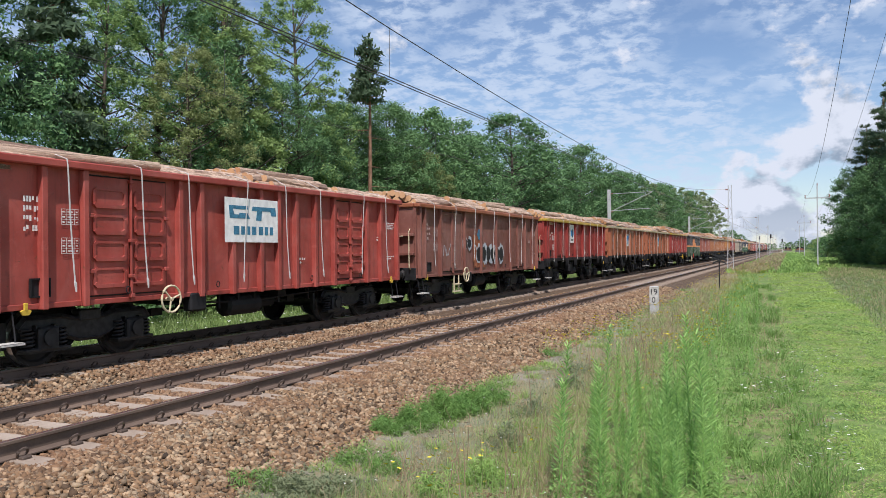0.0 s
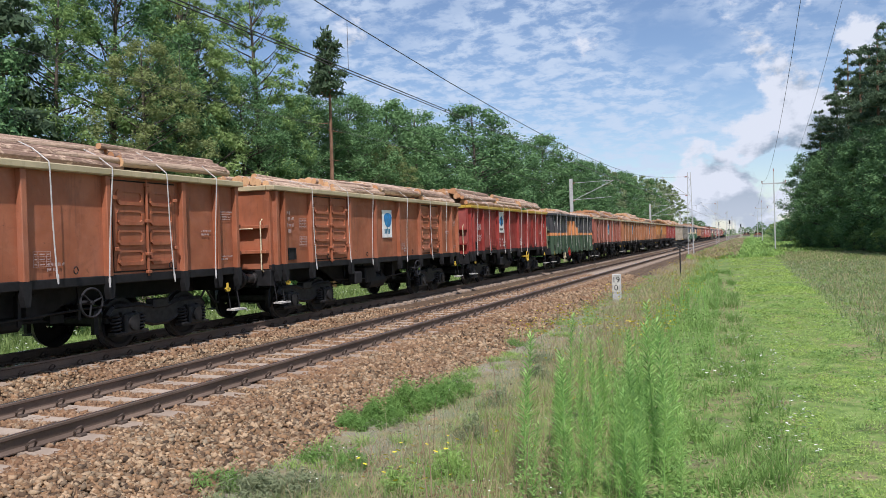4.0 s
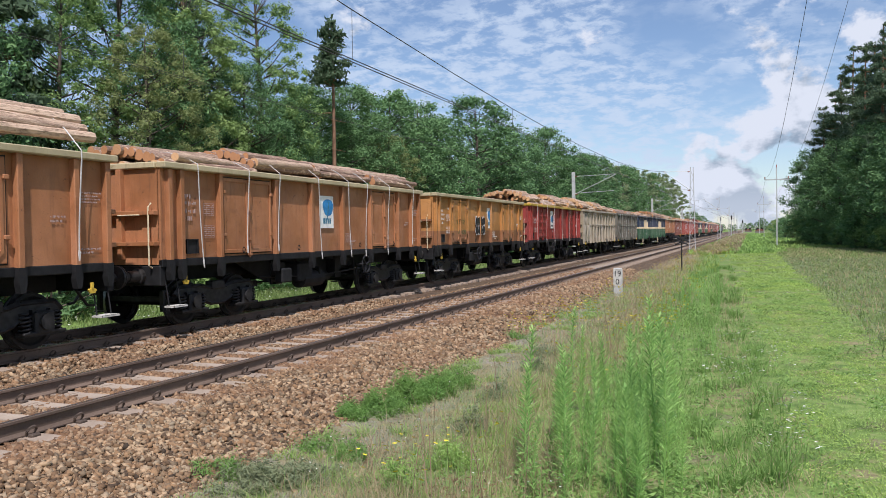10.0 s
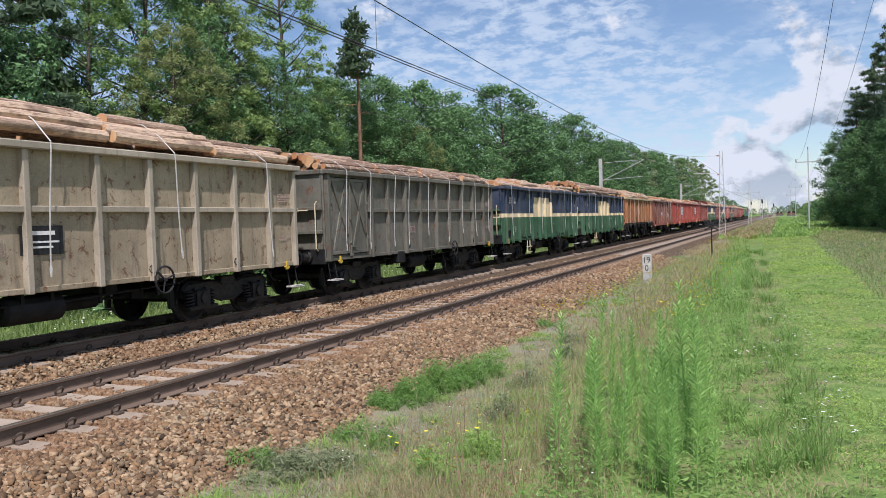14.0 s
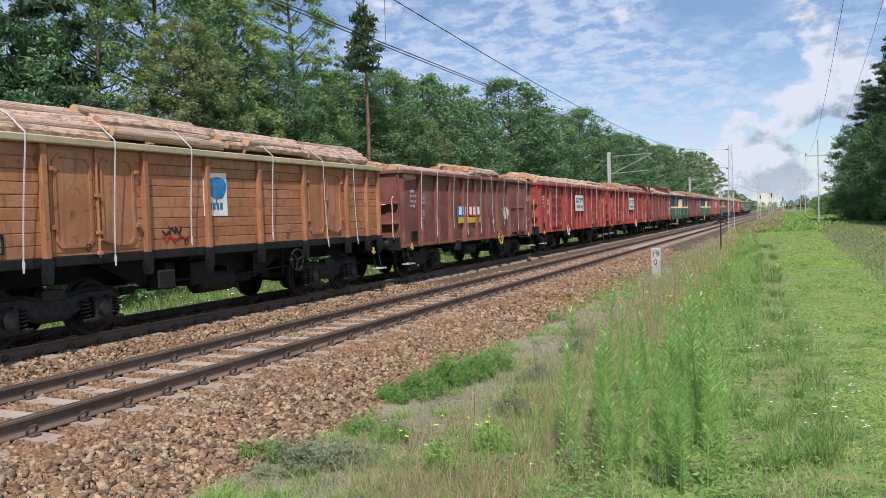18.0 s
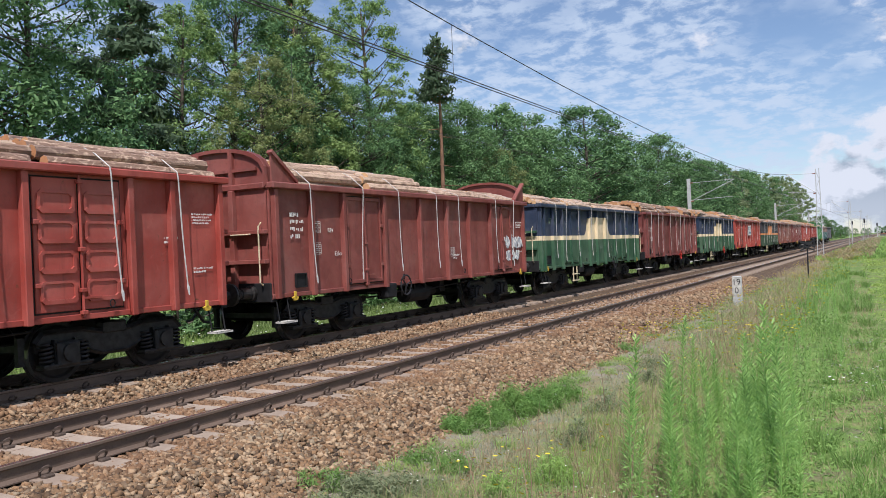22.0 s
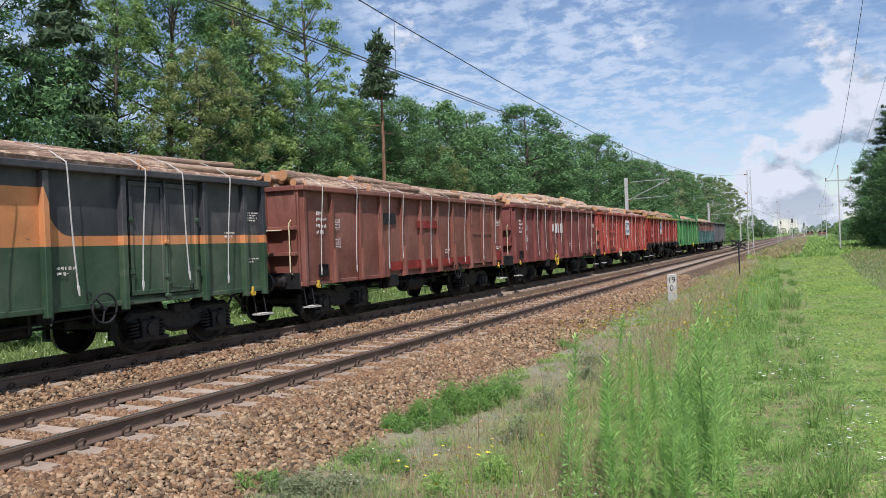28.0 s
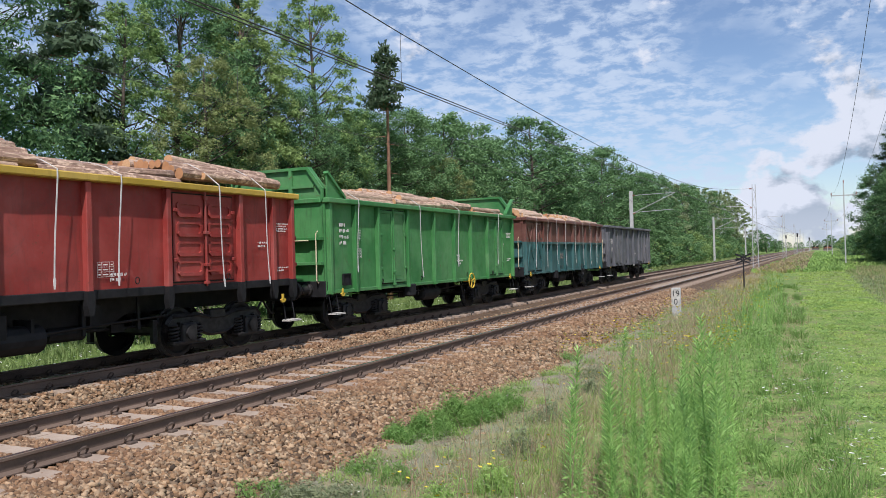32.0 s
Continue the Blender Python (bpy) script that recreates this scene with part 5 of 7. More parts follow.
def flowers(name, label, n, area, height, r, mat, seed, petals=6):
    rng = random.Random(seed)
    x0, x1, y0, y1 = area
    bm = bmesh.new()
    for _ in range(n):
        x, y = rng.uniform(x0, x1), y0 + (y1 - y0) * rng.random() ** 1.5
        if noise.noise((x * .8, y * .5, seed)) < -.05:
            continue
        z = ground_z(x) + bumps(x, y)
        h = height * rng.uniform(.6, 1.2)
        s = r * rng.uniform(.7, 1.2)
        tx, ty = rng.uniform(-.4, .4), rng.uniform(-.6, .1)
        vs = [bm.verts.new((x + s * math.cos(a), y + s * math.sin(a) * .8, z + h + s * (tx * math.cos(a) + ty * math.sin(a)))) for a in (2 * math.pi * k / petals for k in range(petals))]
        c = bm.verts.new((x, y, z + h - s * .3))
        for k in range(petals):
            bm.faces.new((vs[k], vs[(k + 1) % petals], c))
        a, b = bm.verts.new((x - .002, y, z)), bm.verts.new((x + .002, y, z))
        bm.faces.new((a, b, c)).material_index = 1
    tagged(new(name, as_mesh(name, bm, mat, M_WEED)), label, "flowers", kind="stuff")


flowers("daisies", "white daisies at the edge of the path", 420, (-.7, .6, 8, 17), .19, .021, M_PETAL, 41)
flowers("daisies", "small white daisies in the grass", 620, (-1.2, 3.6, 9, 45), .10, .016, M_PETAL, 45)
flowers("daisies", "white umbels on the bank beyond the train", 1500, (-17.5, -14.2, 6, 45), .36, .03, M_PETAL, 46)
flowers("daisies", "tiny white flowers on the verge", 1300, (-4.0, -.6, 6, 34), .30, .009, M_PETAL, 42)
flowers("yellow_flowers", "yellow flowers among dry grass", 230, (-3.5, -1.7, 6.0, 20), .42, .022, M_YPETAL, 43)
flowers("yellow_flowers", "yellow flowers far along the verge", 3600, (-4.9, -1.4, 16, 110), .46, .028, M_YPETAL, 44)
# ---- the train ----
HALF, WALL = 1.47, 1.355          # outer faces of the posts and of the side sheets
RED, BRIGHT = (0.385, 0.060, 0.043), (0.300, 0.026, 0.020)
BROWN, MAROON = (0.225, 0.078, 0.056), (0.200, 0.047, 0.042)
TAN, ORANGE, OCHRE = (0.400, 0.160, 0.062), (0.370, 0.115, 0.050), (0.500, 0.225, 0.060)
ROSE, GREY, OLIVE = (0.340, 0.105, 0.072), (0.410, 0.335, 0.225), (0.150, 0.150, 0.122)
NAVY, DEEP = (0.021, 0.043, 0.088), (0.028, 0.110, 0.055)
SLATE, MOSS = (0.040, 0.046, 0.055), (0.030, 0.078, 0.042)
GREEN, TEALC, STEEL = (0.040, 0.230, 0.060), (0.022, 0.120, 0.120), (0.110, 0.122, 0.140)
CREAM, PEACH = (0.80, 0.66, 0.43), (0.66, 0.27, 0.10)


def wheelset():
    def make():
        bm = bmesh.new()
        for s in (-1, 1):
            xs = [(0.71, 0.49), (0.735, 0.49), (0.745, 0.462), (0.855, 0.458)]
            prof = [(0.70, 0.0), (0.70, 0.40), *xs, (0.855, 0.40), (0.83, 0.36), (0.80, 0.15), (0.86, 0.12), (0.86, 0.0)]
            n = 24
            rings = []
            for k in range(n):
                a = 2 * math.pi * k / n
                rings.append([bm.verts.new((s * x, r * math.cos(a), r * math.sin(a))) for x, r in prof if r > 0])
            for k in range(n):
                p, q = rings[k], rings[(k + 1) % n]
                for j in range(len(p) - 1):
                    f = bm.faces.new((p[j], p[j + 1], q[j + 1], q[j]))
                    f.material_index = 1 if j == 3 else 0
            for a in range(6):
                t = a * math.pi / 3
                box(bm, s * 0.865 - 0.01, s * 0.865 + 0.01, 0.11 * math.cos(t) - 0.02, 0.11 * math.cos(t) + 0.02, 0.11 * math.sin(t) - 0.02, 0.11 * math.sin(t) + 0.02)
        tube(bm, [(-1.1, 0, 0), (1.1, 0, 0)], 0.085, 10)
        bmesh.ops.recalc_face_normals(bm, faces=bm.faces)
        return as_mesh("wheelset", bm, M_WHEEL, M_TREAD)
    return shared("wheelset", make)


def bogie_frame():
    def make():
        bm = bmesh.new()
        for s in (-1, 1):
            # pressed side frame, dropped in the middle
            outline = [(-1.36, 0.62), (-1.22, 0.76), (-0.56, 0.76), (-0.30, 0.70), (0.30, 0.70), (0.56, 0.76), (1.22, 0.76), (1.36, 0.62),
                       (1.28, 0.56), (1.16, 0.60), (0.64, 0.60), (0.44, 0.44), (0.22, 0.37), (-0.22, 0.37), (-0.44, 0.44), (-0.64, 0.60), (-1.16, 0.60), (-1.28, 0.56)]
            slab(bm, outline, s * 0.97 - 0.05, s * 0.97 + 0.05)
            # flanges along the upper and lower edges of the frame
            for (ya, za), (yb, zb2) in zip(outline[:7], outline[1:8]):
                tube(bm, [(s * 1.0, ya, za), (s * 1.0, yb, zb2)], 0.05, 4)
            for (ya, za), (yb, zb2) in zip(outline[10:15], outline[11:16]):
                tube(bm, [(s * 1.0, ya, za), (s * 1.0, yb, zb2)], 0.045, 4)
            box(bm, s * 0.96 - 0.10, s * 0.96 + 0.10, -0.22, 0.22, 0.66, 0.84, 0.02)
            for y in (-0.9, 0.9):
                box(bm, s * 1.0 - 0.10, s * 1.0 + 0.10, y - 0.20, y - 0.14, 0.40, 0.66)
                box(bm, s * 1.0 - 0.10, s * 1.0 + 0.10, y + 0.14, y + 0.20, 0.40, 0.66)
                box(bm, s * 1.02 - 0.10, s * 1.02 + 0.11, y - 0.40, y + 0.40, 0.235, 0.262)
                box(bm, s * 0.80 - 0.05, s * 0.80 + 0.03, y - 0.60, y - 0.50, 0.30, 0.72)
        box(bm, -1.0, 1.0, -0.2, 0.2, 0.45, 0.70, 0.03)
        for y in (-1.27, 1.27):
            box(bm, -0.95, 0.95, y - 0.05, y + 0.05, 0.48, 0.58)
        return as_mesh("bogie", bm, M_BOGIE)
    return shared("bogie", make)


def axle_box():
    def make():
        bm = bmesh.new()
        box(bm, -0.14, 0.11, -0.19, 0.19, -0.20, 0.17, 0.03)
        tube(bm, [(0.09, 0, 0), (0.15, 0, 0)], 0.13, 12)
        box(bm, -0.10, 0.10, -0.42, 0.42, -0.195, -0.15, 0.01)
        return as_mesh("axle_box", bm, M_BOGIE)
    return shared("axle_box", make)


def coil(name="spring"):
    def make():
        bm = bmesh.new()
        pts = [(0.085 * math.cos(a), 0.085 * math.sin(a), -0.14 + 0.31 * a / (10 * math.pi)) for a in np.linspace(0, 10 * math.pi, 41)]
        tube(bm, pts, 0.022, 5)
        return as_mesh("spring", bm, M_BOGIE, smooth=True)
    return shared("coil", make)


def buffer_mesh():
    def make():
        bm = bmesh.new()
        prof = [(0.0, 0.15), (0.10, 0.15), (0.12, 0.11), (0.36, 0.105), (0.37, 0.085), (0.54, 0.08), (0.56, 0.13), (0.585, 0.215), (0.61, 0.225), (0.625, 0.20), (0.635, 0.0)]
        n = 16
        rings = [[bm.verts.new((r * math.cos(2 * math.pi * k / n), y, r * math.sin(2 * math.pi * k / n))) for k in range(n)] for y, r in prof[:-1]]
        for a, b in zip(rings, rings[1:]):
            for k in range(n):
                bm.faces.new((a[k], a[(k + 1) % n], b[(k + 1) % n], b[k]))
        bm.faces.new(rings[-1])
        bmesh.ops.recalc_face_normals(bm, faces=bm.faces)
        return as_mesh("buffer", bm, M_BUFFER)
    return shared("buffer", make)


def hand_wheel(mat):
    def make():
        bm = bmesh.new()
        n = 20
        tube(bm, [(0, 0.24 * math.cos(2 * math.pi * k / n), 0.24 * math.sin(2 * math.pi * k / n)) for k in range(n + 1)], 0.02, 6, caps=False)
        for a in (0.3, 0.3 + 2 * math.pi / 3, 0.3 + 4 * math.pi / 3):
            tube(bm, [(0, 0, 0), (0, 0.24 * math.cos(a), 0.24 * math.sin(a))], 0.017, 5)
        tube(bm, [(-0.30, 0, 0), (0.03, 0, 0)], 0.035, 8)
        return as_mesh("brake_wheel", bm, mat)
    return shared(("handwheel", mat.name), make)


def door_leaf(style, w, z0, z1, mat):
    """A door leaf, y from 0 to w, its face at x = 0."""
    def make():
        bm = bmesh.new()
        h = z1 - z0
        if style == "press":                      # flat sheet with stamped shelves
            box(bm, -0.03, 0.0, 0, w, z0, z1, 0.008)
            for k in range(4):
                p, q, y0, y1, c = z0 + h * (0.06 + 0.225 * k), z0 + h * (0.23 + 0.225 * k), w * .09, w * .91, .055
                ring = [(y0 + c, p), (y1 - c, p), (y1, p + c), (y1, q - c), (y1 - c, q), (y0 + c, q), (y0, q - c), (y0, p + c)]
                t = (.07, .07, .045, .03, .03, .03, .045, .07)
                my, mz = (y0 + y1) / 2, (p + q) / 2
                inner = [(my + (a - my) * (1 - 2 * .045 / (y1 - y0)), mz + (b - mz) * (1 - 2 * .05 / (q - p)) + .012) for a, b in ring]
                for i in range(8):
                    j = (i + 1) % 8
                    slab(bm, [ring[i], ring[j], inner[j], inner[i]], 0.0, t[i] * .6)
        elif style == "oval":                     # one stamped panel with round corners
            box(bm, -0.03, 0.0, 0, w, z0, z1, 0.008)
            c = 0.10
            for a, b, x in ((0.07, 0.07, 0.022), (0.12, 0.12, 0.006)):
                y0, y1, p, q = a, w - a, z0 + b, z1 - b
                ring = [(y0 + c, p), (y1 - c, p), (y1, p + c), (y1, q - c), (y1 - c, q), (y0 + c, q), (y0, q - c), (y0, p + c)]
                if a < 0.1:
                    inner = [(y0 + .05 + c * .8, p + .05), (y1 - .05 - c * .8, p + .05), (y1 - .05, p + .05 + c * .8), (y1 - .05, q - .05 - c * .8),
                             (y1 - .05 - c * .8, q - .05), (y0 + .05 + c * .8, q - .05), (y0 + .05, q - .05 - c * .8), (y0 + .05, p + .05 + c * .8)]
                    for i in range(8):
                        j = (i + 1) % 8
                        slab(bm, [ring[i], ring[j], inner[j], inner[i]], 0.0, x)
        elif style == "frame" or style == "cross":
            box(bm, -0.03, 0.0, 0, w, z0, z1, 0.005)
            for r in ((0, .07, z0, z1), (w - .07, w, z0, z1), (.07, w - .07, z0, z0 + .08), (.07, w - .07, z1 - .08, z1)):
                box(bm, 0.0, 0.03, *r, 0.006)
            if style == "cross":
                slab(bm, [(.07, z0 + .08), (.17, z0 + .08), (w - .07, z1 - .14), (w - .07, z1 - .08), (w - .17, z1 - .08)], 0.0, 0.028)
                slab(bm, [(w - .17, z0 + .5), (w - .07, z0 + .5), (.17, z1 - .08), (.07, z1 - .08)], 0.0, 0.034)
        elif style == "window":
            box(bm, -0.03, 0.0, 0, w, z0, z1, 0.005)
            for r in ((0, .08, z0, z1), (w - .08, w, z0, z1), (.08, w - .08, z0, z0 + .08), (.08, w - .08, z1 - .08, z1), (.08, w - .08, z0 + h * .5, z0 + h * .5 + .07)):
                box(bm, 0.0, 0.03, *r, 0.006)
        return as_mesh("door_leaf", bm, mat)
    return shared(("leaf", style, round(w, 2), round(z0, 2), round(z1, 2), mat.name), make)


def bars(rows, mat, key):
    """Unreadable lettering: flat bars, rows of (y0, y1, z0, z1)."""
    def make():
        bm = bmesh.new()
        for y0, y1, z0, z1 in rows:
            box(bm, 0.0, 0.003, y0, y1, z0, z1)
        return as_mesh("marking", bm, mat)
    return shared(("bars", key, mat.name), make)


def text_block(lines, h, seed, mat):
    """A block of unreadable lines, each broken into words."""
    rng = random.Random(seed)
    rows = []
    for i, length in enumerate(lines):
        y, z = 0.0, -i * h * 1.7
        while y < length:
            wd = min(rng.uniform(0.6, 2.2) * h, length - y)
            e = y
            while e < y + wd - .2 * h:
                rows.append((e, min(e + .42 * h, y + wd), z - h * rng.choice((1, 1, .7)), z - h * rng.choice((0, 0, 0, .3))))
                e += .60 * h
            y += wd + 0.45 * h
    return bars(rows, mat, ("text", tuple(lines), h, seed))


def table_mark(mat):
    """The small ruled load table of a wagon."""
    rows = []
    for i in range(4):
        rows.append((0, 0.34, -0.08 * i, -0.08 * i + 0.006))
    for y in (0, 0.09, 0.25, 0.334):
        rows.append((y, y + 0.006, -0.24, 0.006))
    for i in range(3):
        for y, w in ((0.02, .05), (0.12, .10), (0.275, .04)):
            rows.append((y, y + w, -0.08 * i - 0.050, -0.08 * i - 0.030))
    return bars(rows, mat, "table")


def sign_plate(kind, w, h):
    def make():
        bm = bmesh.new()
        box(bm, 0, 0.008, -w / 2, w / 2, 0, h, 0.002)
        return as_mesh("sign_plate", bm, M_WHITE)
    return shared(("plate", kind, w, h), make)


def emblem(kind):
    """Trade marks as plain shapes in their colours."""
    def make():
        bm = bmesh.new()
        if kind == "rail":                         # two broad angular strokes
            slab(bm, [(-.50, .62), (-.06, .62), (-.10, .72), (-.40, .72), (-.44, .86), (-.10, .86), (-.10, .95), (-.52, .95)], .008, .012)
            slab(bm, [(-.30, .76), (-.10, .76), (-.14, .66), (-.30, .66)], .008, .012)
            slab(bm, [(.00, .95), (.54, .95), (.56, .72), (.44, .72), (.42, .84), (.22, .84), (.20, .58), (.08, .58), (.10, .84), (-.02, .84)], .008, .012)
            return as_mesh("emblem", bm, M_TEAL)
        n = 18
        if kind == "disc":
            slab(bm, [(.24 * math.cos(2 * math.pi * k / n), .62 + .24 * math.sin(2 * math.pi * k / n)) for k in range(n)], .008, .012)
            slab(bm, [(-.05, .34), (.02, .36), (.05, .70), (.10, .92), (.03, .90), (-.02, .66)], .0125, .0155, 1)
            slab(bm, [(.07, .38), (.11, .40), (.12, .70), (.16, .84), (.10, .80)], .0125, .0155, 1)
            return as_mesh("emblem", bm, M_BLUE, M_BLACK)
        ring = [(.05 + .24 * math.cos(a) * (1 + .12 * math.sin(3 * a)), .74 + .33 * math.sin(a) * (1 + .10 * math.cos(2 * a))) for a in (2 * math.pi * k / n for k in range(n))]
        slab(bm, ring, .008, .012)
        slab(bm, [(-.02, .30), (.02, .30), (.10, .92), (.07, .95)], .0125, .0145, 1)
        return as_mesh("emblem", bm, M_BLUE, M_TEAL)
    return shared(("emblem", kind), make)


def scrawl(seed, w, h, mat, loops=7, r=0.022):
    """Sprayed strokes as thin bent bars lying on the sheet."""
    def make():
        rng = random.Random(seed)
        bm = bmesh.new()
        lift = 0.0
        for k in range(loops):
            cy, ry = w * (k + .5) / loops, w / loops * .62
            tops = [rng.choice((.05, .15, .5, .85, .95)) * h for _ in range(5)]
            corners = [(cy + ry * (-1 + .5 * q + rng.uniform(-.3, .3)), z) for q, z in enumerate(tops)]
            pts = [corners[0]]
            for (ya, za), (yb, zb2), (yc, zc) in zip(corners, corners[1:], corners[2:]):
                pts += [(.25 * ya + .75 * yb, .25 * za + .75 * zb2), (.75 * yb + .25 * yc, .75 * zb2 + .25 * zc)]
            pts.append(corners[-1])
            for (y0, z0), (y1, z1) in zip(pts, pts[1:]):
                d = Vector((y1 - y0, z1 - z0))
                if d.length < 1e-4:
                    continue
                n = Vector((-d.y, d.x)).normalized() * r
                e = d.normalized() * r * .6
                slab(bm, [(y0 - e.x - n.x, z0 - e.y - n.y), (y1 + e.x - n.x, z1 + e.y - n.y), (y1 + e.x + n.x, z1 + e.y + n.y), (y0 - e.x + n.x, z0 - e.y + n.y)], lift, lift + .003)
                lift += .00012
        return as_mesh("graffiti", bm, mat)
    return shared(("scrawl", seed, w, mat.name), make)


def bubble(seed, w, h, mat, count=5, lift=0.0):
    """Fat sprayed letters as rounded flat shapes."""
    def make():
        rng = random.Random(seed)
        bm = bmesh.new()
        for k in range(count):
            cy, cz = w * (k + .5) / count, h * .5
            n = 14
            slab(bm, [(cy + w / count * .55 * math.cos(a) * rng.uniform(.75, 1.1), cz + h * .5 * math.sin(a) * rng.uniform(.8, 1.1))
                      for a in (2 * math.pi * i / n for i in range(n))], lift + 0.0004 * k, lift + 0.003 + 0.0004 * k)
        return as_mesh("graffiti", bm, mat)
    return shared(("bubble", seed, w, mat.name), make)


def side_sheet(L, z0, z1, mat, bulge, posts):
    """A side wall sheet between z0 and z1, slightly dented, or bulging between the posts."""
    def make():
        ny, nz = 56, 8
        cuts = sorted([-L, 0.0, *posts])
        bm = bmesh.new()
        front = []
        for i in range(ny + 1):
            y = -L + L * i / ny
            col = []
            for j in range(nz + 1):
                z = z0 + (z1 - z0) * j / nz
                v = (z - z0) / (z1 - z0)
                lo = max(c for c in cuts if c <= y + 1e-6)
                hi = min([c for c in cuts if c > y + 1e-6] or [0.0])
                u = (y - lo) / (hi - lo) if hi > lo else 0
                x = WALL + 0.012 * noise.noise((y * 1.4, z * 1.6, L)) * (4 * u * (1 - u)) * (4 * v * (1 - v)) * 2
                if bulge:
                    x += bulge * (4 * u * (1 - u)) ** 0.7 * math.sin(math.pi * min(1, v * 1.05)) ** 0.8
                col.append(bm.verts.new((x, y, z)))
            front.append(col)
        for a, b in zip(front, front[1:]):
            for j in range(nz):
                bm.faces.new((a[j], b[j], b[j + 1], a[j + 1])).smooth = True
        box(bm, WALL - 0.05, WALL - 0.025, -L, 0, z0, z1)
        return as_mesh("side_wall", bm, mat)
    return shared(("sheet", round(L, 2), z0, z1, mat.name, bulge, tuple(posts)), make)


def hash_of(*a):
    return int(sum((i + 1) * 7919 * float(v) for i, v in enumerate(a)) * 100) % 100003


def flip(me, key):
    """The same mesh turned to the far side of the wagon."""
    def make():
        m = me.copy()
        m.transform(Matrix.Diagonal((-1, 1, 1, 1)))
        m.flip_normals()
        return m
    return shared(("flip", key), make)


def wagon(L, c):
    """An open high-sided goods wagon, y from -L to 0; c describes it."""
    root = new("goods_wagon")
    body, rim = c["body"], c.get("rim", c["body"])
    black = c.get("sill", "black") == "black"
    zb = 1.36 if black else 1.02           # foot of the side sheets
    zt = c.get("top", 3.17)
    sillm = M_FRAME if black else c.get("lower", body)
    posts, doors = [p * L for p in c["posts"]], [(a * L, b * L) for a, b in c["doors"]]
    bulge = c.get("bulge", 0.0)
    wall = side_sheet(L, zb, zt - 0.06, body, bulge, tuple(round(p, 3) for p in posts))
    part("side_wall", wall, root)
    part("side_wall", flip(wall, ("w", wall.name)), root)
    part("floor", shared(("floor", round(L, 2)), lambda: boxes("floor", [(-1.31, 1.31, -L + .04, -.04, 1.20, 1.30)], M_FRAME)), root)
    lid = shared(("toprail", round(L, 2), zt, rim.name), lambda: boxes("top_rail", [(1.30, 1.525, -L - 0.03, 0.03, zt - 0.09, zt + 0.03)], rim, bevel=0.018))
    part("top_rail", lid, root)
    part("top_rail", flip(lid, ("t", lid.name)), root)
    endrail = shared(("endrail", zt, rim.name), lambda: boxes("end_rail", [(-1.30, 1.30, -0.08, 0.07, zt - 0.09, zt + 0.03)], rim, bevel=0.018))
    endwall = shared(("endwall", zb, zt, body.name), lambda: boxes("end_wall", [(-1.37, 1.37, -0.035, 0.0, zb - 0.1, zt - 0.07)], body))
    endpost = shared(("endpost", zb, zt, body.name), lambda: boxes("end_post", [(-0.06, 0.06, 0.0, 0.11, zb, zt - 0.09)], body, bevel=0.008))
    endbeam = shared(("endbeam", body.name), lambda: boxes("end_beam", [(-1.33, 1.33, 0.0, 0.15, -.04, .04)], body, bevel=0.008))
    for y, turn in ((0, 0), (-L, 180)):
        m = pose(0, y, 0, 0, 0, turn)
        for nm, me in (("end_wall", endwall), ("end_rail", endrail)):
            part(nm, me, root, at=m)
        for z in (1.66, 2.24):
            part("end_beam", endbeam, root, at=m @ pose(0, 0, z))
        for x in (-0.47, 0.47):
            part("end_post", endpost, root, at=m @ pose(x, 0, 0))
    # underframe
    sill = shared(("sill", round(L, 2), black, sillm.name), lambda: boxes("sill", [(1.30, 1.39, -L, 0, zb - 0.15 if black else 0.93, zb - 0.002)], sillm, bevel=0.01))
    part("sill", sill, root)
    part("sill", flip(sill, ("s", sill.name)), root)
    head = shared(("head", sillm.name), lambda: boxes("headstock", [(-1.36, 1.36, -0.12, 0.03, 0.86, 1.24)], M_FRAME, bevel=0.015))
    part("headstock", head, root)
    part("headstock", head, root, at=pose(0, -L, 0, 0, 0, 180))
    part("centre_beam", shared(("beam", round(L, 2)), lambda: boxes("centre_beam", [(-0.28, 0.28, -L + .2, -.2, 0.85, 1.2), (-.9, .9, -L * .62, -L * .60, .72, 1.1), (-.9, .9, -L * .40, -L * .38, .72, 1.1)], M_FRAME)), root)
    if black:
        belly = shared(("belly", round(L, 2)), lambda: belly_mesh(L))
        part("belly_beam", belly, root, "deep black beam below the floor")
    # posts
    low = 0.92 if not black else 1.28
    if c.get("deep"):
        low = 0.86
    bracket = shared("bracket", bracket_mesh)
    ribs = c.get("ribs", body)
    post = shared(("post", low, zt, ribs.name), lambda: boxes("post", [(WALL - 0.01, HALF, -0.055, 0.055, low, zt - 0.09)], ribs, bevel=0.012))
    gusset = shared(("gusset", body.name), lambda: gusset_mesh(body))
    for k, y in enumerate(posts):
        for s in (0, 1):
            m = pose(0, y, 0) if s == 0 else pose(0, y, 0, 0, 0, 180)
            if s == 0 and c.get("baked"):
                p = part("post", moved(post, y), root)
            else:
                p = part("post", post, root, at=m)
            if black:
                part("bracket", bracket, p)
            elif bulge and s == 0 and 0 < k < len(posts) - 1:
                part("gusset", gusset, p)
    # doors
    dm = c.get("door_paint", body)
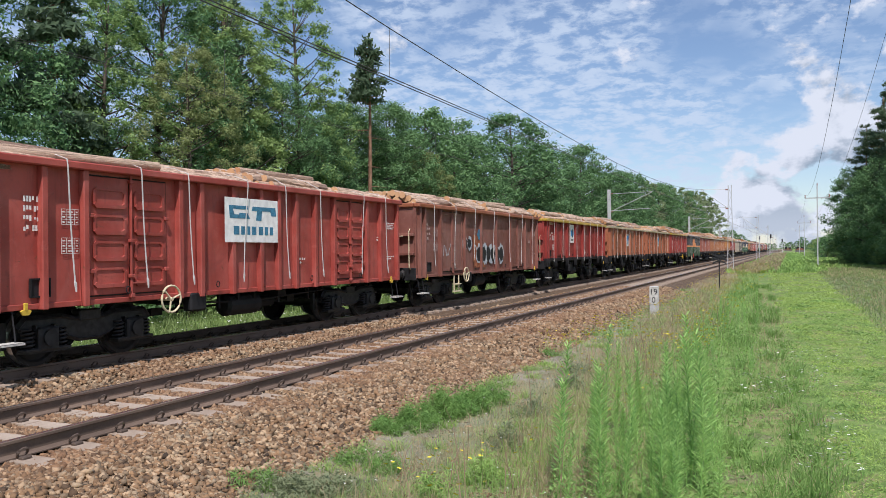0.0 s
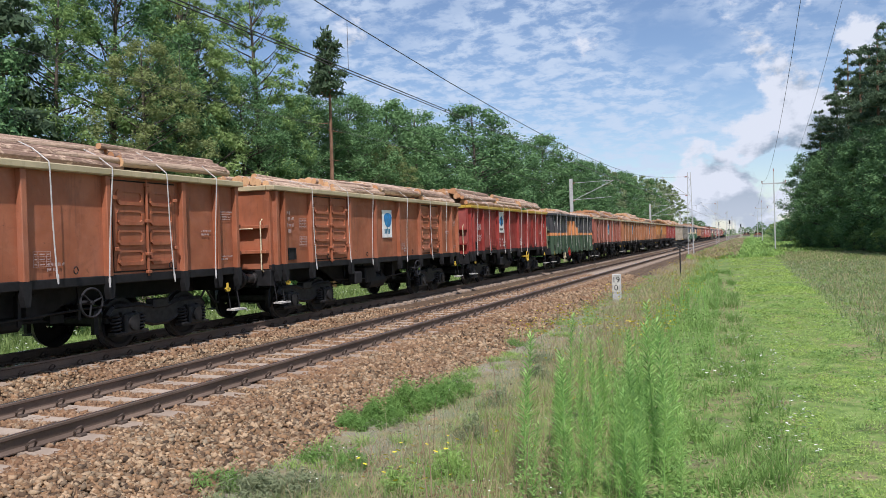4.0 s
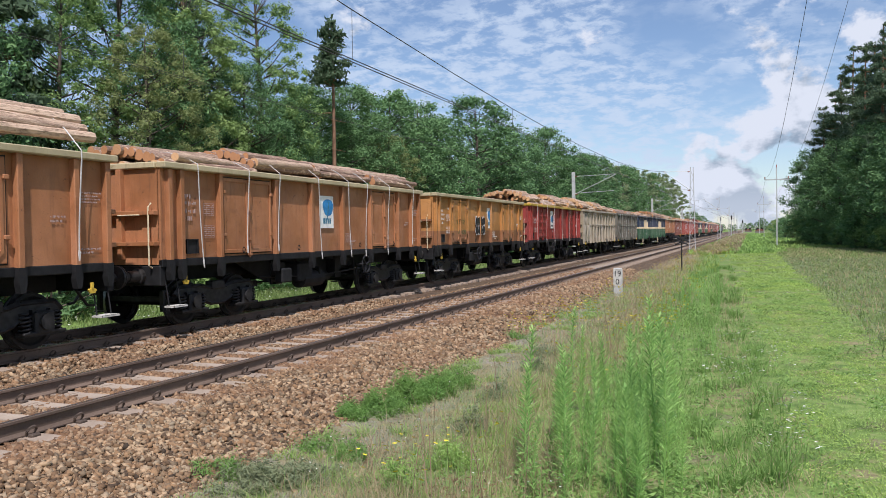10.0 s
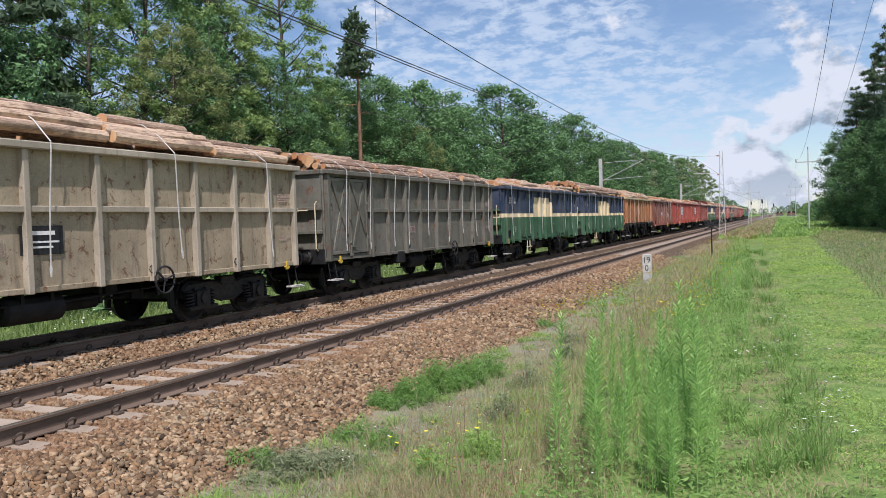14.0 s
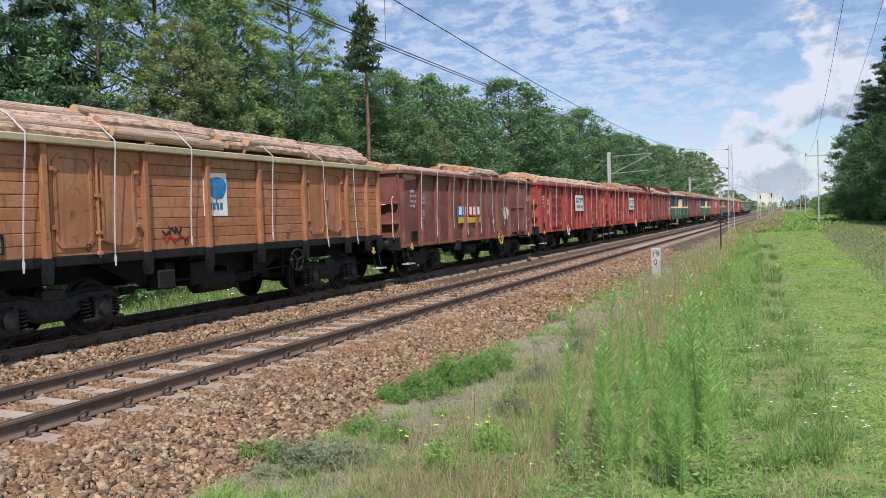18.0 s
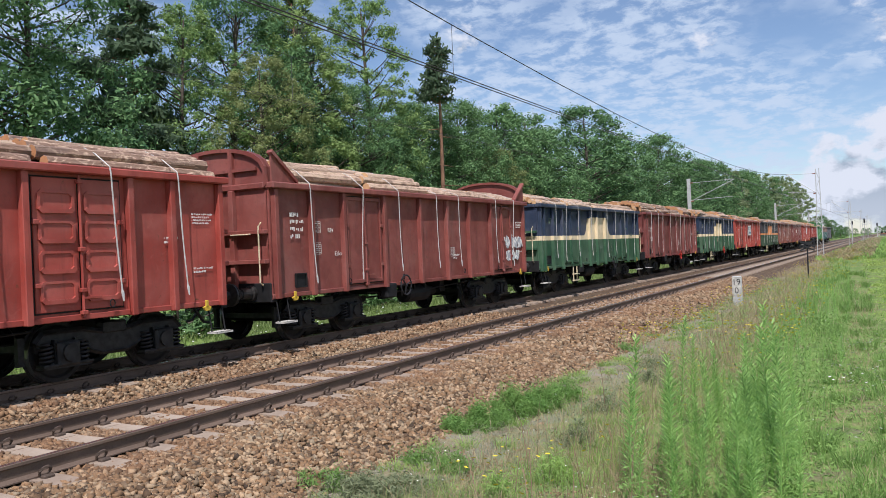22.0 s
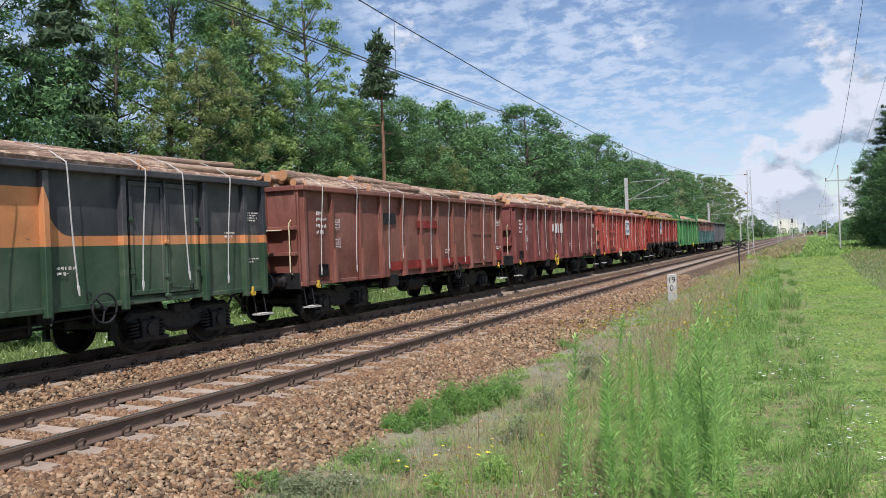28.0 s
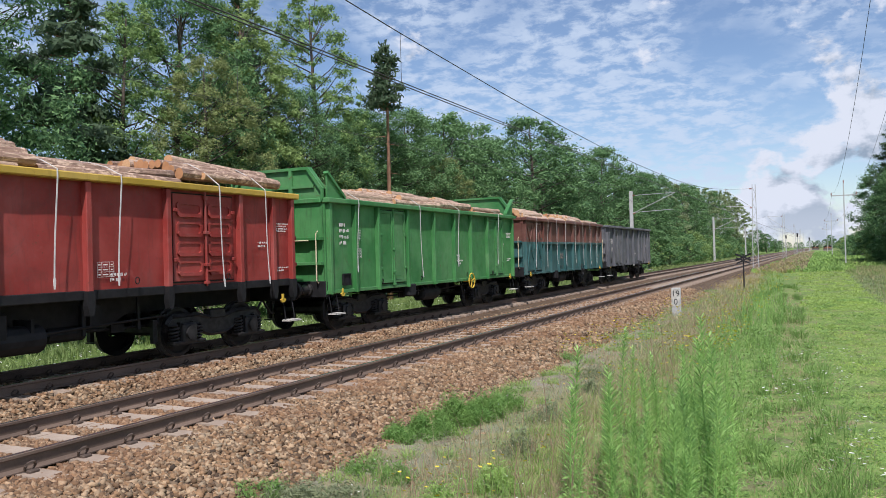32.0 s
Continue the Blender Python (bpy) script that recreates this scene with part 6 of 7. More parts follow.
    for a, b in doors:
        w = (b - a) / 2 - 0.015
        leaf = door_leaf(c["door"], w, zb + 0.06, zt - 0.16, dm)
        # an added black plate behind the leaves stands in for the shaded gap
        gap_plate = shared(("gap_plate", round(b - a, 2), round(zb, 2), zt), lambda: boxes("door_seal", [(-.01, .012, -.025, b - a + .025, zb + .035, zt - .135)], M_FRAME))
        part("door_seal", gap_plate, root, "dark plate standing in for the shaded gap round the door", at=pose(WALL + bulge * .9, a, 0))
        for k in (0, 1):
            ob = part("door_leaf", leaf, root, at=pose(WALL + 0.035 + bulge, a + k * (w + 0.03), 0))
            for z in (zb + 0.45, zb + 1.35):
                hg = shared(("hinge", body.name), lambda: boxes("hinge", [(0.0, 0.05, -0.05, 0.05, -0.035, 0.035)], body, bevel=0.01))
                part("hinge", hg, ob, at=pose(0, 0.02 if k == 0 else w - 0.02, z))
        bar = shared(("bar", zb, zt, dm.name), lambda: lock_bar(zb, zt, dm))
        part("lock_bar", bar, root, at=pose(WALL + 0.05 + bulge, (a + b) / 2, 0))
    # running gear
    for y in (-2.15, -L + 2.15):
        bg = part("bogie", bogie_frame(), root, "black cast steel two-axle bogie", at=pose(0, y, 0))
        for dy in (-0.9, 0.9):
            WHEELS.append((part("wheelset", wheelset(), bg, at=pose(0, dy, 0.46)), dy))
            part("axle_box", axle_box(), bg, at=pose(1.06, dy, 0.46))
            for e in (-0.30, 0.30):
                part("spring", coil(), bg, at=pose(1.04, dy + e, 0.44))
    for s in (-0.875, 0.875):
        part("buffer", buffer_mesh(), root, at=pose(s, 0.0, 1.05))
        part("buffer", buffer_mesh(), root, at=pose(s, -L, 1.05, 0, 0, 180))
    part("coupling", shared("coupling", coupling_mesh), root, at=pose(0, 0, 1.0))
    hose = shared("hose", hose_mesh)
    part("brake_hose", hose, root, at=pose(0.35, 0.03, 0.9))
    part("brake_hose", hose, root, at=pose(-0.35, -L - 0.03, 0.9, 0, 0, 180))
    # brakes and small fittings below the floor
    part("brake_cylinder", shared("cyl", lambda: cylinder_mesh()), root, at=pose(0.95, -L * 0.52, 0.66))
    part("brake_rigging", shared(("rig", round(L, 2)), lambda: rigging_mesh(L)), root)
    part("brake_wheel", hand_wheel(c.get("wheel", M_BLACK)), root, "brake hand wheel with three spokes", at=pose(1.50, -L * c.get("wheel_y", 0.34), 0.93))
    part("valve_box", shared("valve", lambda: boxes("valve_box", [(1.20, 1.42, -.22, .22, .66, 1.0)], M_FRAME, bevel=.03)), root, at=pose(0, -L * 0.66, 0))
    step = shared("step", step_mesh)
    part("step", step, root, at=pose(1.34, -0.28, 0.98))
    part("step", step, root, at=pose(1.34, -L + 0.28, 0.98))
    if c["door"] != "cross":
        part("label_holder", shared("holder", label_holder), root, "dark steel frame for the way-bill", at=pose(WALL + .012 + bulge * .4, -L * .945, zb + .10))
    if c.get("ladder"):
        part("ladder", shared("ladder", lambda: ladder_mesh(c["ladder"])), root, "short two-rung ladder below the door", at=pose(1.40, (doors[0][0] + doors[0][1]) / 2 + .3, zb - .20))
    rail = shared("handrail", handrail_mesh)
    part("handrail", rail, root, "bent round-bar shunter's handrail", at=pose(1.05, -L - 0.04, 0))
    hook = shared("hook", hook_mesh)
    for y in (-0.55, -L + 0.6):
        part("lashing_hook", hook, root, "yellow rope hook", at=pose(1.42, y, 0.90))
    for f in (0.18, 0.36, 0.62, 0.80):
        part("lashing_ring", shared("ring", ring_mesh), root, at=pose(1.43, -L * f, zb + 0.12))
    if c.get("raised"):
        hood = shared(("hood", body.name, c["raised"]), lambda: hood_mesh(body, zt, c["raised"]))
        part("end_hood", hood, root, "raised steel end wall with ribs", at=pose(0, 0, 0))
        part("end_hood", hood, root, "raised steel end wall with ribs", at=pose(0, -L, 0, 0, 0, 180))
    if c.get("boards"):
        n = 9
        step_z = (zt - .1 - zb) / n
        for k in range(n):
            brd = shared(("board", round(L, 2), k, body.name), lambda: boxes("board", [(WALL - .01, WALL + .028, -L + .02, -.02, zb + k * step_z + .006, zb + (k + 1) * step_z - .006)], body, bevel=.006))
            part("board", brd, root)
    if c.get("belt"):
        part("belt_rail", shared(("belt", round(L, 2), ribs.name), lambda: boxes("belt_rail", [(WALL - .01, HALF - 0.018, doors[0][1] + .05, -0.02, 2.14, 2.24)], ribs, bevel=.012)), root)
    # painted markings
    X = WALL + 0.022 + bulge
    mk = c.get("mark", M_MARK)

    def mark(me, y, z, x=X, name="marking", label=""):
        return part(name, me, root, label, at=pose(x, y, z))
    for kind, f, z, w, h in c.get("signs", ()):
        p = mark(sign_plate(kind, w, h), -L * f, z, HALF + 0.004 if kind == "rail" else WALL + 0.03, "sign_plate", "white plate with a blue trade mark")
        part("emblem", emblem(kind), p, "blue trade mark", at=Matrix.Diagonal((1, w / 1.2 if kind == "rail" else w / .62, h / 1.15, 1)))
        if kind == "rail":
            part("lettering", bars([(-.42, -.30, .2, .42), (-.26, -.16, .2, .42), (-.12, -.06, .2, .42), (-.02, .08, .2, .42), (.14, .24, .2, .42), (.28, .36, .2, .42), (.40, .48, .2, .42)], M_TEAL, "cargo"), p, at=pose(.009, 0, 0) @ Matrix.Diagonal((1, w / 1.2, h / 1.15, 1)))
        elif kind == "leaf":
            part("lettering", bars([(-.2, -.12, .12, .26), (-.09, -.02, .12, .26), (.02, .09, .12, .26), (.12, .2, .12, .26)], M_TEAL, "rsc"), p, at=pose(.009, 0, 0))
        else:
            part("lettering", bars([(-.22, -.12, .1, .2), (-.09, .0, .1, .2), (.03, .1, .1, .2), (.13, .22, .1, .2), (-.26, -.16, 1.0, 1.1), (-.13, -.04, 1.0, 1.1), (0, .1, 1.0, 1.1), (.13, .24, 1.0, 1.1)], M_BLACK, "rs"), p, at=pose(.009, 0, 0))
    for f, z, lines, h in c.get("texts", ()):
        tagged(mark(text_block(lines, h, hash_of(f, z, h), mk), -L * f, z), kind="stuff")
    for f, z in c.get("tables", ()):
        tagged(mark(table_mark(mk), -L * f, z), kind="stuff")
    for text, f, z, size in c.get("words", ()):
        mark(words(text, size, mk), -L * f, z)
    for make, f, z, lab in c.get("extra", ()):
        name = "graffiti" if "spray" in lab or "letters" in lab or "strokes" in lab else "painted_mark"
        mark(make(), -L * f, z, X + (0.006 if "field" in lab or "patch" in lab else 0.014), name, lab)
    return root


def moved(me, y):
    """A copy of a mesh set at y along the wagon, so that the painted band runs on over it."""
    def make():
        m = me.copy()
        m.transform(Matrix.Translation((0, y, 0)))
        return m
    return shared(("moved", me.name, round(y, 3)), make)


def bracket_mesh():
    bm = bmesh.new()
    slab(bm, [(-.075, 1.35), (.075, 1.35), (.075, 1.12), (.045, .96), (-.045, .96), (-.075, 1.12)], 1.36, 1.475)
    return as_mesh("bracket", bm, M_FRAME)


def label_holder():
    """A shallow sheet-steel frame that holds the way-bill."""
    bm = bmesh.new()
    box(bm, 0, .012, 0, .36, 0, .26)
    for r in ((0, .36, .25, .275), (0, .025, 0, .25), (.335, .36, 0, .25), (0, .36, -.015, .01)):
        box(bm, .012, .04, *r)
    return as_mesh("label_holder", bm, M_FRAME)


def ladder_mesh(mat):
    bm = bmesh.new()
    for y in (-.2, .2):
        box(bm, 0, .03, y - .02, y + .02, -.46, .1)
    for z in (-.44, -.20):
        box(bm, -.04, .12, -.2, .2, z, z + .03)
    return as_mesh("ladder", bm, mat)


def belly_mesh(L):
    bm = bmesh.new()
    for s in (-.62, .62):
        slab(bm, [(-L * .74, 1.2), (-L * .26, 1.2), (-L * .36, .66), (-L * .64, .66)], s - .02, s + .02)
        box(bm, s - .09, s + .09, -L * .64, -L * .36, .64, .67)
    box(bm, .70, 1.16, -L * .585, -L * .53, .62, 1.1, .04)
    return as_mesh("belly_beam", bm, M_FRAME)


def gusset_mesh(mat):
    bm = bmesh.new()
    slab(bm, [(-.055, .95), (.055, .95), (.03, 1.75), (-.03, 1.75)], HALF - .01, HALF + .06)
    return as_mesh("gusset", bm, mat)


def lock_bar(zb, zt, mat):
    bm = bmesh.new()
    tube(bm, [(0.02, 0, zb - 0.05), (0.02, 0, zt - 0.1)], 0.022, 6)
    for z in (zb + .02, zb + .35, zb + .95, zt - .2):
        box(bm, -0.01, 0.06, -0.05, 0.05, z - .03, z + .03, 0.008)
    box(bm, 0.02, 0.05, 0.0, 0.30, zb + .22, zb + .25)
    return as_mesh("lock_bar", bm, mat)


def coupling_mesh():
    bm = bmesh.new()
    tube(bm, [(0, 0, 0), (0, .25, .02), (0, .42, -.02)], .05, 8)
    for s in (-.06, .06):
        tube(bm, [(s, .30, 0), (s, .62, -.10), (s, .95, -.05)], .022, 6)
    tube(bm, [(-.12, .62, -.10), (.12, .62, -.10)], .035, 8)
    tube(bm, [(0, .9, -.03), (0, 1.22, 0)], .05, 8)
    return as_mesh("coupling", bm, M_BUFFER)


def hose_mesh():
    bm = bmesh.new()
    tube(bm, [(0, 0, 0), (0, .12, -.02), (0, .26, -.18), (0, .40, -.34), (0, .56, -.36)], .028, 6)
    return as_mesh("brake_hose", bm, M_BUFFER, smooth=True)


def cylinder_mesh():
    bm = bmesh.new()
    tube(bm, [(0, -.55, 0), (0, -.5, 0), (0, .5, 0), (0, .55, 0)], .22, 14, radii=[.15, .22, .22, .15])
    tube(bm, [(-.35, .9, -.02), (-.35, 1.6, -.02)], .13, 10)
    box(bm, -.2, .2, -.3, -.24, .1, .3)
    box(bm, -.2, .2, .24, .3, .1, .3)
    return as_mesh("brake_cylinder", bm, M_FRAME)


def rigging_mesh(L):
    bm = bmesh.new()
    tube(bm, [(1.1, -L + 3.6, .82), (1.1, -L * .5, .72), (1.1, -3.6, .82)], .02, 5)
    tube(bm, [(.5, -L + 3.5, .66), (.5, -3.5, .62)], .025, 5)
    for y in (-L + 4.2, -L * .58, -L * .42, -4.2):
        box(bm, 1.02, 1.06, y - .03, y + .03, .62, 1.2)
        box(bm, .45, .55, y - .15, y + .15, .56, .70)
    return as_mesh("brake_rigging", bm, M_FRAME)


def step_mesh():
    bm = bmesh.new()
    for y in (-.16, .16):
        tube(bm, [(0, y, 0), (.06, y, -.35), (.08, y, -.5)], .014, 5)
    box(bm, 0.0, .24, -.2, .2, -.54, -.50, .006, 1)
    return as_mesh("step", bm, M_FRAME, M_DIRTY)


def handrail_mesh():
    bm = bmesh.new()
    tube(bm, [(0.15, -.02, 1.2), (.15, -.10, 1.25), (.15, -.10, 2.35), (.15, -.02, 2.42)], .016, 6)
    tube(bm, [(-.55, -.02, 2.2), (-.55, -.12, 2.2), (-.05, -.12, 2.2), (-.05, -.02, 2.25)], .016, 6)
    return as_mesh("handrail", bm, M_CREAM)


def hook_mesh():
    bm = bmesh.new()
    box(bm, 0, .035, -.03, .03, .0, .14, .006)
    slab(bm, [(-.09, .02), (-.05, -.04), (.05, -.04), (.09, .02), (.05, .04), (-.05, .04)], 0.0, .035)
    return as_mesh("lashing_hook", bm, M_YELLOW)


def ring_mesh():
    bm = bmesh.new()
    tube(bm, [(.02, .045 * math.cos(a), .06 * math.sin(a)) for a in np.linspace(0, 2 * math.pi, 11)], .01, 5, caps=False)
    return as_mesh("lashing_ring", bm, M_FRAME)


def hood_mesh(mat, zt, kind):
    """A raised end: an upright panel with ribs and sloping cheeks."""
    bm = bmesh.new()
    h = 0.78
    if kind == "arch":
        top = [(-1.36, zt)] + [(1.36 * math.sin(a), zt + h * (math.cos(a) ** 0.55 if math.cos(a) > 0 else 0)) for a in np.linspace(-1.35, 1.35, 13)] + [(1.36, zt)]
    else:
        top = [(-1.36, zt), (-1.36, zt + .25), (-.95, zt + h), (.95, zt + h), (1.36, zt + .25), (1.36, zt)]
    prism(bm, top, -.06, -.02)
    for i in range(len(top) - 1):
        (x0, z0), (x1, z1) = top[i], top[i + 1]
        if abs(x1 - x0) + abs(z1 - z0) > .05 and z0 + z1 > 2 * zt + .1:
            prism(bm, [(x0, z0), (x1, z1), (x1 * .96, z1 - .07), (x0 * .96, z0 - .07)], -.13, .05)
    for x in (-.45, .45):
        box(bm, x - .05, x + .05, -.02, .05, zt, zt + h - .05)
    box(bm, -1.1, 1.1, -.02, .045, zt + .28, zt + .34)
    for s in (-1, 1):
        slab(bm, [(-.06, zt), (-.06, zt + .60), (-.75, zt + .06), (-.75, zt)], s * 1.40 - .02, s * 1.40 + .02)
        slab(bm, [(-.02, zt + .60), (-.06, zt + .66), (-.80, zt + .10), (-.80, zt + .03)], s * 1.40 - .07, s * 1.40 + .06)
    return as_mesh("end_hood", bm, mat)


# loads of logs
def log_mesh(k):
    def make():
        rng = random.Random(900 + k)
        bm = bmesh.new()
        n = 9
        rings = []
        bend, tap = rng.uniform(-.03, .03), rng.uniform(.8, .95)
        for i in range(6):
            u = i / 5
            r = 1 - (1 - tap) * u
            cx, cz = bend * math.sin(math.pi * u) * 2, rng.uniform(-.02, .02)
            rings.append([bm.verts.new((cx + r * rng.uniform(.88, 1.08) * math.cos(2 * math.pi * j / n), u - .5, cz + r * rng.uniform(.88, 1.08) * math.sin(2 * math.pi * j / n))) for j in range(n)])
        for a, b in zip(rings, rings[1:]):
            for j in range(n):
                bm.faces.new((a[j], a[(j + 1) % n], b[(j + 1) % n], b[j])).smooth = True
        bm.faces.new(rings[0]).material_index = 1
        bm.faces.new(rings[-1]).material_index = 1
        bmesh.ops.recalc_face_normals(bm, faces=bm.faces)
        return as_mesh("log", bm, M_LOG, M_CUT)
    return shared(("log", k), make)


def mound(x, top):
    return 3.22 + (top - 3.22) * max(0.0, 1 - (abs(x) / 1.44) ** 3.4)


def strap_mesh(top, seed):
    """One flat webbing strap, from the foot of one side over the heap to the other."""
    def make():
        rng = random.Random(seed)
        bm = bmesh.new()
        drift = rng.uniform(-.16, .16)
        low = rng.choice((1.30, 1.42, 1.55))
        pts = [(-1.55, 1.6), (-1.55, 3.22)] + [(x, mound(x, top - .10) + .03) for x in (-1.2, -.7, -.2, .3, .8, 1.2)] + [(1.54, 3.215), (1.55, 3.1), (1.52, 2.3), (1.515, 1.85), (1.52, low + .04), (1.525, low), (1.525, low - .03), (1.53, low - .14)]
        n = len(pts)
        rings = []
        for i, (x, z) in enumerate(pts):
            (xa, za), (xb, zb) = pts[max(0, i - 1)], pts[min(n - 1, i + 1)]
            d = Vector((xb - xa, 0, zb - za)).normalized()
            nn = Vector((-d.z, 0, d.x)) * .004
            y = drift * (3.2 - z) / 1.8 if x > 1.4 else 0.0
            w = (.024 if n - 4 < i < n - 1 else .011)
            rings.append([bm.verts.new((x + s * nn.x, y + t * w, z + s * nn.z)) for s, t in ((-1, -1), (-1, 1), (1, 1), (1, -1))])
        for p, q in zip(rings, rings[1:]):
            for k in range(4):
                bm.faces.new((p[k], p[(k + 1) % 4], q[(k + 1) % 4], q[k]))
        bm.faces.new(rings[0])
        bm.faces.new(rings[-1])
        bmesh.ops.recalc_face_normals(bm, faces=bm.faces)
        return as_mesh("strap", bm, M_STRAP)
    return shared(("strap", round(top, 2), seed), make)


def log_load(L, seed, stacks, top, nstraps, hood):
    """Stacks of logs heaped above the rim, tied down by straps."""
    rng = random.Random(seed)
    root = new("log_load")
    inner = L - (1.3 if hood else 0.25)
    start = -L + (0.65 if hood else 0.12)
    stacks += 1
    pieces = inner / stacks
    peaks = [top - rng.choice((0, .04, .10, .26)) for _ in range(stacks)]
    for s in range(stacks):
        y0 = start + s * pieces
        peak = peaks[s] - .05
        length = pieces * rng.uniform(.96, 1.02)
        thick = rng.choice((.078, .088, .098, .118))
        z = 3.0
        while z < peak + .05:
            x = -1.30 + rng.uniform(0, .06)
            while x < 1.28:
                r = thick * rng.choice((.78, .9, 1, 1, 1.1, 1.3))
                x += r
                if x + r > 1.33:
                    break
                lid = mound(x, peak)
                deep = lid - z
                if deep > r * .4 and x > -.5 and (deep < .16 or (s == 0 and deep < .75)) or (deep > r * .4 and x <= -.5 and deep < .09):
                    ln = length * rng.choice((.72, .86, .97, 1.02)) * rng.uniform(.94, 1.06)
                    mid = y0 + pieces / 2 + rng.uniform(-.22, .22)
                    if z - r < 3.22:
                        mid = min(max(mid, -L + .10 + ln / 2), -.10 - ln / 2)
                    m = pose(x, mid, z + rng.uniform(-.05, .05), rng.uniform(-1.6, 1.6), rng.uniform(0, 360), rng.uniform(-4.5, 4.5))
                    part("log", log_mesh(rng.randrange(5)), root, at=m @ Matrix.Diagonal((r, ln, r, 1)))
                x += r * .98
            z += thick * 1.62
    # the closely packed logs below the uppermost ones
    bm = bmesh.new()
    for s in range(stacks):
        y0 = start + s * pieces
        x = -1.22
        while x < 1.27:
            r = rng.uniform(.075, .115)
            a, b = y0 + rng.uniform(0, .12), y0 + pieces - rng.uniform(0, .10)
            z = mound(x, peaks[s]) - .16 + rng.uniform(-.03, .03)
            tube(bm, [(x, a, z), (x + rng.uniform(-.05, .05), (a + b) / 2, z + rng.uniform(-.02, .02)), (x + rng.uniform(-.06, .06), b, z + rng.uniform(-.03, .03))], r, 8)
            bm.faces.ensure_lookup_table()
            bm.faces[-1].material_index = bm.faces[-2].material_index = 1
            x += r * 1.7
    box(bm, -1.3, 1.3, start + .25, start + inner - .25, 1.34, 3.06)
    packed = part("packed_layer", as_mesh("packed_layer", bm, M_LOG, M_CUT), root)
    tagged(packed, "packed lower layer of pine logs", kind="stuff")
    for k in range(nstraps):
        f = (k + .5 + rng.uniform(-.22, .22)) / nstraps
        y = -L + .3 + (L - .6) * f
        part("strap", strap_mesh(peaks[min(stacks - 1, max(0, int((y - start) / pieces)))], rng.randrange(5)), root, "white webbing lashing strap", at=pose(0, y, 0))
    return root


P8 = (-.985, -.958, -.861, -.696, -.567, -.436, -.301, -.147, -.064, -.012)
D8 = ((-.851, -.709), (-.288, -.162))
PN = (-.99, -.964, -.898, -.822, -.672, -.575, -.50, -.416, -.300, -.148, -.057, -.010)
DN = ((-.813, -.684), (-.289, -.162))
PG = (-.99, -.928, -.868, -.700, -.655, -.582, -.510, -.460, -.407, -.345, -.278, -.150, -.089, -.010)
DG = ((-.860, -.725), (-.268, -.162))
PX = (-.99, -.807, -.726, -.633, -.547, -.445, -.355, -.265, -.175, -.085, -.012)
DX = ((-.980, -.825),)
PV = (-.99, -.90, -.80, -.715, -.62, -.53, -.44, -.35, -.245, -.08, -.012)
DV = ((-.235, -.092),)
PE = (-.99, -.90, -.81, -.68, -.545, -.43, -.325, -.21, -.012)
MARKS = [(.952, 2.62, (.34, .42, .40, .30), .085), (.40, 1.62, (.35, .22), .05), (.055, 2.55, (.5, .42, .46, .4), .03), (.055, 1.62, (.45, .3), .035), (.10, 2.15, (.3, .24), .04)]
TABS = [(.90, 2.45), (.90, 2.0), (.42, 1.80)]


def spec(kind, colour, **kw):
    """The looks of one wagon."""
    if kind == "eaos":          # black sole bar with brackets
        c = dict(body=paint(colour), posts=P8, doors=D8, door="oval", sill="black", texts=MARKS, tables=TABS)
    elif kind == "gt":          # painted down to the sole bar
        c = dict(body=paint(colour), posts=PG, doors=DG, door="press", sill="paint", wheel=M_CREAM, wheel_y=.66, texts=MARKS, tables=TABS[:2])
    elif kind == "band":
        up, lo, band = colour
        lv = livery(up, lo, band, 1.93, 2.09, kw.get("dome", -6.65), 1.80, 2.82)
        c = dict(body=lv, rim=paint(up), posts=PN, doors=DN, door="frame", sill="paint", deep=True, baked=True, texts=MARKS[1:], tables=[(.92, 2.75), (.88, 2.75), (.88, 1.55)], wheel=M_BLACK, ladder=M_CREAM)
    elif kind == "belt":
        c = dict(body=paint(colour, 1.5), posts=PX, doors=DX, door="cross", sill="paint", belt=True, texts=MARKS[2:], tables=[(.60, 1.75)], mark=M_FADED)
    elif kind == "bulge":
        c = dict(body=paint(colour, .8), posts=PV, doors=DV, door="window", sill="paint", bulge=.05, texts=MARKS, tables=TABS[:2])
    else:                       # smooth, few posts
        c = dict(body=paint(colour), posts=PE, doors=((-.61, -.55),) if kind == "none" else ((-.80, -.69), (-.20, -.09)), door="frame", sill="paint", texts=MARKS, tables=TABS)
    c.update(kw)
    return c


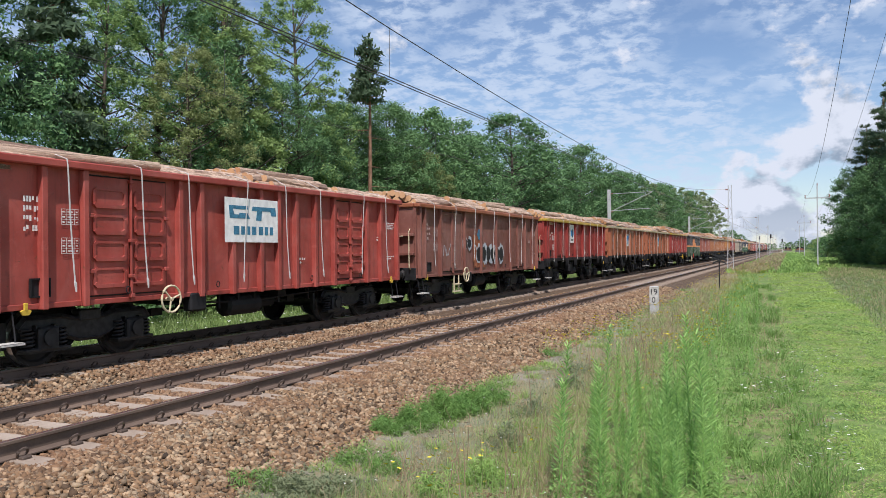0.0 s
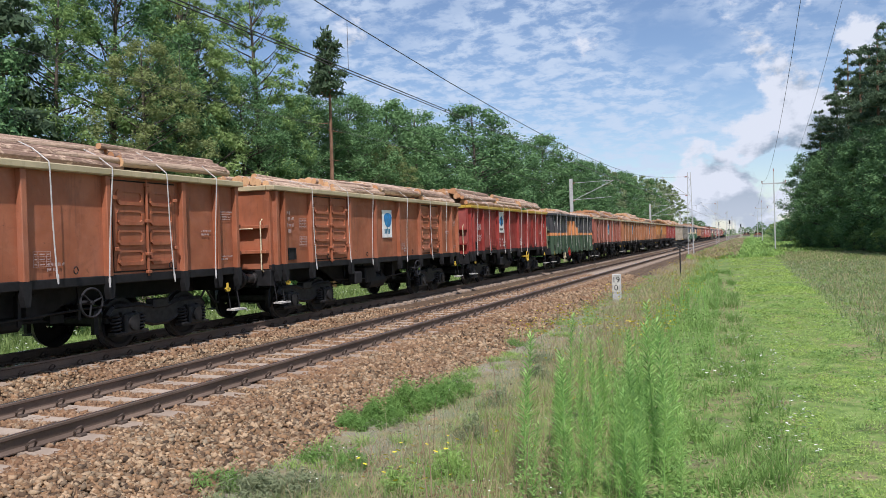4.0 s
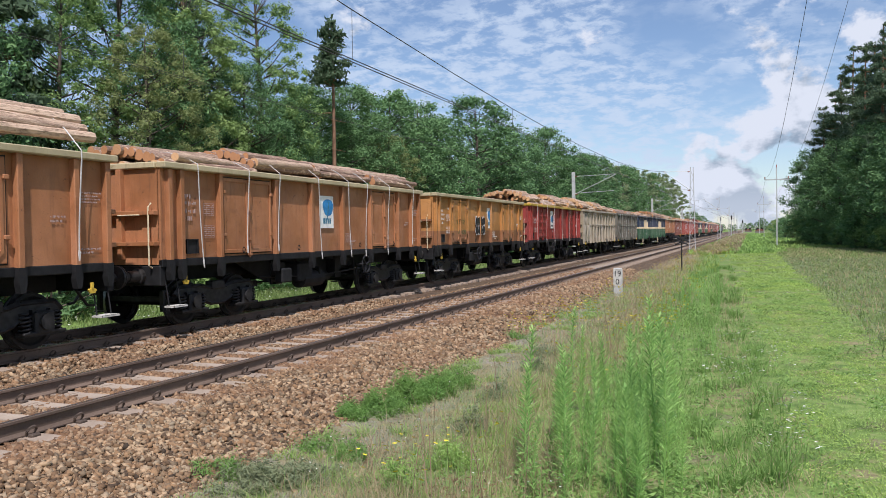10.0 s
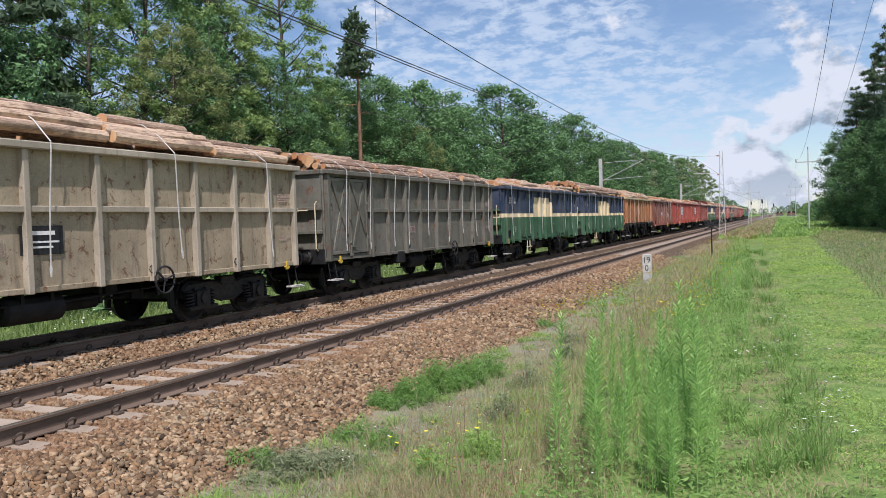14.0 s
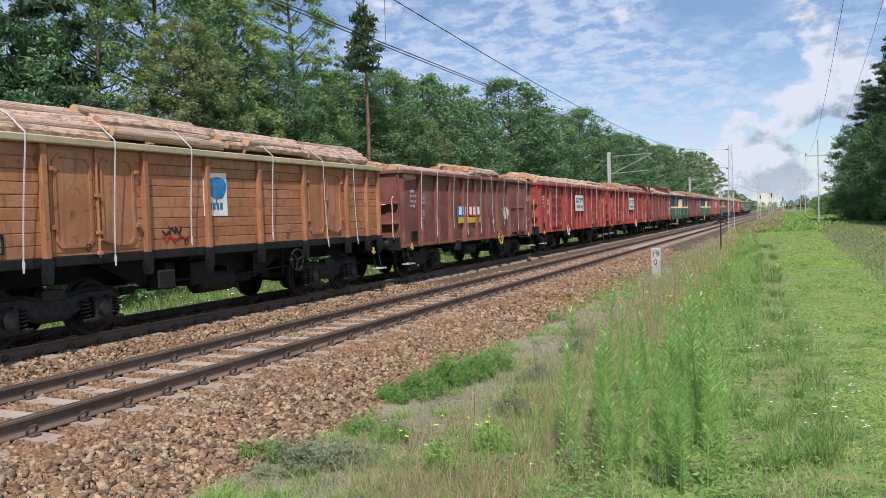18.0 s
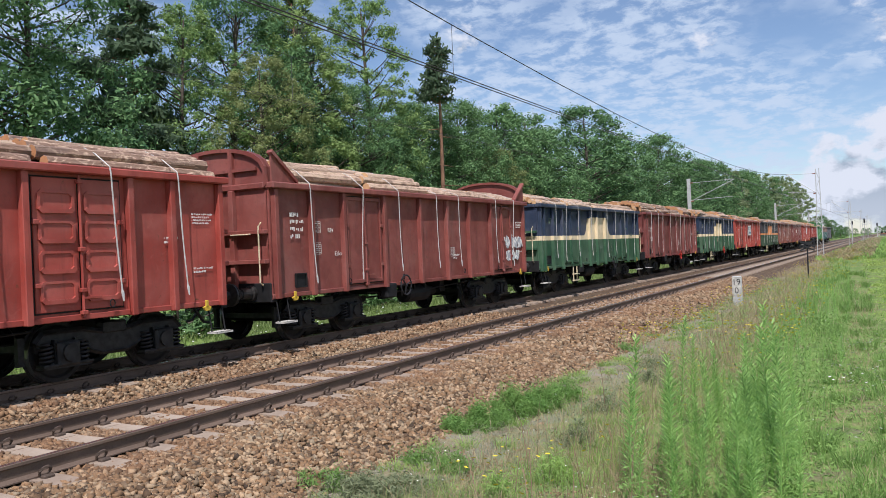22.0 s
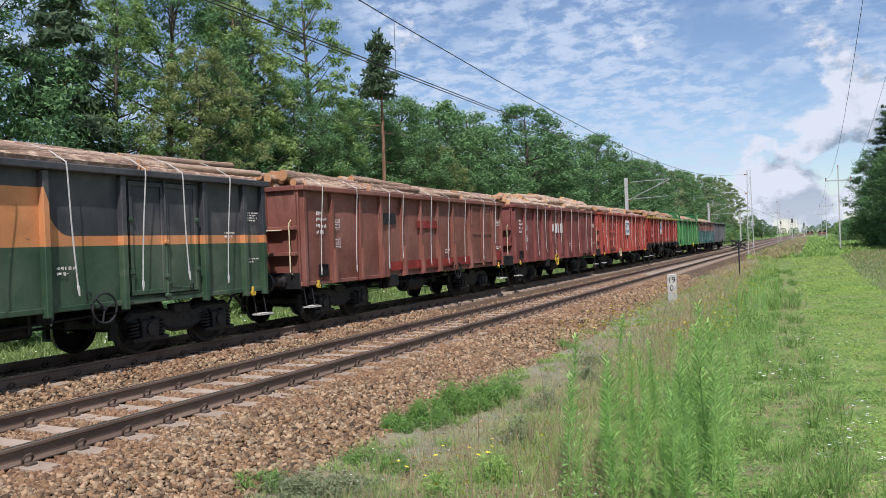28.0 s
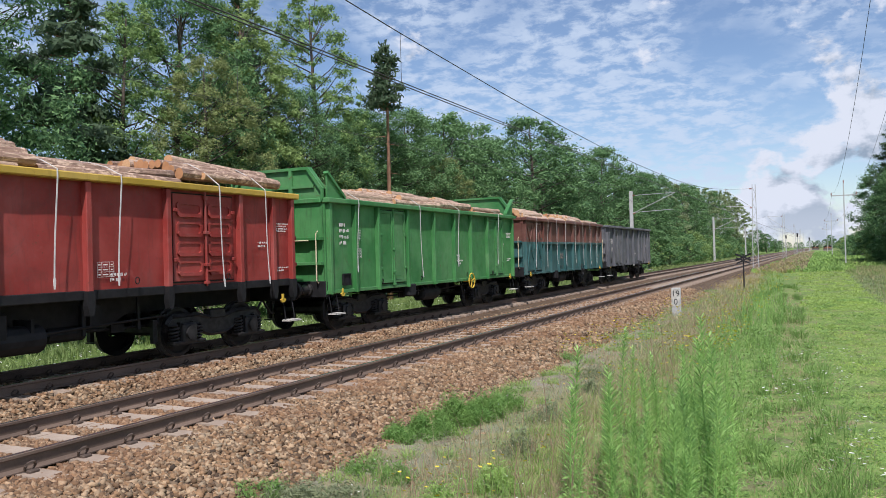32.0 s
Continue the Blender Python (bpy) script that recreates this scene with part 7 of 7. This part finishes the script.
YEL, CRM = paint((0.50, 0.33, 0.035), .3), paint((0.50, 0.42, 0.25), .3)
RAIL = [("rail", .537, 1.96, 1.78, .90)]
LEAF = [("leaf", .50, 1.95, .70, .84)]
DISC = [("disc", .649, 2.10, .74, .93)]
RIV = [("RIV", .90, 2.50, .11), ("Eaos", .935, 2.12, .10)]
"""Each wagon: its far end along the train, its looks, its load, what to call it."""
WAGONS = [
    (14.15, spec("gt", RED, signs=RAIL, wheel_y=.725), (3, 3.75, 8), "rust-red open goods wagon with a white trade mark plate"),
    (27.95, spec("eaos", BROWN, sill="paint", door="frame", rim=paint(ORANGE), wheel=M_CREAM, wheel_y=.70, ladder=M_CREAM, mark=M_FADED, extra=[
        (lambda: bars([(0, .85, 0, .95)], M_RUSTFIELD, "oldposter"), .625, 1.35, "faded orange field"), (lambda: bars([(0, 1.2, 0, .20)], M_RUSTFIELD, "oldstrip"), .62, 1.14, "faded orange field low down"),
        (lambda: bubble(11, 3.0, .80, M_GREY, 5), .60, 1.22, "sprayed grey letters"), (lambda: bubble(16, 2.9, .56, M_BLACK, 6, .006), .598, 1.34, "sprayed black hearts of the letters"), (lambda: scrawl(12, 3.0, .85, M_GREY, 6, .03), .60, 1.20, "sprayed pale strokes"),
        (lambda: bubble(17, .9, .50, M_GREY, 2), .705, 1.75, "sprayed grey rims of the eyes letters"), (lambda: bubble(13, .7, .34, M_BLACK, 2, .006), .697, 1.83, "sprayed black eyes"), (lambda: bubble(14, .34, .40, M_TEAL, 1), .590, 2.12, "faded blue disc"),
        (lambda: bars([(0, .22, 0, .42)], M_PINK, "pinkblock"), .47, 1.35, "pink sprayed field"), (lambda: scrawl(15, .6, .5, M_GREY, 2, .012), .84, 1.55, "thin sprayed tag")]), (3, 3.80, 7), "brown open goods wagon covered with graffiti"),
    (42.10, spec("eaos", BRIGHT, rim=YEL, signs=[("disc", .605, 2.10, .74, .93)], words=RIV), (2, 3.80, 8), "bright red open goods wagon with a yellow rim"),
    (56.20, spec("eaos", ORANGE, rim=CRM, door="press", signs=LEAF, mark=M_FADED), (3, 3.85, 9), "rusty orange open goods wagon with a cream rim"),
    (70.30, spec("eaos", ORANGE, rim=CRM, door="press", signs=LEAF, mark=M_FADED), (3, 3.80, 6), "rusty orange open goods wagon with a worn plate"),
    (84.45, spec("eaos", BRIGHT, rim=YEL, signs=DISC, words=[("RIV", .635, 1.76, .1), ("Eaos", .675, 1.40, .11)], texts=MARKS[1:] + [(.675, 1.86, (.18, .18, .34), .085), (.632, 1.71, (.42, .30), .085), (.755, 2.0, (.34, .36), .045)], wheel=M_YELLOW), (2, 4.0, 8), "bright red open goods wagon with a yellow rim"),
    (98.15, spec("band", (SLATE, MOSS, PEACH), wheel=M_REDP, wheel_y=.645), (3, 3.75, 9), "dark grey and green goods wagon with an orange band"),
    (111.9, spec("eaos", ROSE, rim=CRM, door="frame", signs=LEAF, mark=M_FADED), (3, 3.95, 6), "pale red open goods wagon with a cream rim"),
    (126.3, spec("eaos", TAN, rim=CRM, signs=LEAF, mark=M_FADED), (3, 4.05, 7), "tan open goods wagon with black underframe"),
    (140.2, spec("eaos", TAN, rim=CRM, door="frame", signs=LEAF, mark=M_FADED), (3, 3.85, 8), "tan open goods wagon with rusty ribs"),
    (153.1, spec("eaos", OCHRE, wheel_y=.60, body=livery(OCHRE, (0.30, 0.125, 0.05), OCHRE, 1.86, 1.90, 40.0, .1, 1.90, .7), rim=CRM, bulge=.05, signs=[("leaf", .445, 1.95, .7, .85)], words=[("RIV", .88, 2.62, .11)], extra=[(lambda: words("KRATKY", .26, M_DGREEN), .765, 2.10, "dark green sprayed word"), (lambda: words("VAGON", .26, M_DGREEN), .76, 1.72, "dark green sprayed word"),
        (lambda: bubble(20, 1.25, .44, M_WHITE, 4), .620, 2.02, "white rims of black bubble letters"), (lambda: bubble(23, 1.25, .44, M_WHITE, 4), .620, 1.66, "white rims of black bubble letters, lower row"), (lambda: bubble(21, 1.20, .36, M_BLACK, 4, .006), .618, 2.06, "black bubble letters"),
        (lambda: bubble(22, 1.20, .36, M_BLACK, 4, .006), .618, 1.70, "black bubble letters, lower row"), (lambda: scrawl(24, .8, .30, M_BLACK, 4, .014), .10, 1.62, "thin black sprayed letters")]), None, "empty yellow-orange goods wagon with graffiti"),
    (167.2, spec("eaos", BRIGHT, rim=YEL, door="press", wheel_y=.62, signs=[("disc", .60, 1.95, .72, .95)], words=[("RIV", .585, 1.76, .1)]), (3, 3.95, 6), "bright red open goods wagon with a yellow rim"),
    (181.7, spec("belt", GREY, ribs=paint((0.43, 0.375, 0.29), .7), rim=paint((0.43, 0.375, 0.29), .7), door_paint=paint((0.43, 0.375, 0.29), .9), extra=[(lambda: bars([(0, .78, 0, .44)], M_BLACK, "blackfield"), .555, 1.50, "black notice field"), (lambda: bars([(.06, .62, .30, .36), (.06, .70, .18, .21), (.06, .58, .10, .13)], M_WHITE, "notice"), .5550, 1.50, "white lettering")]), (4, 4.05, 5), "pale grey goods wagon with a crossed door"),
    (195.3, spec("belt", OLIVE), (3, 3.75, 9), "dark olive goods wagon with a crossed door"),
    (209.2, spec("band", (NAVY, DEEP, CREAM)), (3, 3.7, 6), "navy and green goods wagon with a cream band"),
    (223.2, spec("band", (NAVY, DEEP, CREAM), words=[("RIV", .86, 1.72, .13), ("R18.5", .33, 1.70, .14)]), (2, 4.05, 6), "navy and green goods wagon with a cream band"),
    (237.0, spec("eaos", TAN, body=paint((0.450, 0.190, 0.080), 1.3), rim=CRM, signs=[("leaf", .545, 1.95, .70, .84)], mark=M_FADED, boards=True, extra=[(lambda: scrawl(36, .42, .16, M_BLACK, 3, .014), .66, 1.62, "small black sprayed letters"), (lambda: scrawl(37, .7, .14, M_REDP, 3, .016), .66, 1.46, "small red sprayed strokes")]), (3, 3.9, 6), "orange-brown goods wagon with dented plank-like sides"),
    (250.9, spec("bulge", BROWN, door="window", mark=M_GREY, extra=[(lambda: bars([(.10, .34, 0, .28), (.50, .74, 0, .28), (1.06, 1.28, 0, .28), (1.42, 1.64, 0, .28), (1.80, 2.04, 0, .28)], M_WHITE, "nac"), .665, 1.84, "white block trade mark"),
        (lambda: bars([(0, .80, .0, .36)], M_BLUE, "nacb"), .668, 1.78, "blue field"), (lambda: bars([(.82, 2.2, .0, .36)], M_REDP, "nacr"), .668, 1.78, "red field"),
        (lambda: bars([(0, 2.15, 0, .20)], M_YELLOW, "nacy"), .665, 1.56, "yellow field"), (lambda: scrawl(41, .9, .5, M_WHITE, 5), .30, 1.6, "white sprayed tag")], wheel=M_YELLOW), (3, 3.75, 9), "brown goods wagon with bulging sides"),
    (266.0, spec("gt", RED, signs=[("rail", .482, 1.88, 1.75, .82)]), (3, 3.8, 9), "rust-red open goods wagon with a white trade mark plate"),
    (281.1, spec("gt", RED, wheel_y=.37, signs=[("rail", .475, 1.88, 1.75, .82)], extra=[(lambda: bubble(51, 1.7, .7, M_PLUM, 3), .655, 1.35, "faded pink sprayed letters"), (lambda: scrawl(52, 1.8, .75, M_MARK, 6, .012), .657, 1.33, "thin white sprayed outline")]), (3, 3.8, 8), "rust-red open goods wagon with pale graffiti"),
    (294.8, spec("hood", (0.250, 0.058, 0.046), raised="arch", door="frame", words=[("RIV", .845, 2.22, .14), ("Ealos-t", .82, 1.72, .14)], wheel_y=.62, extra=[(lambda: bubble(62, 1.3, .40, M_GREY, 4), .125, 1.70, "pale sprayed letters"), (lambda: bubble(63, 1.0, .34, M_GREY, 3), .12, 1.32, "pale sprayed letters, lower row"), (lambda: scrawl(61, 1.3, .42, M_WHITE, 5, .026), .125, 1.70, "white sprayed strokes"), (lambda: scrawl(64, 1.0, .34, M_WHITE, 4, .024), .12, 1.32, "white sprayed strokes, lower row")]), (3, 3.85, 7), "maroon goods wagon with arched raised ends"),
    (308.6, spec("band", (NAVY, DEEP, CREAM), dome=-6.0, words=[("I   H   P   S", .42, 1.40, .52)], mark=M_GHOST), (3, 3.65, 8), "navy and green goods wagon with a cream band"),
    (322.0, spec("hood", MAROON, posts=P8, doors=D8, door="frame", words=[("RIV", .935, 2.05, .13), ("Eas", .965, 1.66, .13)], wheel=M_REDP, wheel_y=.40), (3, 3.9, 9), "dark maroon open goods wagon"),
    (335.9, spec("band", (NAVY, DEEP, CREAM), dome=-6.0, wheel=M_REDP, wheel_y=.37, extra=[(lambda: scrawl(33, .9, .4, M_CREAM, 4, .012), .56, 1.40, "thin cream sprayed tag")]), (2, 3.9, 7), "navy and green goods wagon with a cream band"),
    (351.0, spec("gt", RED, signs=[("rail", .489, 1.93, 1.70, .84)], extra=[(lambda: scrawl(71, 1.0, .5, M_BLACK, 2, .02), .70, 1.75, "thin black sprayed letters")]), (3, 3.7, 9), "rust-red open goods wagon with a white trade mark plate"),
    (365.1, spec("band", (SLATE, MOSS, PEACH)), (3, 3.7, 9), "dark grey and green goods wagon with an orange band"),
    (379.2, spec("bulge", BROWN, extra=[(lambda: bars([(0, 5.6, .0, .24)], M_REDPATCH, "p1"), .68, 1.10, "red repainted patch along the foot"), (lambda: bars([(0, .95, 0, .34)], M_REDPATCH, "p2"), .085, 1.12, "red repainted patch"), (lambda: bars([(0, 1.5, 0, .22)], M_REDPATCH, "p4"), .55, 2.25, "red repainted patch"), (lambda: bars([(0, .9, 0, .3)], M_BLACK, "p3"), .72, 2.35, "black notice field")]), (3, 3.7, 9), "brown goods wagon with red patches"),
    (393.2, spec("bulge", MAROON, wheel=M_YELLOW, wheel_y=.58, extra=[(lambda: bars([(0, .34, .06, .38), (.55, .85, 0, .42), (.95, 1.25, 0, .42), (1.35, 1.70, 0, .42)], M_WHITE, "vt"), .62, 2.1, "white block trade mark")]), (4, 3.95, 9), "maroon goods wagon with bulging patched sides"),
    (407.3, spec("gt", RED, signs=[("rail", .485, 1.93, 1.1, .90)]), (3, 3.75, 9), "rust-red open goods wagon with a white trade mark plate"),
    (421.3, spec("eaos", BRIGHT, rim=YEL, door="press", signs=[("disc", .60, 1.95, .72, .95)], wheel_y=.62), (3, 3.85, 7), "bright red open goods wagon with a yellow rim"),
    (435.3, spec("hood", GREEN, raised="flat", door="frame", wheel=M_YELLOW), (3, 3.75, 4), "bright green goods wagon with raised ends"),
    (448.9, spec("belt", TEALC, body=livery((0.16, 0.06, 0.045), TEALC, TEALC, 2.10, 2.24, 40.0, .1, 2.24, .8), rim=paint((0.16, 0.06, 0.045))), (3, 3.75, 8), "teal goods wagon with rust-brown upper boards"),
    (462.4, spec("eaos", STEEL, sill="paint", door="frame"), None, "empty blue-grey open goods wagon"),
]
WHEELS, TRAIN = [], []


def build_train():
    back = 0.0
    for i, (end, looks, load, label) in enumerate(WAGONS):
        L = round(end - back - 1.24, 2)
        back = end
        w = tagged(wagon(L, looks), label, "goods wagon", "wagons of the timber train")
        TRAIN.append((w, end))
        if load:
            stacks, top, straps = load
            ld = log_load(L, 500 + i, stacks, top, straps, bool(looks.get("raised")))
            tagged(ld, "heap of peeled pine logs tied down with white straps", "log load", "log loads of the train")
            TRAIN.append((ld, end))


build_train()


def motions():
    """The whole train rolls along the far track; its wheels turn."""
    for ob, end in TRAIN:
        walk(ob, [(t, pose(FAR, train_at(t) + end, 0)) for t in (0, 4, 8, 12, 16, 20, 24, 28, 32)])
    done = {}
    for ob, dy in WHEELS:
        if dy not in done:
            walk(ob, [(k / 30, pose(0, dy, 0.46, math.degrees((train_at(0) - train_at(k / 30)) / 0.46), 0, 0)) for k in range(961)])
            done[dy] = ob
        else:
            src = done[dy].animation_data
            ob.rotation_mode = "QUATERNION"
            ob.animation_data_create()
            ob.animation_data.action = src.action
            ob.animation_data.action_slot = src.action_slot


motions()
